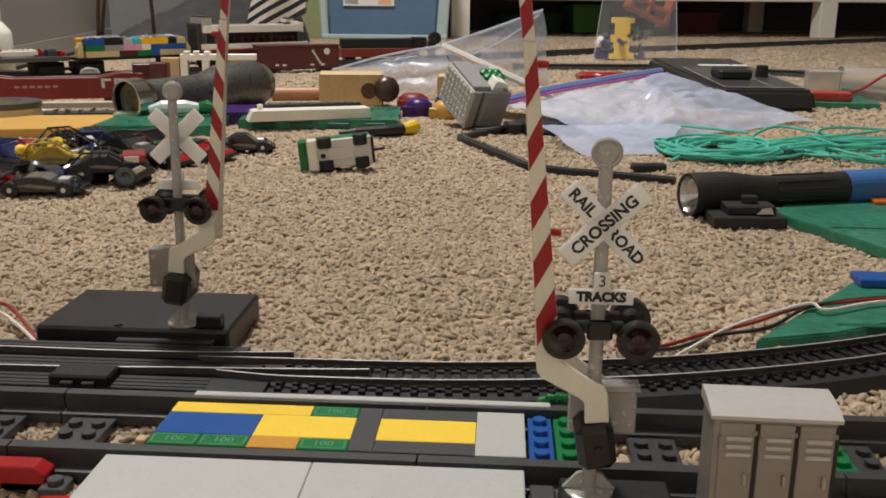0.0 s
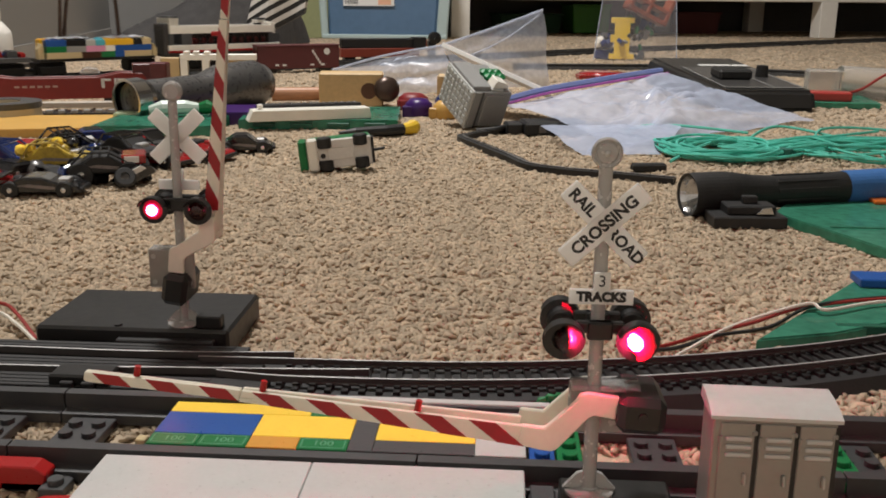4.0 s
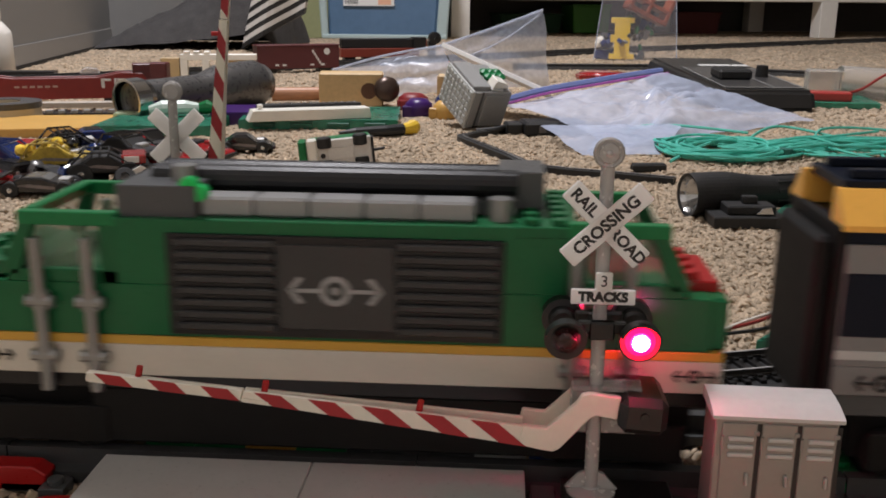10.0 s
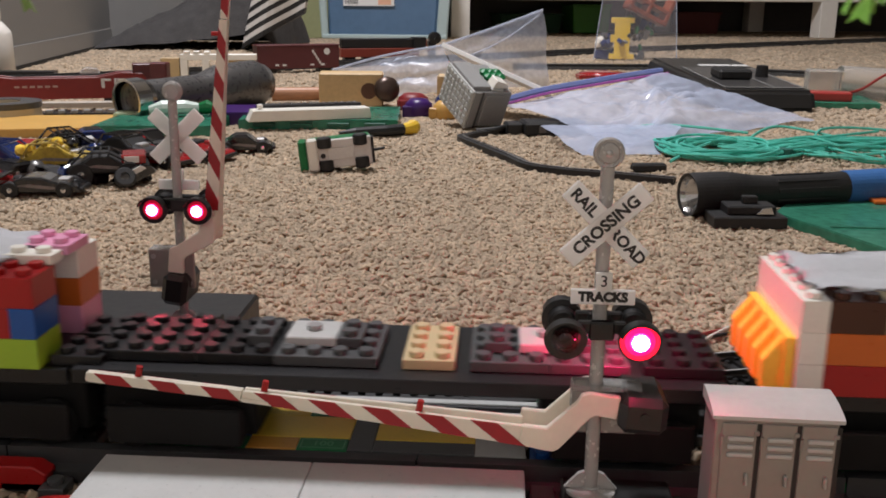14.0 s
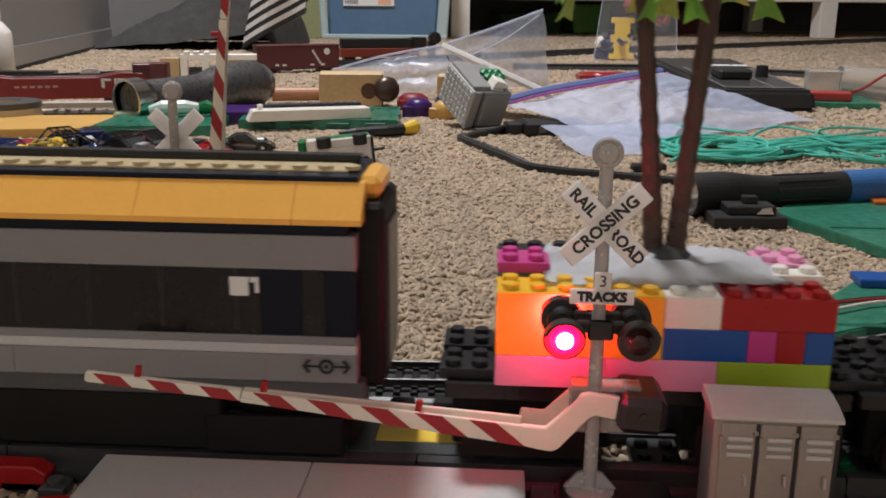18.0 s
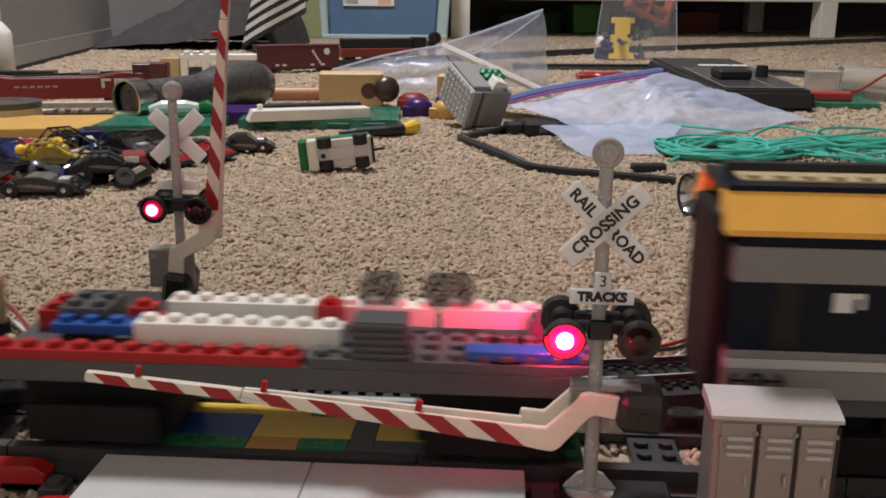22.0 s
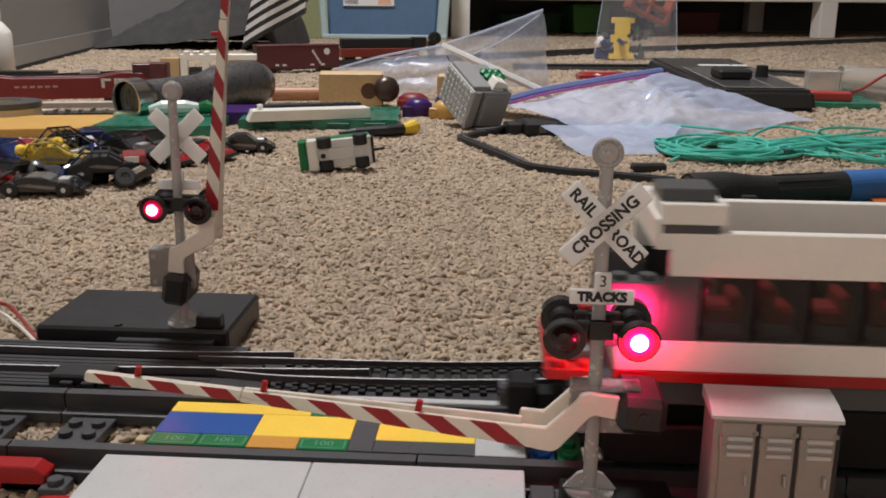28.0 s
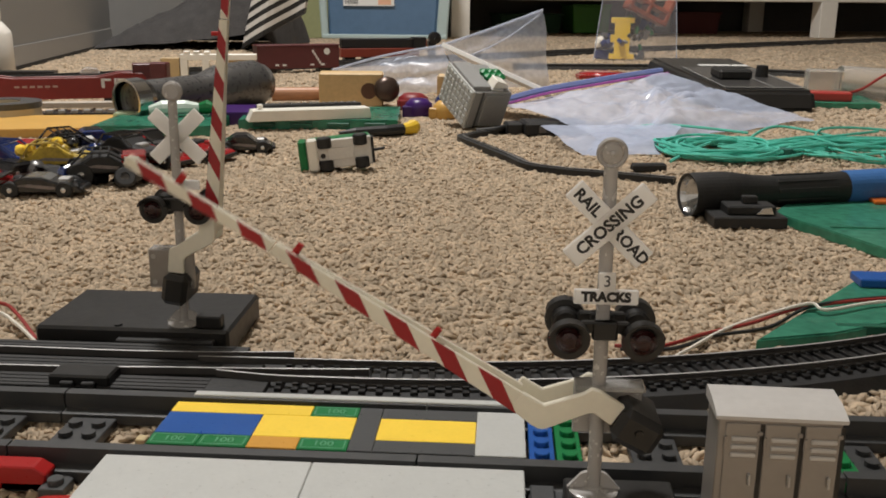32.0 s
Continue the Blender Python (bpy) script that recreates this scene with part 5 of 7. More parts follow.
def yellow_coach():
    c = Car("passenger_coach", "grey and navy toy passenger coach with yellow roof edge", -1290, -1086, slack=((0, 0), (21, 0), (22, 11.5), (23, 16), (32, 16)))
    c.running_gear(34)
    c.block("skirt", -1286, -1092, -22.5, 22.5, 31.4, 37.4, DARK)
    c.block("lower_side", -1288, -1198, -24, 24, 37.4, 46.5, STONE)
    c.block("lower_side", -1198, -1094, -24, 24, 37.4, 46.5, STONE)
    c.block("pinstripe", -1288, -1094, -24.15, 24.15, 46.5, 49.6, PALE)
    c.block("sill", -1288, -1094, -24, 24, 49.6, 52.2, STONE)
    c.block("core", -1288, -1094, -19, 19, 52.2, 73, BLACK)
    for s0, s1, mat in ((-1288, -1276, NAVY), (-1276, -1268, GLASS_DARK), (-1268, -1240, NAVY), (-1240, -1122, GLASS_DARK), (-1122, -1110, NAVY), (-1110, -1103, GLASS_DARK), (-1103, -1094, NAVY)):
        c.block("window_pane" if mat is GLASS_DARK else "side_panel", s0, s1, -23.6, 23.6, 52.2, 73.0, mat, 0.15)
    for k in range(5):
        c.block("pane_bar", -1218 + k * 22, -1216.6 + k * 22, -23.75, 23.75, 54, 73, BLACK, 0.1)
    for s in (-1259.5, -1131):
        bm = bmesh.new()
        box(c.x(s), c.x(s + 5.5), -23.9, -23.5, 64.6 - LOW, 70.4 - LOW, 0, bm)
        box(c.x(s + 5.9), c.x(s + 8.6), -23.9, -23.5, 68.8 - LOW, 70.4 - LOW, 0, bm)
        box(c.x(s + 7.4), c.x(s + 8.6), -23.9, -23.5, 65.6 - LOW, 68.8 - LOW, 0, bm)
        part("sticker", bm, LOGO, c.ob, "white seat sticker")
    c.block("upper_side", -1288, -1094, -24, 24, 73.0, 83.5, STONE)
    c.block("roof_band", -1286, -1096, -23.2, 23.2, 83.5, 87.0, NAVY)
    cuts = [-1291, -1250, -1204, -1158, -1112, -1092]
    for y in (-1, 1):
        for s0, s1 in zip(cuts, cuts[1:]):
            prof = [(y * 25.4, 87.0 - LOW), (y * 25.6, 88.8 - LOW), (y * 16.6, 98.2 - LOW), (y * 13, 98.2 - LOW), (y * 13, 87.0 - LOW)]
            own = bmesh.new()
            a = [own.verts.new((c.x(s0 + 0.1) * MM, u * MM, v * MM)) for u, v in prof]
            b = [own.verts.new((c.x(s1 - 0.1) * MM, u * MM, v * MM)) for u, v in prof]
            own.faces.new(a), own.faces.new(list(reversed(b)))
            for i in range(5):
                own.faces.new((a[i], a[(i + 1) % 5], b[(i + 1) % 5], b[i]))
            bmesh.ops.recalc_face_normals(own, faces=own.faces[:])
            part("roof_slope", own, ORANGE_Y, c.ob)
    c.block("roof_deck", -1290, -1094, -16.4, 16.4, 97.0, 99.8, NAVY)
    c.block("roof_walk", -1284, -1098, -10, 10, 99.6, 100.6, TAN)
    for k in range(24):
        part("roof_stud", rod((c.x(-1281 + k * 8), -7.5, 100.4 - LOW), (c.x(-1281 + k * 8), -7.5, 101.6 - LOW), 2.4, sides=10), TAN, c.ob)
    c.block("roof_ridge", -1286, -1096, 3, 8, 100.4, 103.0, BLACK)
    for s0, s1 in ((-1096, -1086.5), (-1292, -1284)):
        c.block("gangway", s0, s1, -18, 18, 34, 92, GEAR, 1.5)
    c.block("gangway_mouth", -1087, -1085.6, -12, 12, 38, 84, DARK, 0.5)
    c.block("roof_end", -1097, -1088, -12, 12, 92, 99, ORANGE_Y, 2.0)
    for k in range(5):
        c.block("vent_slat", -1222, -1208, -22.9, -21.8, 21 + k * 2.0, 22 + k * 2.0, DARK, 0.1)
    line_logo(c, -1279, 43, 10, BLACK)
    line_logo(c, -1103, 43, 9, BLACK)
    settle(c.ob, 31.4 - LOW, 0.975)


def white_coach():
    c = Car("passenger_coach", "white and red toy passenger coach with an open roof", -1971, -1727)
    c.running_gear(36)
    c.block("skirt", -1966, -1732, -22.5, 22.5, 32.0, 39.6, DARK)
    c.block("red_band", -1954, -1732, -24.1, 24.1, 39.6, 43.2, RED)
    c.block("lower_side", -1954, -1732, -24, 24, 43.2, 52.6, WHITE)
    # window band: panes before red seats
    c.block("floor", -1950, -1734, -22, 22, 50, 53.4, DARK)
    for s0, s1 in ((-1941.4, -1931), (-1742, -1733)):
        for y in (-22.8, 22.8):
            c.block("end_wall", s0, s1, y - 1, y + 1, 52.6, 72.2, DARK)
    c.block("grille_wall", -1776, -1757, -23.8, 23.8, 52.6, 72.2, DARK)
    for k in range(7):
        c.block("grille_slat", -1776, -1757, -24.6, -23.6, 54 + k * 2.6, 55.5 + k * 2.6, DARK, 0.3)
    cols = [-1930.5 + k * 15.15 for k in range(10)] + [-1776]
    for s0, s1 in zip(cols, cols[1:]):
        for y in (-1, 1):
            c.block("window_pane", s0 + 0.8, s1 - 0.8, y * 23.2 - 0.6, y * 23.2 + 0.6, 52.8, 72.0, SMOKE, 0.1)
        c.block("pane_bar", s0 - 0.5, s0 + 0.5, -23.4, 23.4, 52.6, 72.2, GEAR, 0.1)
        tall = 66 + (s0 * 1.7 % 3) * 1.6
        c.block("seat", s0 + 2.5, s0 + 12.5, -20.5, -9, 57, 62.5, SEAT_RED, 1.2)
        c.block("seat_back", s0 + (2.5 if int(s0) % 2 else 9), s0 + (6.5 if int(s0) % 2 else 12.5), -20.5, -9, 57, tall, SEAT_RED, 1.2)
        c.block("seat_foot", s0 + 3, s0 + 12, -20, -10, 53.4, 57, GREY, 0.5)
        c.block("seat", s0 + 3, s0 + 10, 4, 18, 53, 63, SEAT_RED, 0.8)
    c.block("window_pane", -1757, -1742, -23.6, -22.6, 52.8, 72.0, SMOKE, 0.1)
    c.block("tray", -1754, -1744, -20, -6, 53.4, 62, PALE, 0.8)
    for y in (-1, 1):
        c.block("upper_side", -1940, -1735, y * 22.0 - 2.0, y * 22.0 + 2.0, 72.2, 85.2, WHITE)
        c.block("end_block", -1752.5, -1735, -23.6, 23.6, 85.2, 99.2, WHITE)
    c.block("end_cap", -1752, -1736, -20, 20, 99.2, 102.4, DARK)
    c.block("near_knob", -1760, -1753, -23.5, -18, 85.2, 88.4, WHITE)
    c.block("gangway", -1735, -1726, -20, 20, 33, 90, GANGWAY, 1.6)
    c.block("gangway_mouth", -1727.5, -1725.5, -13, 13, 38, 80, BLACK, 0.5)
    # open rear end: two dark blocks, an arch that carries the roof, capped blocks on it
    c.block("rear_block", -1957.5, -1941.5, -24, -16, 50.3, 70.2, DARK)
    c.block("rear_block", -1957.5, -1941.5, 10, 18, 50.3, 70.0, DARK)
    c.block("rear_white", -1957.5, -1941.5, 10, 18, 39.6, 50.2, WHITE)
    for y in (-20, 14):
        for s in (-1953.5, -1945.5):
            part("rear_stud", rod((c.x(s), y, 70.0 - LOW), (c.x(s), y, 71.8 - LOW), 2.4, sides=12), DARK, c.ob)
    c.block("end_arch", -1944.5, -1936, -23.9, 23.9, 80.0, 89.0, WHITE)
    c.block("arch_leg", -1944.5, -1938, 18, 23.8, 70.0, 80.0, WHITE)
    c.block("end_cap", -1943, -1927, -24, -10, 84.6, 87.6, DARK)
    c.block("end_block", -1943.5, -1925.5, -25, -8, 87.6, 93.6, WHITE)
    c.block("end_cap", -1943.5, -1928, -21, -6, 93.6, 97.2, DARK)
    for y in (-2, 8):
        part("arch_stud", rod((c.x(-1940), y, 89.0 - LOW), (c.x(-1940), y, 91.0 - LOW), 2.4, sides=12), WHITE, c.ob)
    c.brick(RED, -1974, -24, 39.4, 2, 6, 1, True, "plate")
    c.brick(GREY, -1968, -16, 42.6, 1, 3, 1, True, "plate")
    c.brick(RED, -1965, -8, 45.6, 1, 2, 2, True)
    c.block("coupler_bar", -1978, -1966, -4, 4, 21, 26, GEAR)
    c.block("coupler_head", -1984.5, -1975, -6, 6, 18, 30, GEAR, 1.2)
    part("coupler_magnet", rod((c.x(-1984.5), 0, 24 - LOW), (c.x(-1987), 0, 24 - LOW), 4.2, sides=16), MAGNET, c.ob)
    part("emblem", lathe([(0.2, 0), (4.6, 0), (4.6, 0.3), (0.2, 0.3)], 18, m=at(c.x(-1742), -24.0, 48.6 - LOW, 90) @ Matrix.Diagonal((1.2, 0.45, 1, 1))), RED, c.ob, "red oval print")
    settle(c.ob, 31.4 - LOW, 0.985)


yellow_loco()
green_loco()
freight_cars()
yellow_coach()
white_coach()


# ---------------------------------------------------------------- toys and clutter on the carpet
GREEN_SHEET = surface("green_translucent_plastic", (0.06, 0.285, 0.185), 0.16, vary=0.35, scale=22, bump=0.2, bump_scale=60, glass_mix=0.3)
AMBER_SHEET = surface("amber_plastic_mat", (0.62, 0.36, 0.09), 0.4, vary=0.12, scale=25)
BAG = surface("clear_bag_film", (0.62, 0.69, 0.84), 0.26, vary=0.16, scale=24, bump=0.30, bump_scale=30, alpha=0.50)
BAG_WHITE = surface("milky_bag_film", (0.60, 0.67, 0.85), 0.22, vary=0.16, scale=14, bump=0.4, bump_scale=24, alpha=0.60)
ZIP_BLUE = surface("blue_zip_strip", (0.22, 0.30, 0.62), 0.3, vary=0.05, alpha=0.8)
ZIP_PURPLE = surface("purple_zip_strip", (0.42, 0.10, 0.40), 0.3, vary=0.05)
WOOD = surface("pale_wood", (0.62, 0.43, 0.21), 0.5, vary=0.12, scale=35, bump=0.15)
COPPER = surface("copper_brown", (0.42, 0.20, 0.10), 0.4, vary=0.1)
GUNMETAL = surface("gunmetal_paint", (0.13, 0.127, 0.125), 0.28, 0.55, vary=0.16, scale=25)
CHROME = surface("chrome", (0.56, 0.57, 0.58), 0.16, 1.0, vary=0.05)
MAROON = surface("maroon_plastic", (0.09, 0.016, 0.018), 0.4, vary=0.12)
WAGON_RED = surface("wagon_red", (0.22, 0.018, 0.014), 0.4, vary=0.12)
TEAL = surface("teal_cord", (0.08, 0.50, 0.39), 0.5, vary=0.2, scale=200)
TAPE_BLUE = surface("blue_masking_tape", (0.03, 0.13, 0.36), 0.65, vary=0.12, scale=60, bump=0.3)
RUBBER = surface("black_rubber", (0.011, 0.011, 0.011), 0.55, vary=0.15, bump=0.15)
KNIT = surface("charcoal_knit", (0.050, 0.047, 0.046), 0.95, vary=0.35, scale=40, bump=1.0, bump_scale=260)
PAINT_WHITE = surface("white_furniture_paint", (0.78, 0.75, 0.69), 0.4, vary=0.03, scale=10)
LEFTOVER = surface("dark_back_board", (0.10, 0.095, 0.09), 0.8, vary=0.1)


def film_sheet(name, label, category, corners, nx, ny, rough_amp, seed, material, ragged=6.0, group="", tuck=0.0):
    """Crumpled film stretched over four corners (x, y, z), in millimetres; ridges come from noise."""
    bm = bmesh.new()
    a, b, c, d = [Vector(p) for p in corners]
    rows = []
    for i in range(nx + 1):
        row = []
        for j in range(ny + 1):
            u, v = i / nx, j / ny
            p = a.lerp(b, u).lerp(d.lerp(c, u), v)
            n1 = noise.noise(Vector((u * 3.1 + seed, v * 2.7, seed)))
            n2 = abs(noise.noise(Vector((u * 7.3, v * 6.1 + seed, seed * 0.7))))
            n3 = noise.noise(Vector((u * 15, v * 13, seed)))
            p.z = max(p.z + rough_amp * (0.7 * n1 + 1.0 * n2 + 0.25 * n3) * (0.25 + math.sin(math.pi * u) * math.sin(math.pi * v)), 0.6)
            p.x += ragged * noise.noise(Vector((v * 4, seed, u * 2))) + tuck * math.sin(math.pi * u) * (1 - v) ** 2
            p.y += ragged * noise.noise(Vector((u * 4, seed + 9, v * 2)))
            row.append(bm.verts.new(p * MM))
        rows.append(row)
    for i in range(nx):
        for j in range(ny):
            bm.faces.new((rows[i][j], rows[i + 1][j], rows[i + 1][j + 1], rows[i][j + 1]))
    ob = base(name, label, category, None, group)
    part("film", bm, material, ob, smooth=True)
    return ob, rows


# the milky zip bag
ob, _ = film_sheet("zip_bag", "crumpled milky plastic zip bag with purple seal", "plastic bag", [(111, 812, 24), (190, 634, 2), (484, 905, 3), (307, 905, 55)], 44, 34, 19, 4, BAG_WHITE, tuck=42.0)
for off, mat, name in ((0, ZIP_PURPLE, "seal_strip"), (7, ZIP_BLUE, "seal_edge")):
    pts = smooth_line([(108 - off, 812 + off, 25 + off * 0.2), (160 - off, 833 + off, 37 + off * 0.3), (214 - off, 858 + off, 45 + off * 0.3), (262 - off, 884 + off, 51 + off * 0.3), (307 - off, 907 + off, 56 + off * 0.3)])
    part(name, tube(pts, 1.5 if off == 0 else 4.2, 6), mat, ob)
film_sheet("zip_bag_flap", "loose milky bag corner lying on the carpet", "plastic bag", [(150, 716, 16), (186, 628, 1), (262, 640, 1), (300, 760, 14)], 16, 12, 6, 8, BAG_WHITE)

# the clear bag with a peak
ob, _ = film_sheet("clear_bag", "clear plastic bag standing in a peak", "plastic bag", [(22, 1100, 73), (55, 1085, 14), (176, 1095, 20), (162, 1100, 124)], 26, 20, 12, 21, BAG, 5.0)
part("bag_crease", tube(smooth_line([(22, 1100, 74), (95, 1098, 99), (163, 1099, 124)]), 2.2, 6), BAG, ob)
part("bag_crease", tube(smooth_line([(60, 1088, 60), (110, 1086, 84), (158, 1092, 118)]), 1.4, 6), BAG, ob)
ob, _ = film_sheet("clear_bag", "clear plastic bag lying flat, bluish folds", "plastic bag", [(-130, 1100, 38), (-48, 1080, 3), (52, 1074, 16), (22, 1098, 74)], 26, 20, 12, 27, BAG, 5.0)
part("bag_crease", tube(smooth_line([(-132, 1100, 38), (-58, 1099, 59), (22, 1098, 74)]), 2.0, 6), BAG, ob)

# pale panel leaning on the grey brick block
edge = Vector((0.119, -0.070, -0.0455)).normalized()
back = Vector((0.10, 0.98, -0.20))
back = (back - edge * back.dot(edge)).normalized()
up = edge.cross(back)
ob = base("thin_panel", "thin bright white panel leaning on grey blocks", "panel", Matrix(((edge.x, back.x, up.x, 0.035), (edge.y, back.y, up.y, 0.93), (edge.z, back.z, up.z, 0.0845), (0, 0, 0, 1))))
part("panel", box(0, 146, 0, 62, -1.6, 1.6, 0.4), surface("bright_white_card", (0.86, 0.85, 0.83), 0.35, vary=0.02), ob)
part("panel_rim", box(0, 146, -2.4, 0.2, -2.6, 3.0, 0.4), surface("bright_white_card", (0.86, 0.85, 0.83)), ob)


def studded_block():
    """A block that has fallen on its edge, its studded side turned to the room."""
    tilt = Matrix(((0.8401, -0.4709, 0.2694, 0.0674), (0.5403, 0.7708, -0.3376, 0.7847), (-0.0487, 0.4291, 0.9019, 0.0024), (0, 0, 0, 1)))
    ob = base("grey_brick_block", "grey toy brick block with a grid face", "toy brick", tilt)
    part("body", box(2, 50, 1, 64, 1, 44.6, 1.0), GREY, ob)
    face = part("grid_face", box(0, 2.6, 0, 65, 0, 45.6, 0.4), PALE, ob)
    for i in range(8):
        for j in range(6):
            part("grid_stud", box(-1.5, 0.2, 2.0 + i * 7.9, 7.8 + i * 7.9, 1.6 + j * 7.4, 6.8 + j * 7.4, 0.5), PALE, face)
    part("side_rib", box(3, 11, -0.6, 1.4, 1, 45, 0.4), GREY, ob)
    part("side_groove", box(11, 14, -0.2, 1.4, 0, 45, 0.3), DARK, ob)
    part("side_panel", box(17, 48, -0.9, 1.4, 4, 41, 0.5), GREY, ob)
    part("top_plate", box(2, 24, 6, 60, 44.4, 49.0, 0.5), GREY, ob)
    part("top_plate", box(24, 40, 4, 40, 44.4, 47.0, 0.5), PALE, ob)
    part("white_clip", prism([(26, 46.8), (47, 46.8), (44, 52), (30, 56)], 6, 20, 0.5), WHITE, ob)
    for k in range(6):
        part("leaf_piece", lathe([(0.4, 0), (5, 1), (6, 5), (0.5, 8)], 8, m=at(30 + (k % 3) * 8, 26 + (k // 3) * 10, 46.5)), GREEN, ob)


studded_block()


# block of wood with a hole, stick, knob
def wood_block():
    ob = base("wood_block", "pale wooden block with a round hole", "wood block", pose(-0.083, 1.0, 0, 0, 0, 7))
    part("block", box(-48, 36, -16, 22, 0, 44, 2.0), WOOD, ob)
    part("hole_ring", lathe([(10.5, 0), (12.5, 0), (12.5, 1.2), (10.5, 1.2)], 22, m=at(17, -16.4, 21, 90)), WOOD, ob)
    part("hole", lathe([(0.3, 0), (10.6, 0), (10.6, 0.6), (0.3, 0.6)], 22, m=at(17, -16.2, 21, 90)), surface("dark_hole_wood", (0.12, 0.055, 0.03), 0.7, vary=0.2), ob)
    ob = base("wooden_stick", "copper brown round stick lying on carpet", "stick")
    part("stick", rod((-196, 1000, 13), (-128, 1018, 13), 9, sides=16), COPPER, ob)
    part("screw_tip", rod((-206, 997, 13), (-196, 1000, 13), 3, 4.5, sides=10), CHROME, ob)
    ob = base("metal_knob", "round dark metal knob beside the wood block", "knob", at(-40, 985, 24, 75, 0, 20))
    part("knob", lathe([(0.5, -10), (14, -10), (17, -2), (15, 6), (7, 9), (0.4, 9.6)], 24), surface("dark_bronze", (0.07, 0.045, 0.035), 0.32, 0.5, vary=0.2, scale=60), ob, smooth=True)
    part("knob_post", rod((0, 4, -28), (0, 0, -8), 9, 8, sides=14), COPPER, ob)
    ob = base("wood_block", "small pale wooden block among toys", "wood block", at(38, 1010, 0))
    part("block", box(-14, 16, -12, 12, 0, 42, 2.0), WOOD, ob)


wood_block()


# dark telescope tube with a chrome rim
def spyglass():
    a, b = Vector((-310, 786, 25.5)), Vector((-204, 962, 31))
    d = (b - a).normalized()
    m = Matrix.Translation(a * MM) @ d.to_track_quat("Z", "Y").to_matrix().to_4x4()
    ob = base("spyglass_tube", "dark grey metal tube lamp with chrome rim", "flashlight", m)
    part("barrel", lathe([(20.6, 22), (20.8, 24), (20.4, 95), (20.5, 110), (29, 138), (30, 170), (30, 196), (24, 212), (6, 216)], 36), GUNMETAL, ob, smooth=True)
    part("rim", lathe([(21.8, 0), (24.6, 0), (24.8, 18), (22.0, 26), (20.4, 26), (20.4, 8)], 36), CHROME, ob)
    part("cap", lathe([(0.3, 12), (20.8, 12), (20.8, 15), (0.3, 15)], 36), GUNMETAL, ob)
    # pale blue patch stuck on as the reflection of a light
    part("glint_label", box(-8, 8, -31.2, -29.2, 150, 172, 0.5), surface("pale_blue_glint", (0.42, 0.52, 0.56), 0.3, vary=0.05), ob, m=pose(0, 0, 0, 0, 0, 62))


spyglass()


# plates under the toys
def flat_plate(name, label, outline, z0, z1, material, category="plastic plate", group=""):
    """A flat plate from an outline of (x, y), in millimetres, with a raised lip."""
    own = bmesh.new()
    low = [own.verts.new((x * MM, y * MM, z0 * MM)) for x, y in outline]
    top = [own.verts.new((x * MM, y * MM, z1 * MM)) for x, y in outline]
    own.faces.new(list(reversed(low))), own.faces.new(top)
    for i in range(len(outline)):
        j = (i + 1) % len(outline)
        own.faces.new((low[i], low[j], top[j], top[i]))
    bmesh.ops.recalc_face_normals(own, faces=own.faces[:])
    bmesh.ops.bevel(own, geom=own.edges[:], offset=0.0008, segments=2, affect="EDGES")
    ob = base(name, label, category, None, group)
    part("plate", own, material, ob)
    return ob


plate = flat_plate("green_plate", "translucent green plastic plate with white bar on it", [(-176, 758), (-4, 778), (-14, 905), (-190, 870)], 0, 11, GREEN_SHEET, group="green plates")
for k in range(4):
    part("slot", box(-160 + k * 40, -136 + k * 40, 757.0 + k * 4.6, 762 + k * 4.6, 3.5, 8, 0.4), surface("deep_green_plastic", (0.01, 0.10, 0.06), 0.4), plate)
plate = flat_plate("green_plate", "translucent green plastic plate among toy cars", [(-312, 690), (-190, 705), (-196, 800), (-318, 790)], 0, 11, GREEN_SHEET, group="green plates")
for k in range(2):
    part("slot", box(-288 + k * 46, -262 + k * 46, 690 + k * 5, 696 + k * 5, 3.5, 8, 0.4), surface("deep_green_plastic", (0.01, 0.1, 0.06)), plate)
flat_plate("amber_plate", "amber yellow plastic plate with wood grain", [(-430, 655), (-305, 690), (-318, 800), (-450, 770)], 0, 9, AMBER_SHEET)
flat_plate("cream_plate", "pale green plastic plate behind toy cars", [(-322, 775), (-250, 800), (-262, 850), (-330, 830)], 0, 13, surface("pale_green_plastic", (0.48, 0.55, 0.38), 0.4, vary=0.1))
flat_plate("purple_plate", "dark purple plastic plate on carpet", [(-216, 790), (-150, 800), (-156, 880), (-226, 868)], 0, 14, PURPLE)
plate = flat_plate("green_plate", "large translucent green plate under the black flashlight", [(294, 372), (345, 256), (470, 300), (430, 470), (330, 440)], 0.0, 7, GREEN_SHEET, group="green plates")
part("rib", box(318, 430, 330, 333, 6.5, 8.2, 0.5), GREEN_SHEET, plate, m=pose(0, 0, 0))
plate = flat_plate("green_plate", "translucent green plate beside the curved track", [(221, 125), (258, 119.5 + 17), (300, 160), (360, 190), (340, 246), (298, 224)], 0.0, 5.5, GREEN_SHEET, group="green plates")
part("slot", box(262, 286, 146, 150, 1.2, 5.8, 0.4), surface("deep_green_plastic", (0.01, 0.1, 0.06)), plate, m=pose(0, 0, 0))
ob = base("blue_brick", "translucent blue brick on the green plate", "toy brick")
part("brick", box(293, 330, 206, 222, 5.5, 10, 0.6), BLUE, ob)
ob = base("amber_strip", "orange plastic strip under the taped flashlight", "plastic strip")
part("strip", box(372, 420, 404, 422, 7.0, 9.5, 0.5), ORANGE, ob)

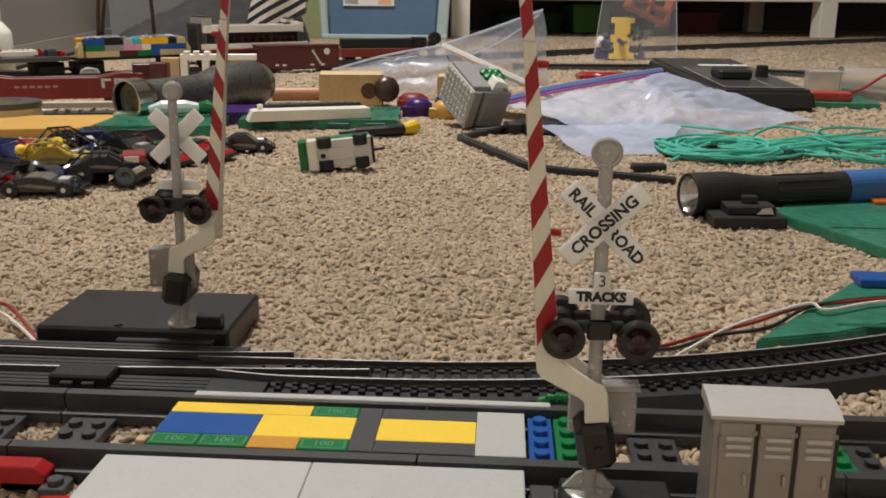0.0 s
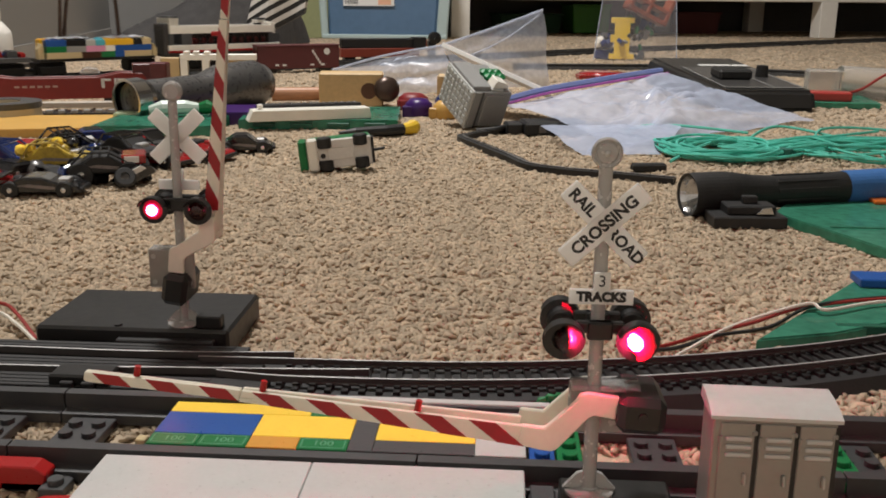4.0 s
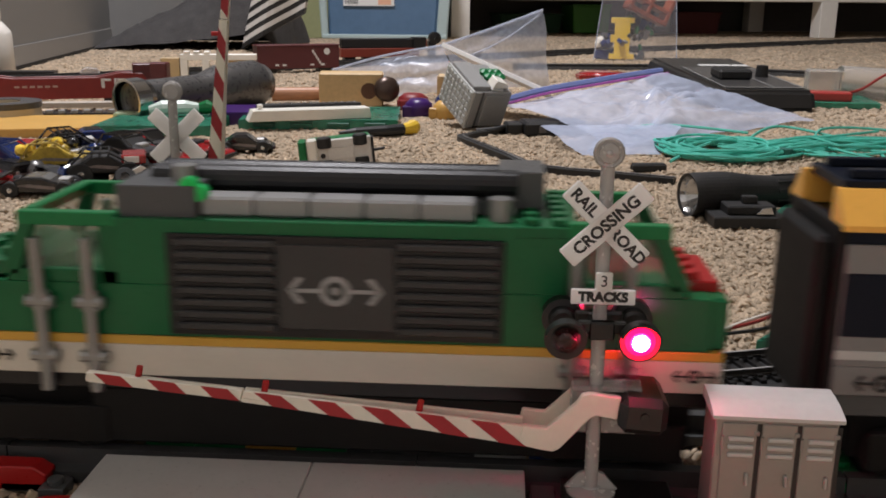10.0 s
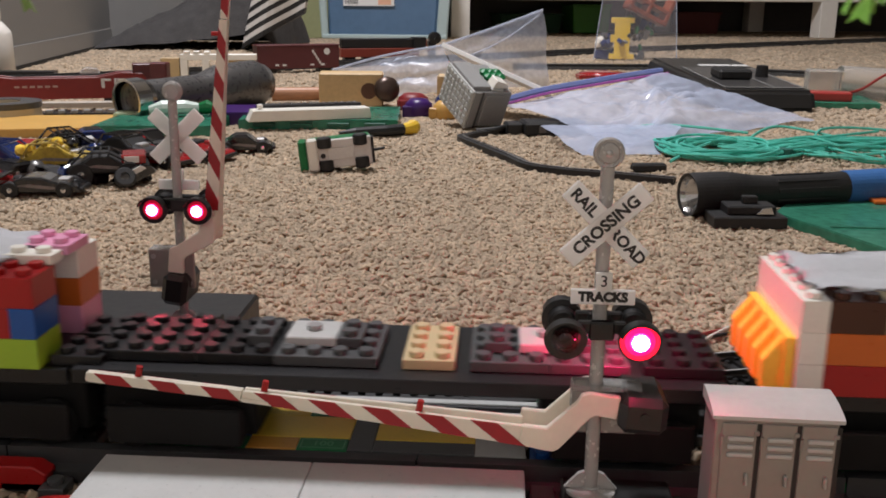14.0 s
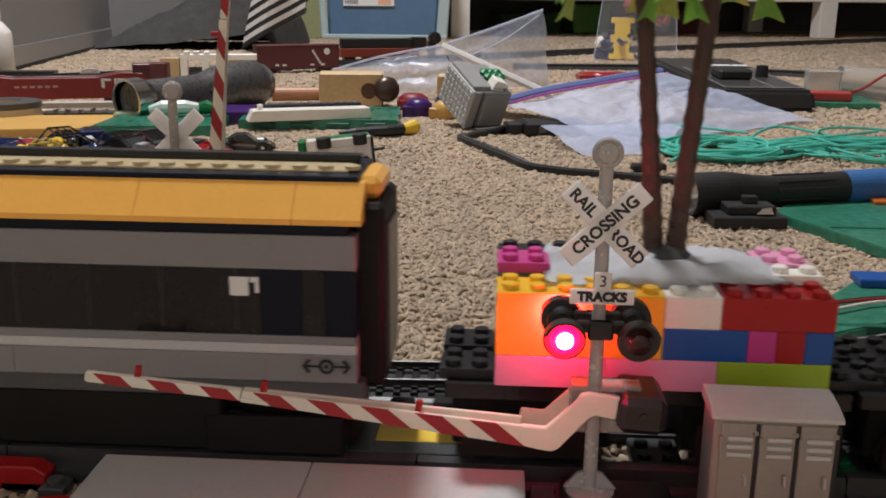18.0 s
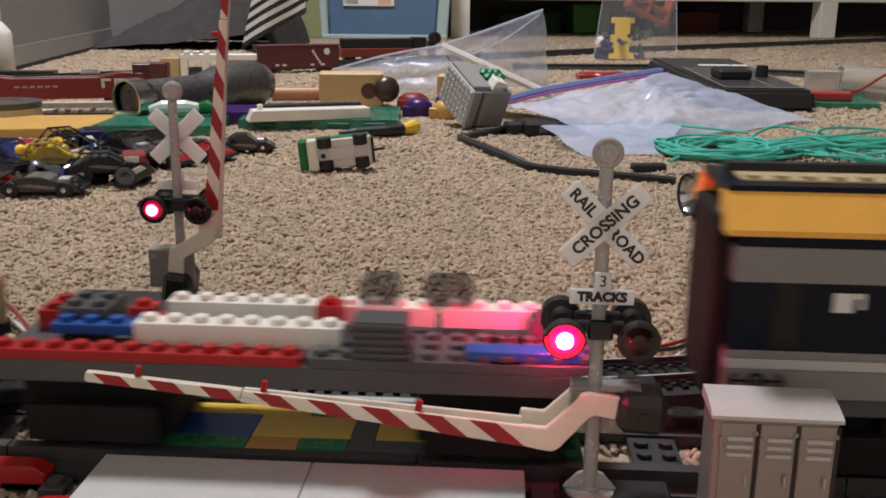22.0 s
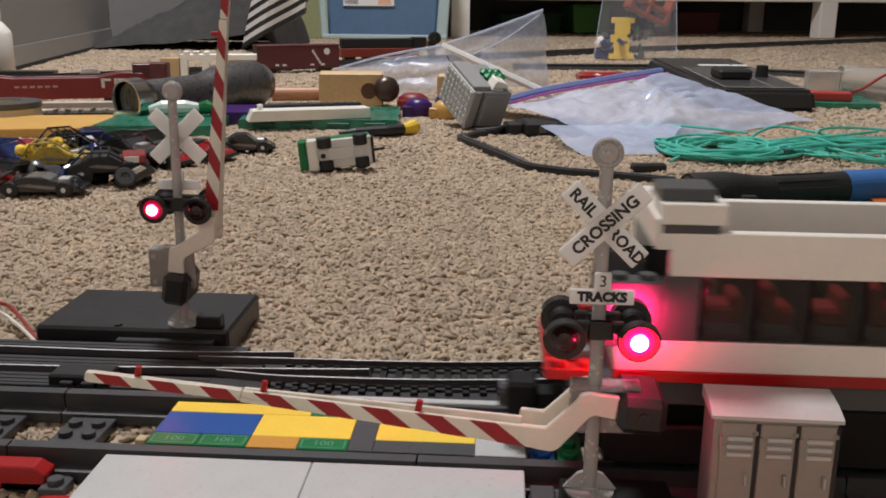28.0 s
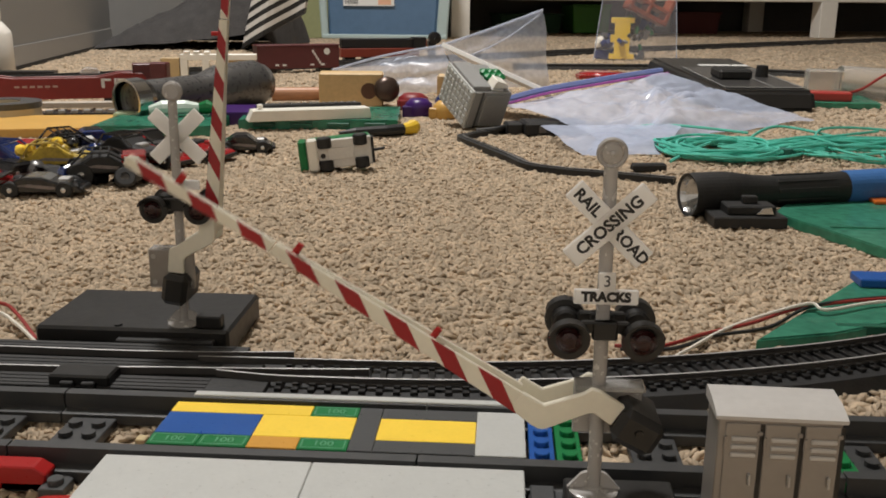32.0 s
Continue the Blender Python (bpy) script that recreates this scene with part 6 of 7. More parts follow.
# white roof piece on the green plate
ob = base("white_roof_piece", "long white toy roof piece with black underside", "toy part", pose(-0.103, 0.778, 0.011, 0, 0, 22))
part("roof", prism([(-68, 0), (68, 0), (66, 12), (-62, 12)], -16, 6, 0.8), WHITE, ob)
part("rack", box(-54, 62, 6, 22, 6, 15, 0.6), BLACK, ob)
part("knob", box(-56, -50, -8, 0, 13, 17, 0.5), WHITE, ob)
for k in range(16):
    part("rack_tooth", box(-52 + k * 7, -48.5 + k * 7, 9, 13, 15, 16.4, 0.2), GREY, ob)

# toy wagons on the far side
def far_wagon():
    ob = base("red_well_wagon", "long red model well wagon with pale lettering", "model wagon", pose(-0.455, 0.953, 0, 0, 0, 23))
    part("frame", prism([(-100, 9), (108, 9), (108, 22), (96, 40), (70, 42), (40, 36), (-60, 36), (-100, 42)], -14, -11, 0.5), WAGON_RED, ob)
    part("frame", prism([(-100, 9), (108, 9), (108, 22), (96, 40), (70, 42), (40, 36), (-60, 36), (-100, 42)], 11, 14, 0.5), WAGON_RED, ob)
    part("floor", box(-98, 104, -12, 12, 10, 14, 0.4), WAGON_RED, ob)
    part("end_block", box(84, 106, -13, 13, 22, 52, 1.0), MAROON, ob)
    for k, x in enumerate((-76, 62)):
        truck = part("truck", box(x - 16, x + 16, -12, 12, 3, 11, 0.8), BLACK, ob)
        for w in (-9, 9):
            part("wheel", lathe([(0.4, -1), (5.4, -1), (5.4, 1), (0.4, 1)], 14, m=at(x + w, -12.6, 5.4, 90)), BLACK, truck)
    for x0, x1 in ((44, 48), (45, 56), (60, 63), (64, 70), (71, 74)):
        part("pale_mark", box(x0, x1, -14.6, -14.1, 22 if x1 - x0 < 5 else 31, 34, 0.1), LOGO, ob)
    for k in range(6):
        part("pale_mark", box(-60 + k * 9, -54 + k * 9, -14.6, -14.1, 24, 26.5, 0.1), surface("faded_print", (0.45, 0.3, 0.25), 0.5), ob)
    part("load_bag", prism([(18, 40), (44, 40), (40, 46), (28, 48), (20, 44)], -6, 8, 1.0), CLEAR, ob)
    ob = base("grey_flat_wagon", "low grey model wagon bed on dark track", "model wagon", pose(-0.40, 0.90, 0, 0, 0, 16))
    part("bed", box(-60, 110, -8, 8, 4, 11, 0.5), surface("pale_wagon_bed", (0.48, 0.42, 0.36), 0.5), ob)
    ob = base("dark_track_strip", "strip of black model track on carpet", "model track", pose(-0.37, 0.862, 0, 0, 0, 15))
    part("bed", box(-110, 190, -12, 12, 0, 4, 0.5), BLACK, ob)
    for k in range(12):
        part("link", box(-104 + k * 14, -96 + k * 14, -16, -9, 4, 8, 0.6), GREY, ob)
    ob = base("maroon_boxcar", "maroon model boxcar with white lettering bars", "model wagon", pose(-0.275, 1.51, 0, 0, 0, 28))
    part("body", box(-72, 82, -17, 17, 8, 48, 0.8), MAROON, ob)
    part("roof", box(-73, 83, -18, 18, 48, 50.5, 0.8), MAROON, ob)
    for k in range(5):
        part("pale_mark", box(30 + k * 3.2, 33 + k * 3.2, -17.6, -17.1, 36 - k * 5.0, 41 - k * 5.0, 0.1), LOGO, ob)
    part("pale_mark", lathe([(0.2, 0), (6, 0), (6, 0.4), (0.2, 0.4)], 12, m=at(58, -17.1, 38, 90)), LOGO, ob)
    for x in (-40, -26, 26, 46):
        part("pale_mark", box(x, x + 7, -17.6, -17.1, 13, 16, 0.1), LOGO, ob)
    for x in (-50, 58):
        part("truck", box(x - 14, x + 14, -12, 12, 1, 9, 0.8), BLACK, ob)
    ob = base("black_red_engine", "black and red model engine lying far back", "model engine", pose(-0.13, 1.80, 0, 0, 0, 22))
    part("sill", box(-110, 60, -14, 14, 12, 30, 0.8), surface("engine_red", (0.20, 0.03, 0.015), 0.4), ob)
    part("hood", box(-108, 48, -12, 12, 30, 50, 2.0), BLACK, ob)
    part("cab", box(48, 76, -14, 14, 26, 52, 1.5), BLACK, ob)
    part("cab_front", box(70, 78, -13, 13, 34, 48, 1.0), surface("engine_red", (0.2, 0.03, 0.015)), ob)
    part("coupler", lathe([(3, -8), (13, -6), (13, 6), (3, 8)], 14, m=at(98, -2, 50, 90)), BLACK, ob)
    part("coupler_post", box(84, 100, -6, 6, 0, 44, 1.0), BLACK, ob)
    for x in (-90, -50, 20, 56):
        part("truck", box(x - 12, x + 12, -12, 12, 0, 12, 0.8), BLACK, ob)
    ob = base("white_castle_piece", "white notched toy wall piece on amber bricks", "toy part", pose(-0.382, 1.375, 0, 0, 0, 12))
    part("beam", box(-58, 70, -10, 10, 30, 40, 0.6), WHITE, ob)
    for x in (-58, -22, 6):
        part("leg", box(x, x + 12, -10, 10, 0, 30, 0.5), WHITE, ob)
    for x in (-52, -36, -18):
        part("notch", box(x, x + 10, -10, 10, 40, 45, 0.5), WHITE, ob)
    part("amber_end", box(22, 68, -8, 12, 0, 29.8, 0.8), surface("amber_brick", (0.50, 0.36, 0.18), 0.4), ob)
    part("amber_end", box(-90, -60, -8, 12, 0, 34, 0.8), surface("amber_brick", (0.5, 0.36, 0.18)), ob)
    ob = base("maroon_post", "short maroon toy post on carpet", "toy part", at(-418, 1200, 0))
    part("post", box(-14, 14, -10, 10, 0, 38, 2.0), MAROON, ob)
    ob = base("brown_tent_piece", "brown triangular toy roof piece", "toy part", at(-330, 1180, 0, 0, 0, 10))
    part("roof", prism([(-22, 0), (26, 0), (10, 34), (2, 34)], -12, 12, 0.8), surface("brown_grey_plastic", (0.13, 0.09, 0.07), 0.5), ob)


far_wagon()


# a heap of small metal cars
def toy_car(label, m, body, length=62, wide=28, tall=17, canopy=None, wheel=6.2, monster=False):
    ob = base("toy_car", label, "toy car", m, "toy cars")
    L, up = length / 2, (7 if monster else 0)
    prof = [(-L, 5), (-L + 2, 10), (-L * 0.62, 12.0), (-L * 0.35, tall), (L * 0.12, tall), (L * 0.42, 11.5), (L - 4, 9.5), (L, 6), (L - 1, 3.5), (-L + 1, 3.5)]
    part("body", prism([(x, z + up) for x, z in prof], -wide / 2, wide / 2, 1.4), body, ob)
    part("cabin_glass", prism([(-L * 0.50, 12.6 + up), (-L * 0.30, tall + 0.6 + up), (L * 0.10, tall + 0.6 + up), (L * 0.36, 12.0 + up)], -wide / 2 + 2, wide / 2 - 2, 0.5), canopy or GLASS_DARK, ob)
    for x in (-L * 0.62, L * 0.60):
        for y in (-1, 1):
            w = part("wheel", lathe([(0.4, -2.4), (wheel - 0.8, -2.4), (wheel, -1.6), (wheel, 1.6), (wheel - 0.8, 2.4), (0.4, 2.4)], 18, m=at(x, y * (wide / 2 - 1), wheel, 90)), RUBBER, ob)
            part("hub", lathe([(0.3, 0), (wheel * 0.36, 0), (wheel * 0.30, 0.7), (0.3, 0.9)], 10, m=at(x, y * (wide / 2 + 1.5), wheel, 90 * -y if y > 0 else 90)), CHROME, w)
    part("trim_flash", prism([(-L * 0.5, 9 + up), (L * 0.3, 6.5 + up), (L * 0.7, 7.5 + up), (-L * 0.2, 10.5 + up)], -wide / 2 - 0.3, -wide / 2 + 0.4), surface("dull_side_print", (0.20, 0.17, 0.16), 0.4, vary=0.3, scale=200), ob)
    part("bumper", box(L - 3.5, L + 1.2, -wide / 2 + 2, wide / 2 - 2, 4 + up, 7.5 + up, 0.8), BLACK_PLASTIC, ob)
    part("engine_block", box(L * 0.40, L * 0.68, -5, 5, 9 + up, 13.5 + up, 0.8), STEEL, ob)
    if monster:
        for y in (-wide / 2 + 1, wide / 2 - 1):
            part("roll_bar", tube([(-L * 0.85, y, 11 + up), (-L * 0.55, y, tall + 2.6 + up), (L * 0.10, y, tall + 2.6 + up), (L * 0.55, y, 12 + up)], 0.9, 6), canopy or STEEL, ob)
        for k in range(4):
            x = -L * 0.55 + k * L * 0.215
            part("roll_bar", rod((x, -wide / 2 + 1, tall + 2.6 + up), (x, wide / 2 - 1, tall + 2.6 + up), 0.8, sides=6), canopy or STEEL, ob)
    else:
        part("spoiler", box(-L, -L + 7, -wide / 2, wide / 2, 15, 16.2, 0.3), body, ob)
    return ob


STICKER = surface("white_sticker", (0.72, 0.70, 0.66), 0.4, vary=0.05)
CAR_BLACK = surface("glossy_black_paint", (0.012, 0.012, 0.013), 0.15, vary=0.1, coat=0.5)
CAR_BLUE = surface("dark_blue_paint", (0.012, 0.03, 0.13), 0.2, vary=0.1, coat=0.4)
CAR_RED = surface("dark_red_paint", (0.30, 0.012, 0.014), 0.2, vary=0.1, coat=0.4)
CAR_GOLD = surface("mustard_paint", (0.46, 0.32, 0.035), 0.4, vary=0.35, scale=160)
toy_car("black racing toy car with silver flash and white window", pose(-0.226, 0.405, 0, 0, 0, 8), CAR_BLACK, 62, 25, 15, surface("smoky_canopy", (0.14, 0.14, 0.135), 0.2))
truck = toy_car("yellow toy truck heaped with lumps on black wheels", pose(-0.240, 0.462, 0.003, 0, -4, 14), CAR_GOLD, 56, 26, 19, surface("mustard_cage", (0.40, 0.28, 0.05), 0.45), 8, True)
rng = random.Random(21)
for k in range(16):
    x, y, z = rng.uniform(-24, 14), rng.uniform(-11, 11), rng.uniform(17, 27)
    r = rng.uniform(2.2, 4.6)
    part("cargo_lump", lathe([(0.3, -r), (r, -r * 0.5), (r * 1.1, r * 0.3), (0.4, r)], 8, m=at(x, y, z, rng.uniform(0, 80), rng.uniform(0, 80), 0)), (CAR_GOLD, CAR_GOLD, BRIGHT, CAR_BLACK)[k % 4], truck)
truck = toy_car("black big wheeled toy truck with red tail", pose(-0.197, 0.452, 0.0, 0, 0, 20), RUBBER, 58, 30, 17, RUBBER, 9.5, True)
part("tail_box", box(12, 30, -14, 14, 17, 24, 1.0), CAR_RED, truck)
part("sticker", box(14, 25, -14.6, -13.8, 18, 23, 0.1), STICKER, truck)
toy_car("red toy sports car with dark windows", pose(-0.160, 0.565, 0, 0, 0, -12), CAR_RED, 64, 28, 17)
toy_car("dark blue toy car", pose(-0.290, 0.478, 0, 0, 0, -8), CAR_BLUE, 62, 28, 18, CAR_BLUE, 6.5, True)
toy_car("dark blue toy racing car", pose(-0.272, 0.612, 0, 0, 0, 30), CAR_BLUE, 66, 28, 20)
toy_car("black toy car with yellow trim", pose(-0.215, 0.590, 0, 0, 0, -30), CAR_BLACK, 60, 28, 22)
toy_car("red toy car half hidden behind others", pose(-0.272, 0.418, 0, 0, 0, 35), CAR_RED, 58, 28, 17)
toy_car("dark red toy car on black wheels", pose(-0.345, 0.470, 0, 0, 0, 15), CAR_RED, 60, 28, 18)
toy_car("black toy car with chrome wheels", pose(-0.130, 0.612, 0, 0, 0, 14), CAR_BLACK, 54, 26, 17)


toy_car("black toy truck with red tail", pose(-0.205, 0.520, 0.002, 0, 0, -20), RUBBER, 54, 28, 18, CAR_BLACK, 8, True)
toy_car("dark toy buggy on big wheels", pose(-0.262, 0.535, 0.002, 6, 0, 40), CAR_BLACK, 56, 28, 18, CAR_BLACK, 8, True)
toy_car("black toy racer beside the yellow truck", pose(-0.262, 0.440, 0.001, 0, 0, 60), CAR_BLACK, 60, 28, 18)
toy_car("red toy racer with black wheels", pose(-0.182, 0.535, 0.0, 0, 0, -28), CAR_RED, 60, 28, 20, CAR_BLACK, 7.5)


def heap_bits():
    """Loose small toy pieces between the cars."""
    rng = random.Random(12)
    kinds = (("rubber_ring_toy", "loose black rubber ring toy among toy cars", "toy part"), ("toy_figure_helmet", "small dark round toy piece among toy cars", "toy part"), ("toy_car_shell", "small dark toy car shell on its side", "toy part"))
    for k in range(40):
        x, y = rng.uniform(-0.31, -0.165), rng.uniform(0.43, 0.59)
        name, label, cat = kinds[k % 3]
        ob = base(name, label, cat, pose(x, y, 0.004, rng.uniform(-25, 25), rng.uniform(-25, 25), rng.uniform(0, 180)), "heap of small toys")
        mat = (RUBBER, CAR_BLACK, CAR_BLUE, CAR_RED, CAR_BLACK, GUNMETAL)[rng.randrange(6)]
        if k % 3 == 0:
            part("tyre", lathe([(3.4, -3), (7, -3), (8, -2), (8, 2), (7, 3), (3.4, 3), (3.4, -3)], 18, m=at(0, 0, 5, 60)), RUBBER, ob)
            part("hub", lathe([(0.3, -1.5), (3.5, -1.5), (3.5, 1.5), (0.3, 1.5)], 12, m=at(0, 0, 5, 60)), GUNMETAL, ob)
        elif k % 3 == 1:
            part("shell", lathe([(7, -4), (9, -2), (9, 3), (6, 8), (2, 10), (0.3, 10.2)], 16, m=at(0, 0, 6)), mat, ob, smooth=True)
            part("visor", box(-6, 6, -10, -6, 4, 8, 0.8), CAR_BLACK, ob)
        else:
            part("shell", prism([(-16, 0), (16, 0), (14, 6), (5, 12), (-7, 12), (-15, 7)], -8, 8, 1.2), mat, ob)
            part("window", prism([(-8, 7), (8, 7), (4, 11.2), (-6, 11.2)], -8.5, 8.5, 0.2), STICKER if k % 2 else GLASS_DARK, ob)


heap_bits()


def tipped_car():
    """A small car on its side, its pale underside to the room."""
    ob = base("tipped_toy_car", "green and white toy car lying on its side", "toy car", pose(-0.026, 0.524, 0.0032, 0, -6, 9))
    part("underside", box(-22, 29, -4, 0, 1, 25, 0.8), surface("dusty_white_plastic", (0.66, 0.64, 0.60), 0.5, vary=0.1), ob)
    part("shell", box(-24, 29, 0, 15, 0, 26, 2.5), GREEN, ob)
    part("green_end", box(-32, -25.5, -5, 12, 0, 26, 1.2), GREEN, ob)
    part("bumper", box(-24.5, -16, -8, 2, -0.3, 27, 1.4), WHITE, ob)
    part("plate_ridge", box(-8, 14, -5.0, -3.6, 8, 18, 0.5), surface("dusty_white_plastic", (0.66, 0.64, 0.6)), ob)
    part("chassis_hole", rod((-12, -4.4, 12), (-12, -3.6, 12), 2.2, sides=10), BLACK, ob)
    for x in (-10, 20):
        for z in (3.6, 23.0):
            part("wheel", lathe([(0.3, -4.5), (5.2, -4.5), (6, -3.5), (6, 3.5), (5.2, 4.5), (0.3, 4.5)], 18, m=at(x, -3.5, z)), RUBBER, ob)
    part("axle_pin", rod((29, -1, 12), (40, -1, 13), 1.3, sides=8), BLACK, ob)
    part("hitch", box(29, 31, -5, 6, 2, 24, 0.4), BLACK, ob)


tipped_car()

# screwdriver
ob = base("screwdriver", "black screwdriver with yellow handle end", "screwdriver")
part("handle", tube([(-56, 700, 7), (-40, 706, 7), (-10, 722, 7), (6, 735, 7)], [1.2, 5, 6, 6], 10), RUBBER, ob)
part("cap", tube([(4, 734, 7), (10, 739, 7), (16, 745, 8), (19, 748, 8)], [5.2, 6.5, 8.5, 7], 12), surface("yellow_handle", (0.72, 0.48, 0.03), 0.35), ob)

# flat black cable
ob = base("flat_black_cable", "flat black cable strip bent on carpet", "cable")
pts = smooth_line([(140, 790, 4), (108, 766, 4), (76, 728, 4), (71, 706, 3), (92, 655, 3), (120, 590, 3), (134, 555, 3), (160, 535, 3), (200, 520, 3), (250, 500, 3)], 8)
bm = bmesh.new()
sweep([(-0.0055, -0.0005), (0.0055, -0.0005), (0.0055, 0.0052), (-0.0055, 0.0052)], [(p.x * MM, p.y * MM) for p in pts], bm)
part("strip", bm, RUBBER, ob)
part("strip_groove", sweep([(-0.001, 0.0050), (0.0026, 0.0050), (0.0026, 0.0060), (-0.001, 0.0060)], [(p.x * MM, p.y * MM) for p in pts]), GUNMETAL, ob)
ob = base("cable_plug", "small dark plug beside the cable", "plug", at(238, 556, 0, 0, 0, 12))
part("plug", box(-16, 14, -5, 5, 0, 7, 1.5), RUBBER, ob)

# small black devices
ob = base("black_adapter", "black power adapter with vents on carpet", "adapter", at(165, 772, 0, 0, 0, 12))
part("case", box(-34, 34, -20, 18, 0, 15, 2.5), RUBBER, ob)
for k in range(4):
    part("vent", box(-20 + k * 12, -12 + k * 12, -20.8, -19.5, 4, 11, 0.4), GUNMETAL, ob)
part("lug", box(-52, -34, -8, 14, 0, 13, 2), RUBBER, ob)
part("cord", tube(smooth_line([(-50, 4, 8), (-66, -6, 6), (-84, -2, 4)]), 3, 8), RUBBER, ob)

# black flashlight with blue tape
a, b = Vector((238, 384, 15.2)), Vector((353, 421, 15.2))
d = (b - a).normalized()
ob = base("black_flashlight", "black flashlight bound with blue masking tape", "flashlight", Matrix.Translation(a * MM) @ d.to_track_quat("Z", "Y").to_matrix().to_4x4())
part("body", lathe([(12.8, 1), (14.8, 0), (15.1, 4), (15.1, 26), (14.3, 34), (12.0, 48), (11.2, 60), (11.2, 100), (11.9, 118), (11.9, 123), (10, 124)], 36), RUBBER, ob)
part("reflector", lathe([(12.8, 1.2), (11.2, 5), (4.4, 11), (2, 12), (0.3, 12)], 30), CHROME, ob, "bright faceted reflector")
for k in range(9):
    a0 = k * 2 * math.pi / 9
    part("grip_ridge", box(-1.6, 1.6, 10.8, 11.8, 64, 112, 0.4), RUBBER, ob, m=pose(0, 0, 0, 0, 0, math.degrees(a0)))
part("tape_wrap", lathe([(10.8, 121), (12.4, 122), (12.8, 150), (12.0, 176), (10, 178)], 30), TAPE_BLUE, ob)
part("tape_flap", prism([(-2, 128), (30, 150), (26, 172), (2, 168)], 10.5, 12.0, 0.3, m=pose(0, 0, 0, 0, 0, 205)), TAPE_BLUE, ob)
part("tape_tail", prism([(8, 136), (26, 158), (22, 170), (10, 160)], -2, -0.6, 0.2, m=pose(0, 0, 0, 0, 0, 250)), TAPE_BLUE, ob)
part("button", lathe([(0.3, 12), (4, 12), (4, 14.5), (0.3, 15)], 14, m=at(0, 0, 56, 90)), RUBBER, ob)
ob = base("track_bracket", "small black bracket plate under the flashlight", "bracket", at(273, 362, 0, 0, 0, 4))
part("plate", box(-24, 24, -12, 14, 0, 8, 0.8), RUBBER, ob)
part("step", box(-14, 18, -6, 12, 8, 14, 0.8), RUBBER, ob)
part("clip", prism([(4, 9), (16, 9), (14, 14), (8, 13)], -8.5, -6.5, 0.3), CHROME, ob)
part("post", box(-2, 8, 2, 8, 14, 19, 0.6), RUBBER, ob)


# coil of teal cord
def cord_coil():
    ob = base("teal_cord_coil", "tangled coil of teal cord on a bag", "cord")
    rng = random.Random(8)
    for k in range(26):
        right = k % 4 == 3
        cx, cy = (438 if right else 322) + rng.uniform(-14, 16), 650 + rng.uniform(-12, 14)
        rx, ry = rng.uniform(34, 60), rng.uniform(34, 58)
        turn = rng.uniform(-0.35, 0.35)
        ph = rng.uniform(0, 6.3)
        pts = []
        for i in range(29):
            w = i * 2 * math.pi / 28
            x, y = rx * math.cos(w), ry * math.sin(w)
            pts.append((cx + x * math.cos(turn) - y * math.sin(turn), cy + x * math.sin(turn) + y * math.cos(turn), 4 + k * 0.22 + 2.6 * math.sin(2 * w + ph)))
        part("loop", tube(pts, 1.35, 6), TEAL, ob)
    for k in range(16):
        x0, y0 = 345 + rng.uniform(-30, 10), 640 + rng.uniform(-16, 40)
        pts = smooth_line([(x0, y0, 5), (x0 + 50, y0 - 6 + rng.uniform(-14, 14), 6 + rng.uniform(0, 10)), (x0 + 90, y0 + rng.uniform(-16, 22), 7 + rng.uniform(0, 8)), (x0 + 160, y0 + rng.uniform(-20, 46), 5 + rng.uniform(0, 12))], 7)
        part("strand", tube(pts, 1.35, 6), TEAL, ob)
    for pts in ([(262, 596, 2), (290, 640, 6), (330, 690, 10), (370, 700, 8)], [(238, 752, 8), (262, 762, 12), (300, 750, 14), (360, 720, 12)], [(352, 700, 6), (400, 760, 14), (455, 720, 8)], [(410, 668, 6), (440, 742, 14), (500, 770, 12), (560, 740, 8)], [(258, 715, 4), (240, 740, 8), (268, 770, 10)]):
        part("strand", tube(smooth_line(pts, 9), 1.5, 6), TEAL, ob)
    part("knot", lathe([(0.5, 0), (8, 2), (7, 8), (0.5, 9)], 10, m=at(372, 628, 3)), surface("dark_teal_knot", (0.01, 0.12, 0.09), 0.6), ob)


cord_coil()


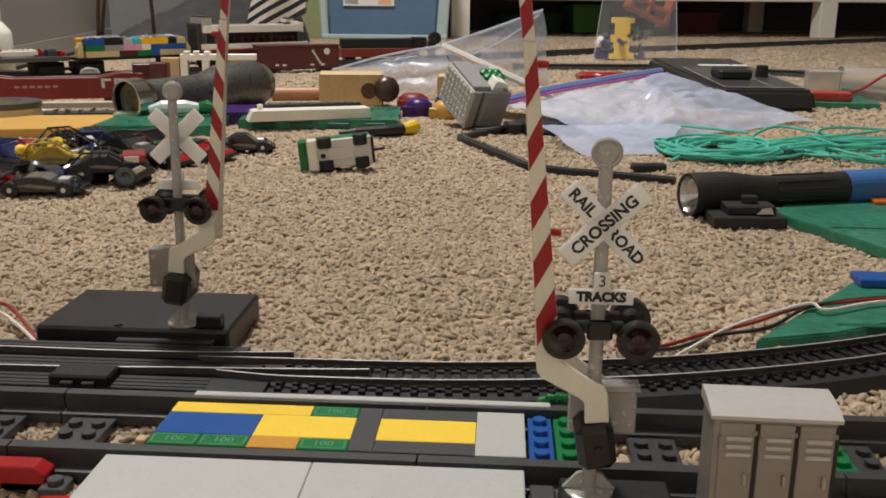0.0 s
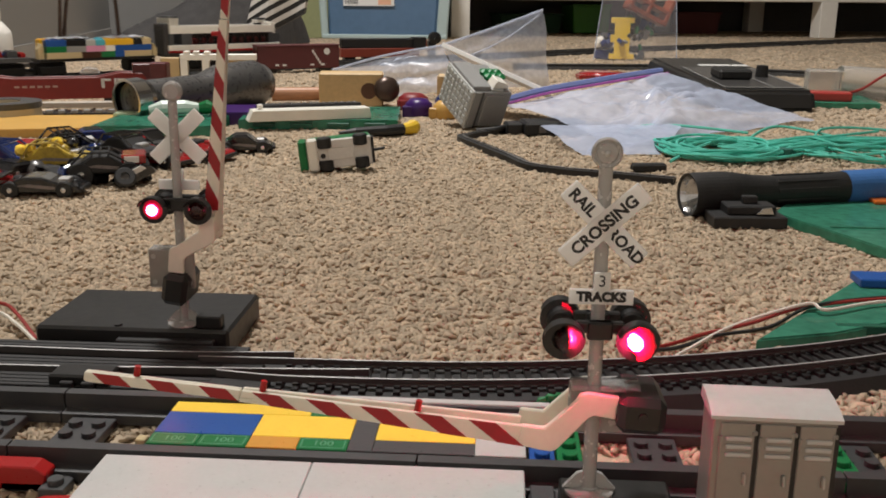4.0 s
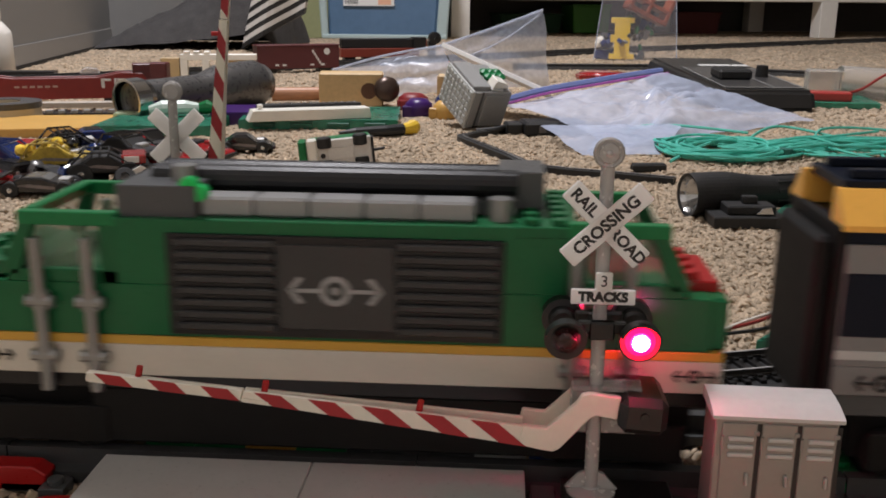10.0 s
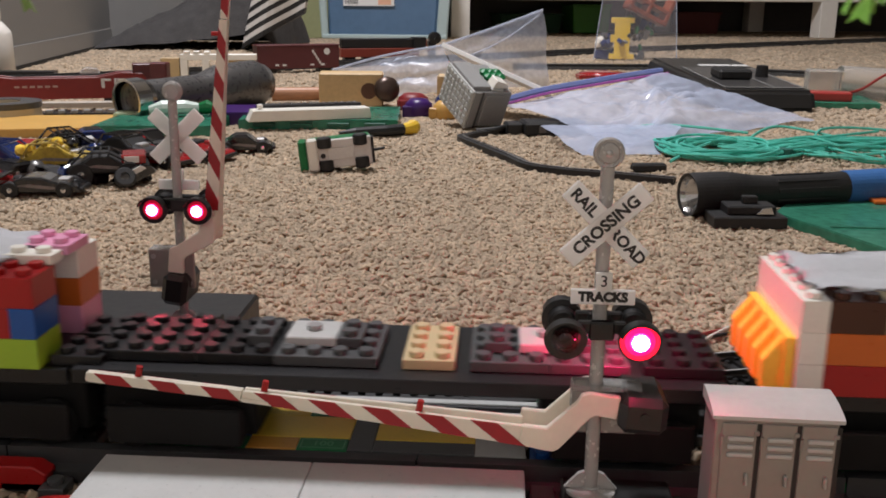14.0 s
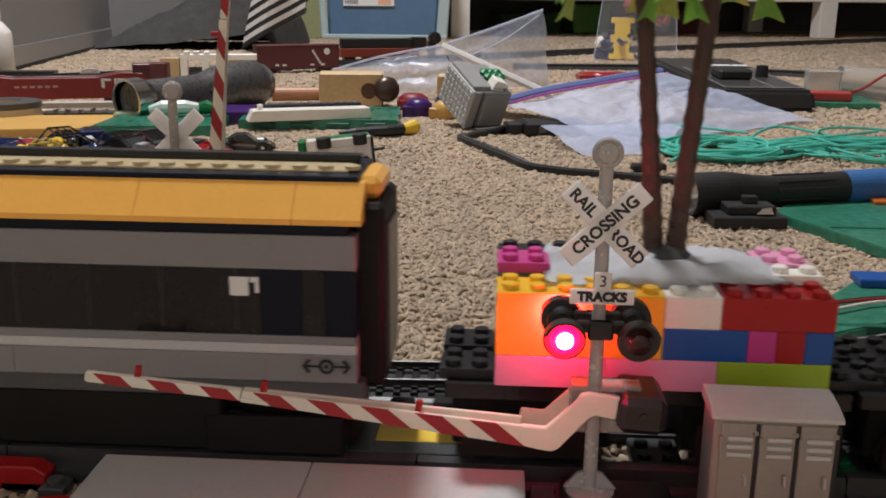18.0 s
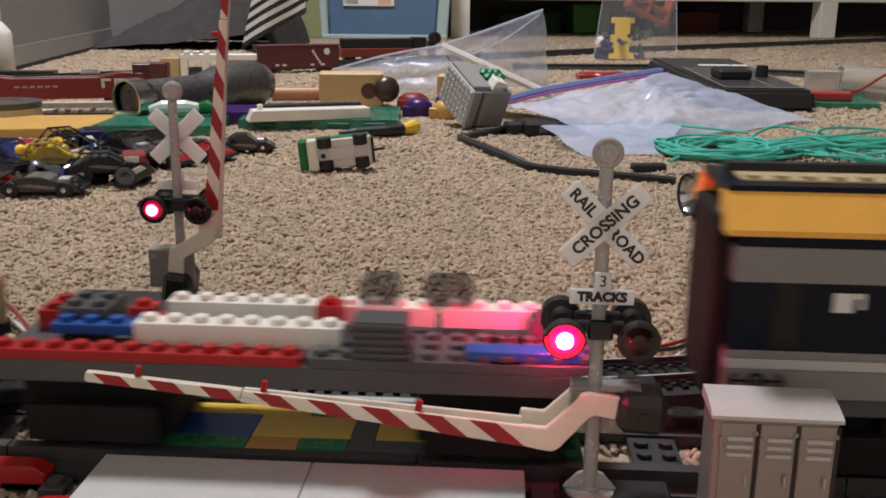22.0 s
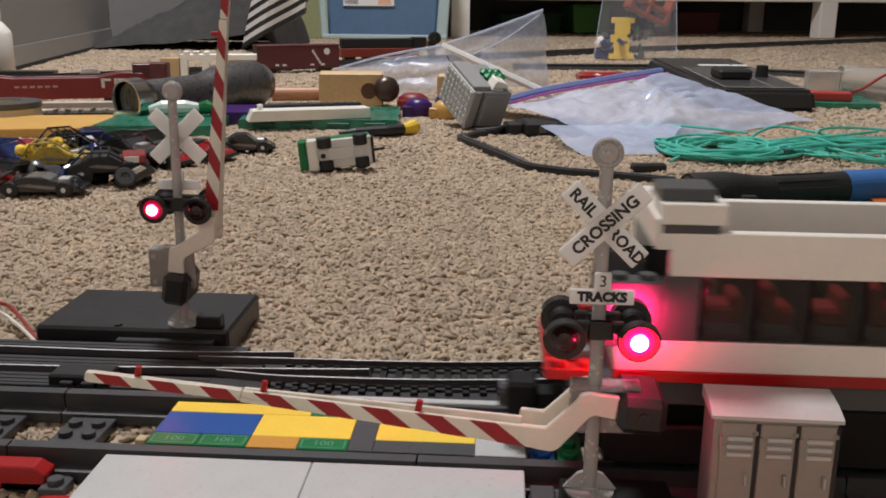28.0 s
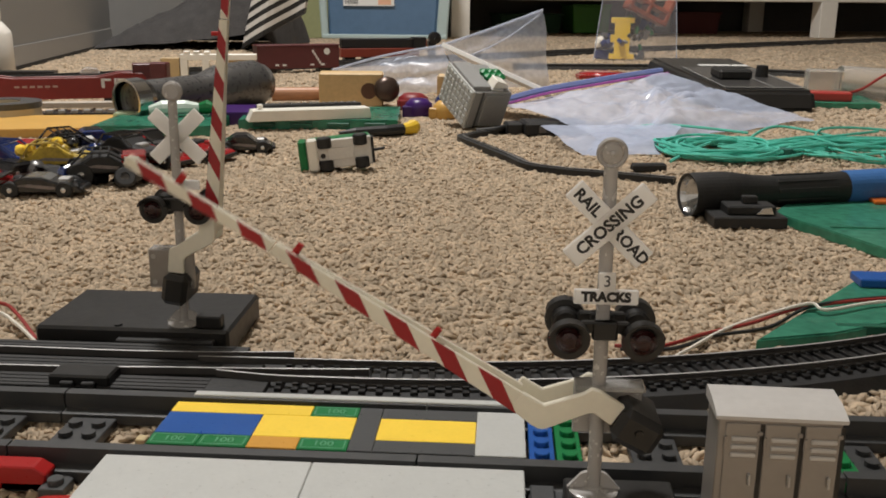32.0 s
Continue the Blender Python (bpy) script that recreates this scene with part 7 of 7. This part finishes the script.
# power controller
def controller():
    ob = base("train_controller", "black train power controller with a big knob", "controller", Matrix.Translation((0.444, 1.215, 0)) @ Matrix.Rotation(math.radians(4), 4, "Z"))
    own = bmesh.new()
    low = [own.verts.new((x * MM, y * MM, 0)) for x, y in ((-62, -205), (62, -205), (78, 215), (-78, 215))]
    top = [own.verts.new((x * MM, y * MM, z * MM)) for x, y, z in ((-60, -198, 27), (60, -198, 27), (70, 205, 42), (-70, 205, 42))]
    own.faces.new(list(reversed(low))), own.faces.new(top)
    for i in range(4):
        own.faces.new((low[i], low[(i + 1) % 4], top[(i + 1) % 4], top[i]))
    bmesh.ops.recalc_face_normals(own, faces=own.faces[:])
    bmesh.ops.bevel(own, geom=own.edges[:], offset=0.005, segments=3, affect="EDGES")
    part("case", own, BLACK_PLASTIC, ob)
    slope = math.degrees(math.atan2(15, 403))
    face = part("face_plate", box(-52, 52, -178, 60, -0.4, 1.0, 0.4), surface("grey_face_plate", (0.045, 0.044, 0.043), 0.35, vary=0.1), ob, m=at(0, 0, 34.4, slope))
    for x in (-52, 14, 52):
        part("line", box(x - 0.9, x + 0.9, -178, 50, 1.0, 1.5, 0.1), GREY, face)
    part("line", box(-52, 52, -180, -177, 1.0, 1.5, 0.1), GREY, face)
    part("knob", box(-38, 8, -100, -50, 1.0, 15, 3.0), RUBBER, face)
    part("small_knob", lathe([(0.3, 0), (9, 0), (8, 16), (0.3, 17)], 16, m=at(34, -60, 1)), RUBBER, face)
    for x0, x1 in ((-22, 28), (32, 54)):
        part("pale_label", box(x0, x1, 62, 80, 1.4, 3.0, 0.2), LOGO, face)


controller()
ob = base("green_scrap_plate", "small green plate with red clip by the controller", "toy part", at(560, 1095, 0, 0, 0, -6))
part("plate", prism([(-60, 0), (60, 0), (62, 8), (-60, 8)], -30, 90, 0.8), GREEN_SHEET, ob)
part("red_clip", box(-30, 26, -20, 10, 8, 20, 1.5), surface("coral_clip", (0.40, 0.035, 0.03), 0.4), ob)
part("clear_block", box(-24, 22, 30, 60, 8, 46, 2.0), CLEAR, ob)
ob = base("clear_cup", "clear plastic cup lying on its side", "cup", at(640, 1185, 24, 8, 96, 10))
part("cup", lathe([(20, -40), (21, -40), (25, 50), (24, 50), (23, 44), (0.4, 44)], 26), CLEAR, ob)
ob = base("red_wire", "thin red wire over the cup", "wire")
part("wire", tube(smooth_line([(560, 1120, 12), (610, 1130, 18), (650, 1140, 40), (700, 1165, 52), (760, 1175, 50)]), 2.0, 7), surface("red_insulation", (0.28, 0.022, 0.018), 0.4), ob)

# wires beside the tracks
WIRES = (("red_wire", "red insulated wire from the near signal", [(160, 116, 4), (179, 118, 3.5), (203, 138, 3), (226, 151, 4), (252, 166, 7), (297, 184, 7), (340, 190, 6)], surface("red_insulation", (0.28, 0.022, 0.018))),
         ("black_wire", "black insulated wire beside the red one", [(162, 112, 4), (184, 116, 3.5), (206, 135, 3), (232, 146, 4), (258, 168, 7.5), (300, 187, 7), (340, 194, 6)], RUBBER),
         ("white_wire", "white insulated wire on green plate", [(184, 108, 3), (191, 117, 3), (217, 147, 4), (254, 166, 9), (262, 161, 8), (295, 178, 7.5), (340, 184, 6)], surface("white_insulation", (0.72, 0.68, 0.60), 0.4)),
         ("red_wire", "red wire looping behind the far signal", [(-150, 150, 4), (-118, 136, 8), (-104, 124, 7), (-86, 104, 3)], surface("red_insulation", (0.28, 0.022, 0.018))),
         ("white_wire", "white wire looping behind the far signal", [(-150, 140, 3), (-118, 130, 6), (-102, 118, 5), (-84, 100, 3)], surface("white_insulation", (0.72, 0.68, 0.6))))
for name, label, pts, mat in WIRES:
    ob = base(name, label, "wire")
    part("strand", tube(smooth_line(pts, 9), 0.85, 7), mat, ob)

# little things round the wood block
for name, label, cat, x, y, mat, w, h, rz in (("purple_toy_piece", "round purple toy piece", "toy part", 8, 905, PURPLE, 34, 22, 10), ("amber_toy_piece", "amber yellow toy piece", "toy part", 42, 885, AMBER_SHEET, 30, 22, -8), ("red_toy_piece", "red toy helmet piece", "toy part", -6, 985, surface("dull_red_plastic", (0.20, 0.012, 0.014), 0.45, vary=0.2), 40, 20, 25),
                                              ("blue_toy_piece", "small dark blue toy piece", "toy part", 40, 930, CAR_BLUE, 28, 26, 30), ("red_toy_piece", "flat red toy rail piece far back", "toy part", 290, 1500, CAR_RED, 90, 12, 12)):
    ob = base(name, label, cat, at(x, y, 0, 0, 0, rz))
    part("body", lathe([(w * 0.42, 0), (w * 0.5, h * 0.2), (w * 0.48, h * 0.7), (w * 0.3, h * 0.95), (w * 0.05, h)], 20), mat, ob, smooth=True)
    part("tab", box(-w * 0.6, w * 0.2, -w * 0.4, -w * 0.1, 0, h * 0.6, 1.0), mat, ob)
ob = base("toy_animal", "small white and green toy figure on its side", "toy part", at(-244, 775, 11, 0, 0, 14))
part("body", tube([(-34, 0, 8), (-20, 0, 10), (4, 2, 10), (20, 4, 9)], [4, 8, 8, 5], 10), surface("mint_white", (0.62, 0.72, 0.66), 0.4), ob)
part("tail", tube([(18, 4, 9), (28, 4, 10), (36, 0, 9)], [5, 8, 4], 10), GREEN, ob)
ob = base("tape_roll", "roll of cream tape lying flat", "tape roll", at(-455, 792, 0))
part("core", lathe([(19, 0), (40, 0), (40, 22), (19, 22), (19, 0.2)], 30), surface("cream_tape", (0.52, 0.46, 0.34), 0.5, vary=0.06), ob)
part("rim", lathe([(40.2, 16), (41, 16), (41, 22.6), (19, 22.6), (19, 22.2)], 30), DARK, ob)
ob = base("white_bottle", "white plastic bottle standing by the wall", "bottle", at(-775, 1390, 0))
part("bottle", lathe([(26, 0), (28, 3), (28, 66), (26, 74), (16, 86), (12, 90), (12, 96)], 28), PAINT_WHITE, ob, smooth=True)
part("cap", lathe([(13, 94), (13, 112), (8, 118), (0.5, 119)], 20), PAINT_WHITE, ob)
ob = base("black_track_strip", "dark strip of track at the wall foot", "model track", pose(-0.70, 1.36, 0, 0, 0, 10))
part("strip", box(-160, 40, -14, 14, 0, 8, 0.6), BLACK, ob)


# ---------------------------------------------------------------- far furniture
def blanket():
    """Heaped knitted blanket."""
    bm = bmesh.new()
    n, k = 40, 30
    rows = []
    for i in range(n + 1):
        row = []
        for j in range(k + 1):
            u, v = i / n, j / k
            x = -0.925 + 0.475 * u
            rise = 0.62 * (x + 0.925) + 0.03 * math.sin(9 * u + 4 * v) * u
            ridge = math.sin(math.pi * min(1.0, v + 0.02)) ** 0.7 * min(1.0, (1 - u) * 9) ** 0.6
            z = ridge * rise + 0.035 * noise.noise(Vector((u * 6, v * 5, 2.0))) * min(1, 4 * u) * ridge + 0.010 * noise.noise(Vector((u * 22, v * 18, 5))) * ridge
            row.append(bm.verts.new((x + 0.02 * noise.noise(Vector((v * 4, u, 1))), 2.08 + v * 0.42 + u * 0.05 + 0.03 * noise.noise(Vector((u * 5, v, 8))), max(z, 0.002))))
        rows.append(row)
    for i in range(n):
        for j in range(k):
            bm.faces.new((rows[i][j], rows[i + 1][j], rows[i + 1][j + 1], rows[i][j + 1]))
    ob = base("knit_blanket", "heaped charcoal knit blanket by the wall", "blanket")
    part("cloth", bm, KNIT, ob, smooth=True)
    ob = base("striped_cloth", "black and white striped cloth on the blanket", "cloth")
    for s in range(12):
        dark = s % 2 == 0
        z0, z1 = 0.006 + s * 0.014, 0.006 + (s + 1) * 0.014
        own = bmesh.new()
        rows = []
        for i in range(9):
            u = i / 8
            x = -0.528 + u * 0.15
            lift = 0.085 * u
            y = 2.08 - 0.02 * math.sin(u * 5)
            rows.append([own.verts.new((x + z * 0.25, y + d, z + lift)) for z, d in ((z0, 0), (z1, 0), (z1, 0.03), (z0, 0.03))])
        for a, b in zip(rows, rows[1:]):
            for q in range(4):
                own.faces.new((a[q], a[(q + 1) % 4], b[(q + 1) % 4], b[q]))
        own.faces.new(rows[0]), own.faces.new(list(reversed(rows[-1])))
        bmesh.ops.recalc_face_normals(own, faces=own.faces[:])
        part("stripe_band", own, RUBBER if dark else surface("white_cloth", (0.55, 0.53, 0.50), 0.9), ob)


blanket()


def storage_box():
    BLUE_BIN = surface("blue_bin_plastic", (0.085, 0.16, 0.27), 0.4, vary=0.12, scale=6)
    ob = base("storage_bin", "pale clear storage bin holding blue plastic", "storage bin", at(-252, 2800, 0, 0, 0, 3))
    part("bin", prism([(-184, 0), (150, 0), (166, 250), (-196, 250)], -10, 230, 8), BLUE_BIN, ob)
    part("clear_end", prism([(-208, 0), (-186, 0), (-198, 250), (-222, 250)], -14, 234, 4), surface("pale_bin_plastic", (0.40, 0.50, 0.50), 0.3, vary=0.05), ob)
    part("clear_end", prism([(150, 0), (184, 0), (202, 250), (166, 250)], -14, 234, 4), surface("pale_bin_plastic", (0.4, 0.5, 0.5)), ob)
    part("foot_rim", box(-206, 184, -18, 236, 0, 14, 3), surface("pale_bin_plastic", (0.4, 0.5, 0.5)), ob)
    label = part("paper_label", box(-138, 20, -18, -13, 100, 190, 0.3), LOGO, ob)
    for k in range(9):
        part("bar_mark", box(-132 + k * 4.6, -129.6 + k * 4.6, -18.8, -17.9, 106, 150, 0), LETTER, label)
    part("orange_mark", box(-30, 10, -18.8, -17.9, 104, 140, 0), surface("peach_print", (0.72, 0.42, 0.28), 0.5), label)
    ob = base("olive_board", "olive green board standing by the bin", "board", at(-478, 2780, 0, 0, 0, 6))
    part("board", box(-46, 40, 0, 20, 0, 420, 2), surface("olive_paint", (0.24, 0.26, 0.13), 0.6, vary=0.1), ob)


storage_box()


def low_shelf():
    ob = base("white_low_cabinet", "white low furniture on legs with dark space below", "cabinet", Matrix.Translation((-0.035, 2.95, 0)) @ Matrix.Rotation(math.radians(13.5), 4, "Z"))
    for x in (0, 1310):
        part("leg", box(x - 28, x + 34, 0, 62, 0, 125, 2), PAINT_WHITE, ob)
        part("leg", box(x - 28, x + 34, 520, 580, 0, 125, 2), PAINT_WHITE, ob)
    part("leg", box(2300, 2362, 0, 62, 0, 125, 2), PAINT_WHITE, ob)
    part("carcass", box(-30, 2362, 0, 585, 122, 700, 3), PAINT_WHITE, ob)
    # dark board closes the back below the carcass
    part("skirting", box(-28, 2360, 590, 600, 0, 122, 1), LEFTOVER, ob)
    for x, w, h, mat, name in ((560, 74, 105, surface("green_bin_plastic", (0.06, 0.24, 0.03), 0.4, vary=0.1), "green"), (980, 90, 80, surface("dark_red_plastic", (0.10, 0.012, 0.012), 0.5), "dark red"), (330, 120, 70, surface("deep_green_cloth", (0.012, 0.05, 0.02), 0.8), "dark green"), (840, 36, 110, surface("grey_board_paint", (0.22, 0.20, 0.18), 0.7), "grey")):
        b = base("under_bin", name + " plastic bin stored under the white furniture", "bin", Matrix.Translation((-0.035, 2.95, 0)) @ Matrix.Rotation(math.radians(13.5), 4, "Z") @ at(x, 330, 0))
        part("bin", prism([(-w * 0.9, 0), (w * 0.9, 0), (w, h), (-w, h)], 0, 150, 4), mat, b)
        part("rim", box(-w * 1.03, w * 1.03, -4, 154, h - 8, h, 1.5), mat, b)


low_shelf()


def toy_bag():
    ob, _ = film_sheet("toy_bag", "clear bag full of toys standing on carpet", "plastic bag", [(312, 1935, 2), (498, 1950, 2), (486, 1950, 165), (330, 1940, 165)], 14, 12, 0, 31, surface("thin_bag_film", (0.7, 0.7, 0.76), 0.2, alpha=0.16), 8)
    part("top_seal", tube(smooth_line([(330, 1938, 164), (405, 1945, 166), (486, 1950, 164)]), 1.6, 6), ZIP_BLUE, ob)
    part("side_seam", tube(smooth_line([(312, 1935, 3), (320, 1937, 80), (330, 1940, 164)]), 1.2, 6), BAG, ob)
    part("side_seam", tube(smooth_line([(498, 1950, 3), (493, 1950, 80), (486, 1950, 164)]), 1.2, 6), BAG, ob)
    rng = random.Random(4)
    items = (("yellow_frame_toy", "yellow toy ladder frame inside the bag", 377, 1975, BRIGHT), ("orange_chair_toy", "orange brown toy chair inside the bag", 425, 1985, surface("rust_plastic", (0.30, 0.07, 0.03), 0.4, vary=0.1)), ("blue_toy", "blue toy pieces inside the bag", 345, 1985, CAR_BLUE))
    b = base(items[0][0], items[0][1], "toy part", at(377, 1972, 0))
    part("bar", box(-17, 17, -4, 4, 12, 92, 1), BRIGHT, b)
    part("cross_bar", box(-26, 26, -4.5, 4.5, 82, 94, 1), BRIGHT, b)
    part("cross_bar", box(-28, 28, -4.5, 4.5, 2, 14, 1), BRIGHT, b)
    part("side_lug", box(-26, -16, -4, 4, 40, 56, 1), BRIGHT, b)
    b = base(items[1][0], items[1][1], "toy part", at(425, 1985, 95, 0, 24, 20))
    for x0, x1, z0, z1 in ((-52, 52, 0, 10), (-52, -42, 0, 60), (42, 52, 0, 60), (-52, 52, 26, 34), (-8, 2, 0, 60)):
        part("slat", box(x0, x1, -16, 18, z0, z1, 1.5), items[1][4], b)
    mixed = (surface("dark_mixed_toys", (0.05, 0.055, 0.05), 0.5, vary=0.5, scale=40), DARK, GREEN, CAR_BLUE, GREY, BLACK)
    for k in range(26):
        x, y, z, r = rng.uniform(-34, 40), rng.uniform(-6, 22), rng.uniform(-88, 0), rng.uniform(7, 14)
        part("small_toy", box(-r, r, -r * 0.6, r * 0.6, -r * 0.4, r * 0.4, 2.0, m=at(x, y, z, rng.uniform(0, 90), rng.uniform(0, 90), rng.uniform(0, 90))), mixed[k % 6], b)
    b = base(items[2][0], items[2][1], "toy part", at(340, 1985, 0))
    for k in range(7):
        x, z = rng.uniform(-16, 14), rng.uniform(12, 58)
        part("piece", lathe([(0.5, -9), (9, -6), (10, 4), (0.5, 10)], 10, m=at(x, rng.uniform(-8, 8), z, rng.uniform(0, 90), rng.uniform(0, 90))), (CAR_BLUE, WHITE, CAR_BLUE, DARK)[k % 4], b)
    part("pile", box(-22, 22, -6, 14, 0, 22, 4), CAR_BLUE, b)


toy_bag()

# far strips of dark track
for label, p, q, w in (("dark strip of toy track across the carpet", (0.13, 1.66), (0.46, 1.70), 12), ("dark strip of toy track beside the controller", (0.50, 1.64), (0.80, 1.545), 14), ("dark strip of toy track by the cup", (0.83, 1.56), (1.05, 1.56), 14)):
    d = Vector((q[0] - p[0], q[1] - p[1], 0))
    ob = base("black_track_strip", label, "model track", Matrix.Translation((p[0], p[1], 0)) @ Matrix.Rotation(math.atan2(d.y, d.x), 4, "Z"))
    part("bed", box(0, d.length * 1000, -w, w, 0, 11, 0.6), BLACK, ob)
    part("edge", box(0, d.length * 1000, -w - 3, -w, 0, 6, 0.4), DARK, ob)


# ---------------------------------------------------------------- what moves
NOSE = [(0, -0.401), (1, -0.401), (2, -0.401), (3, -0.401), (3.5, -0.388), (4, -0.338), (4.5, -0.260), (5, -0.175), (5.5, -0.100), (6, -0.037), (6.5, 0.0235), (7, 0.0778), (7.5, 0.140), (8, 0.212), (8.5, 0.285), (9, 0.348),
        (9.5, 0.411), (10, 0.467), (10.5, 0.527), (11, 0.589), (11.5, 0.650), (12, 0.710), (12.5, 0.773), (13, 0.834), (13.5, 0.885), (14, 0.930), (14.5, 0.948), (15, 0.963), (15.5, 0.992), (16, 1.029), (16.5, 1.067), (17, 1.102),
        (18, 1.163), (19, 1.197), (20, 1.245), (21, 1.337), (22, 1.452), (23, 1.575), (24, 1.6797), (25, 1.796), (25.5, 1.844), (26.5, 1.945), (27.5, 2.045), (28, 2.098), (28.5, 2.131), (29, 2.160), (30, 2.21), (32, 2.30)]


def eased(t, rows):
    """A smooth value between rows."""
    ts, vs = [r[0] for r in rows], [r[1] for r in rows]
    i = min(max(int(np.searchsorted(ts, t, "right")) - 1, 0), len(ts) - 2)

    def slope(k):
        a, b = max(k - 1, 0), min(k + 1, len(ts) - 1)
        return (vs[b] - vs[a]) / (ts[b] - ts[a])

    h = ts[i + 1] - ts[i]
    u = (t - ts[i]) / h
    return (2 * u ** 3 - 3 * u * u + 1) * vs[i] + (u ** 3 - 2 * u * u + u) * h * slope(i) + (3 * u * u - 2 * u ** 3) * vs[i + 1] + (u ** 3 - u * u) * h * slope(i + 1)


def lamp_rows(events, key, face):
    """Turns of a bulb: its lit side faces out while its letter is on."""
    lit_out = 0 if face < 0 else 180
    state = "-"
    rows = [(0.0, lit_out + 180)]
    angle = lit_out + 180
    for t, new_state in events:
        was, now = key in state, key in new_state
        if was != now:
            for k, d in enumerate((-0.0667, -0.0333, 0.0, 0.0333)):
                rows.append((t + d, angle + 60 * k))
            angle += 180
        state = new_state
    rows.append((32.0, angle))
    return rows


NEAR_LAMPS = [(0.3, "R"), (0.9, "LR"), (1.2, "L"), (2.25, "R"), (3.25, "L"), (4.0, "R"), (4.7, "L"), (5.3, "R"), (5.75, "L"), (6.75, "R"), (8.25, "L"), (9.25, "R"), (10.25, "L"), (11.75, "R"), (12.75, "L"), (13.75, "R"), (14.8, "L"),
              (15.6, "R"), (17.25, "L"), (18.25, "R"), (19.75, "L"), (20.75, "R"), (21.75, "L"), (23.25, "R"), (24.25, "L"), (25.7, "R"), (26.5, "L"), (27.75, "R"), (28.75, "L"), (29.75, "-")]
FAR_LAMPS = [(0.3, "L"), (1.25, "R"), (2.3, "L"), (5.75, "R"), (6.75, "R"), (7.4, "L"), (8.2, "R"), (9.0, "L"), (9.8, "R"), (10.75, "L"), (12.3, "R"), (13.85, "LR"), (14.2, "R"), (17.2, "L"), (18.3, "R"), (19.6, "L"),
             (20.6, "R"), (21.25, "L"), (22.3, "LR"), (22.75, "R"), (23.3, "LR"), (23.75, "L"), (24.8, "R"), (25.8, "L"), (27.0, "R"), (27.75, "L"), (28.75, "R"), (29.75, "L"), (30.25, "-")]
GATE = [(0, 0), (0.3, 0.3), (0.5, 2), (1, 19.5), (1.5, 34.5), (2, 50), (2.5, 60.5), (3, 70.5), (3.5, 77), (4.2, 78), (5, 78), (10, 78), (15, 78), (20, 78), (25, 78), (30.3, 78), (30.6, 77.6), (31, 73.5), (31.5, 64), (32, 52.3)]


SWAY = [(0, 0), (7.5, 0), (9, 0.5), (13, 0.5), (17, 0.2), (29.8, 0.2), (30.5, 1.3), (32, 1.3)]


def sag(ob, t):
    """The last coach rides a little lower until it reaches the crossing."""
    return float(np.interp(t, [25.2, 27.4], [-1.5, 0.0])) * MM if ob.name == "passenger_coach" else 0.0


def motions():
    for ob in (front_signal, foot_ob, cabinet_ob):
        rest = ob.matrix_basis.copy()
        walk(ob, [(t, Matrix.Translation((dx * MM, 0, 0)) @ rest) for t, dx in SWAY])
    for ob, mid, half, slack in CARS:
        rows = []
        for k in range(65):
            t = k * 0.5
            s = eased(t, NOSE) + mid + float(np.interp(t, [r[0] for r in slack], [r[1] for r in slack])) * MM
            p, q = on_loop(s - half), on_loop(s + half)
            rows.append((t, pose((p[0] + q[0]) / 2, (p[1] + q[1]) / 2, RAIL_TOP + sag(ob, t), 0, 0, math.degrees(math.atan2(q[1] - p[1], q[0] - p[0])))))
        walk(ob, rows)
    for arm, pivot, swing in ARMS:
        if swing:
            walk(arm, [(t, at(*pivot, 0, -a, 0)) for t, a in GATE])
    for bulb, name, face, w, place in LAMPS:
        near = bulb.parent is front_signal
        key = ("L" if w < 0 else "R") if near else ("L" if w > 0 else "R")
        rows = lamp_rows(NEAR_LAMPS if near else FAR_LAMPS, key, face)
        walk(bulb, [(t, Matrix.Translation(place) @ pose(0, 0, 0, 0, 0, a)) for t, a in rows])


motions()
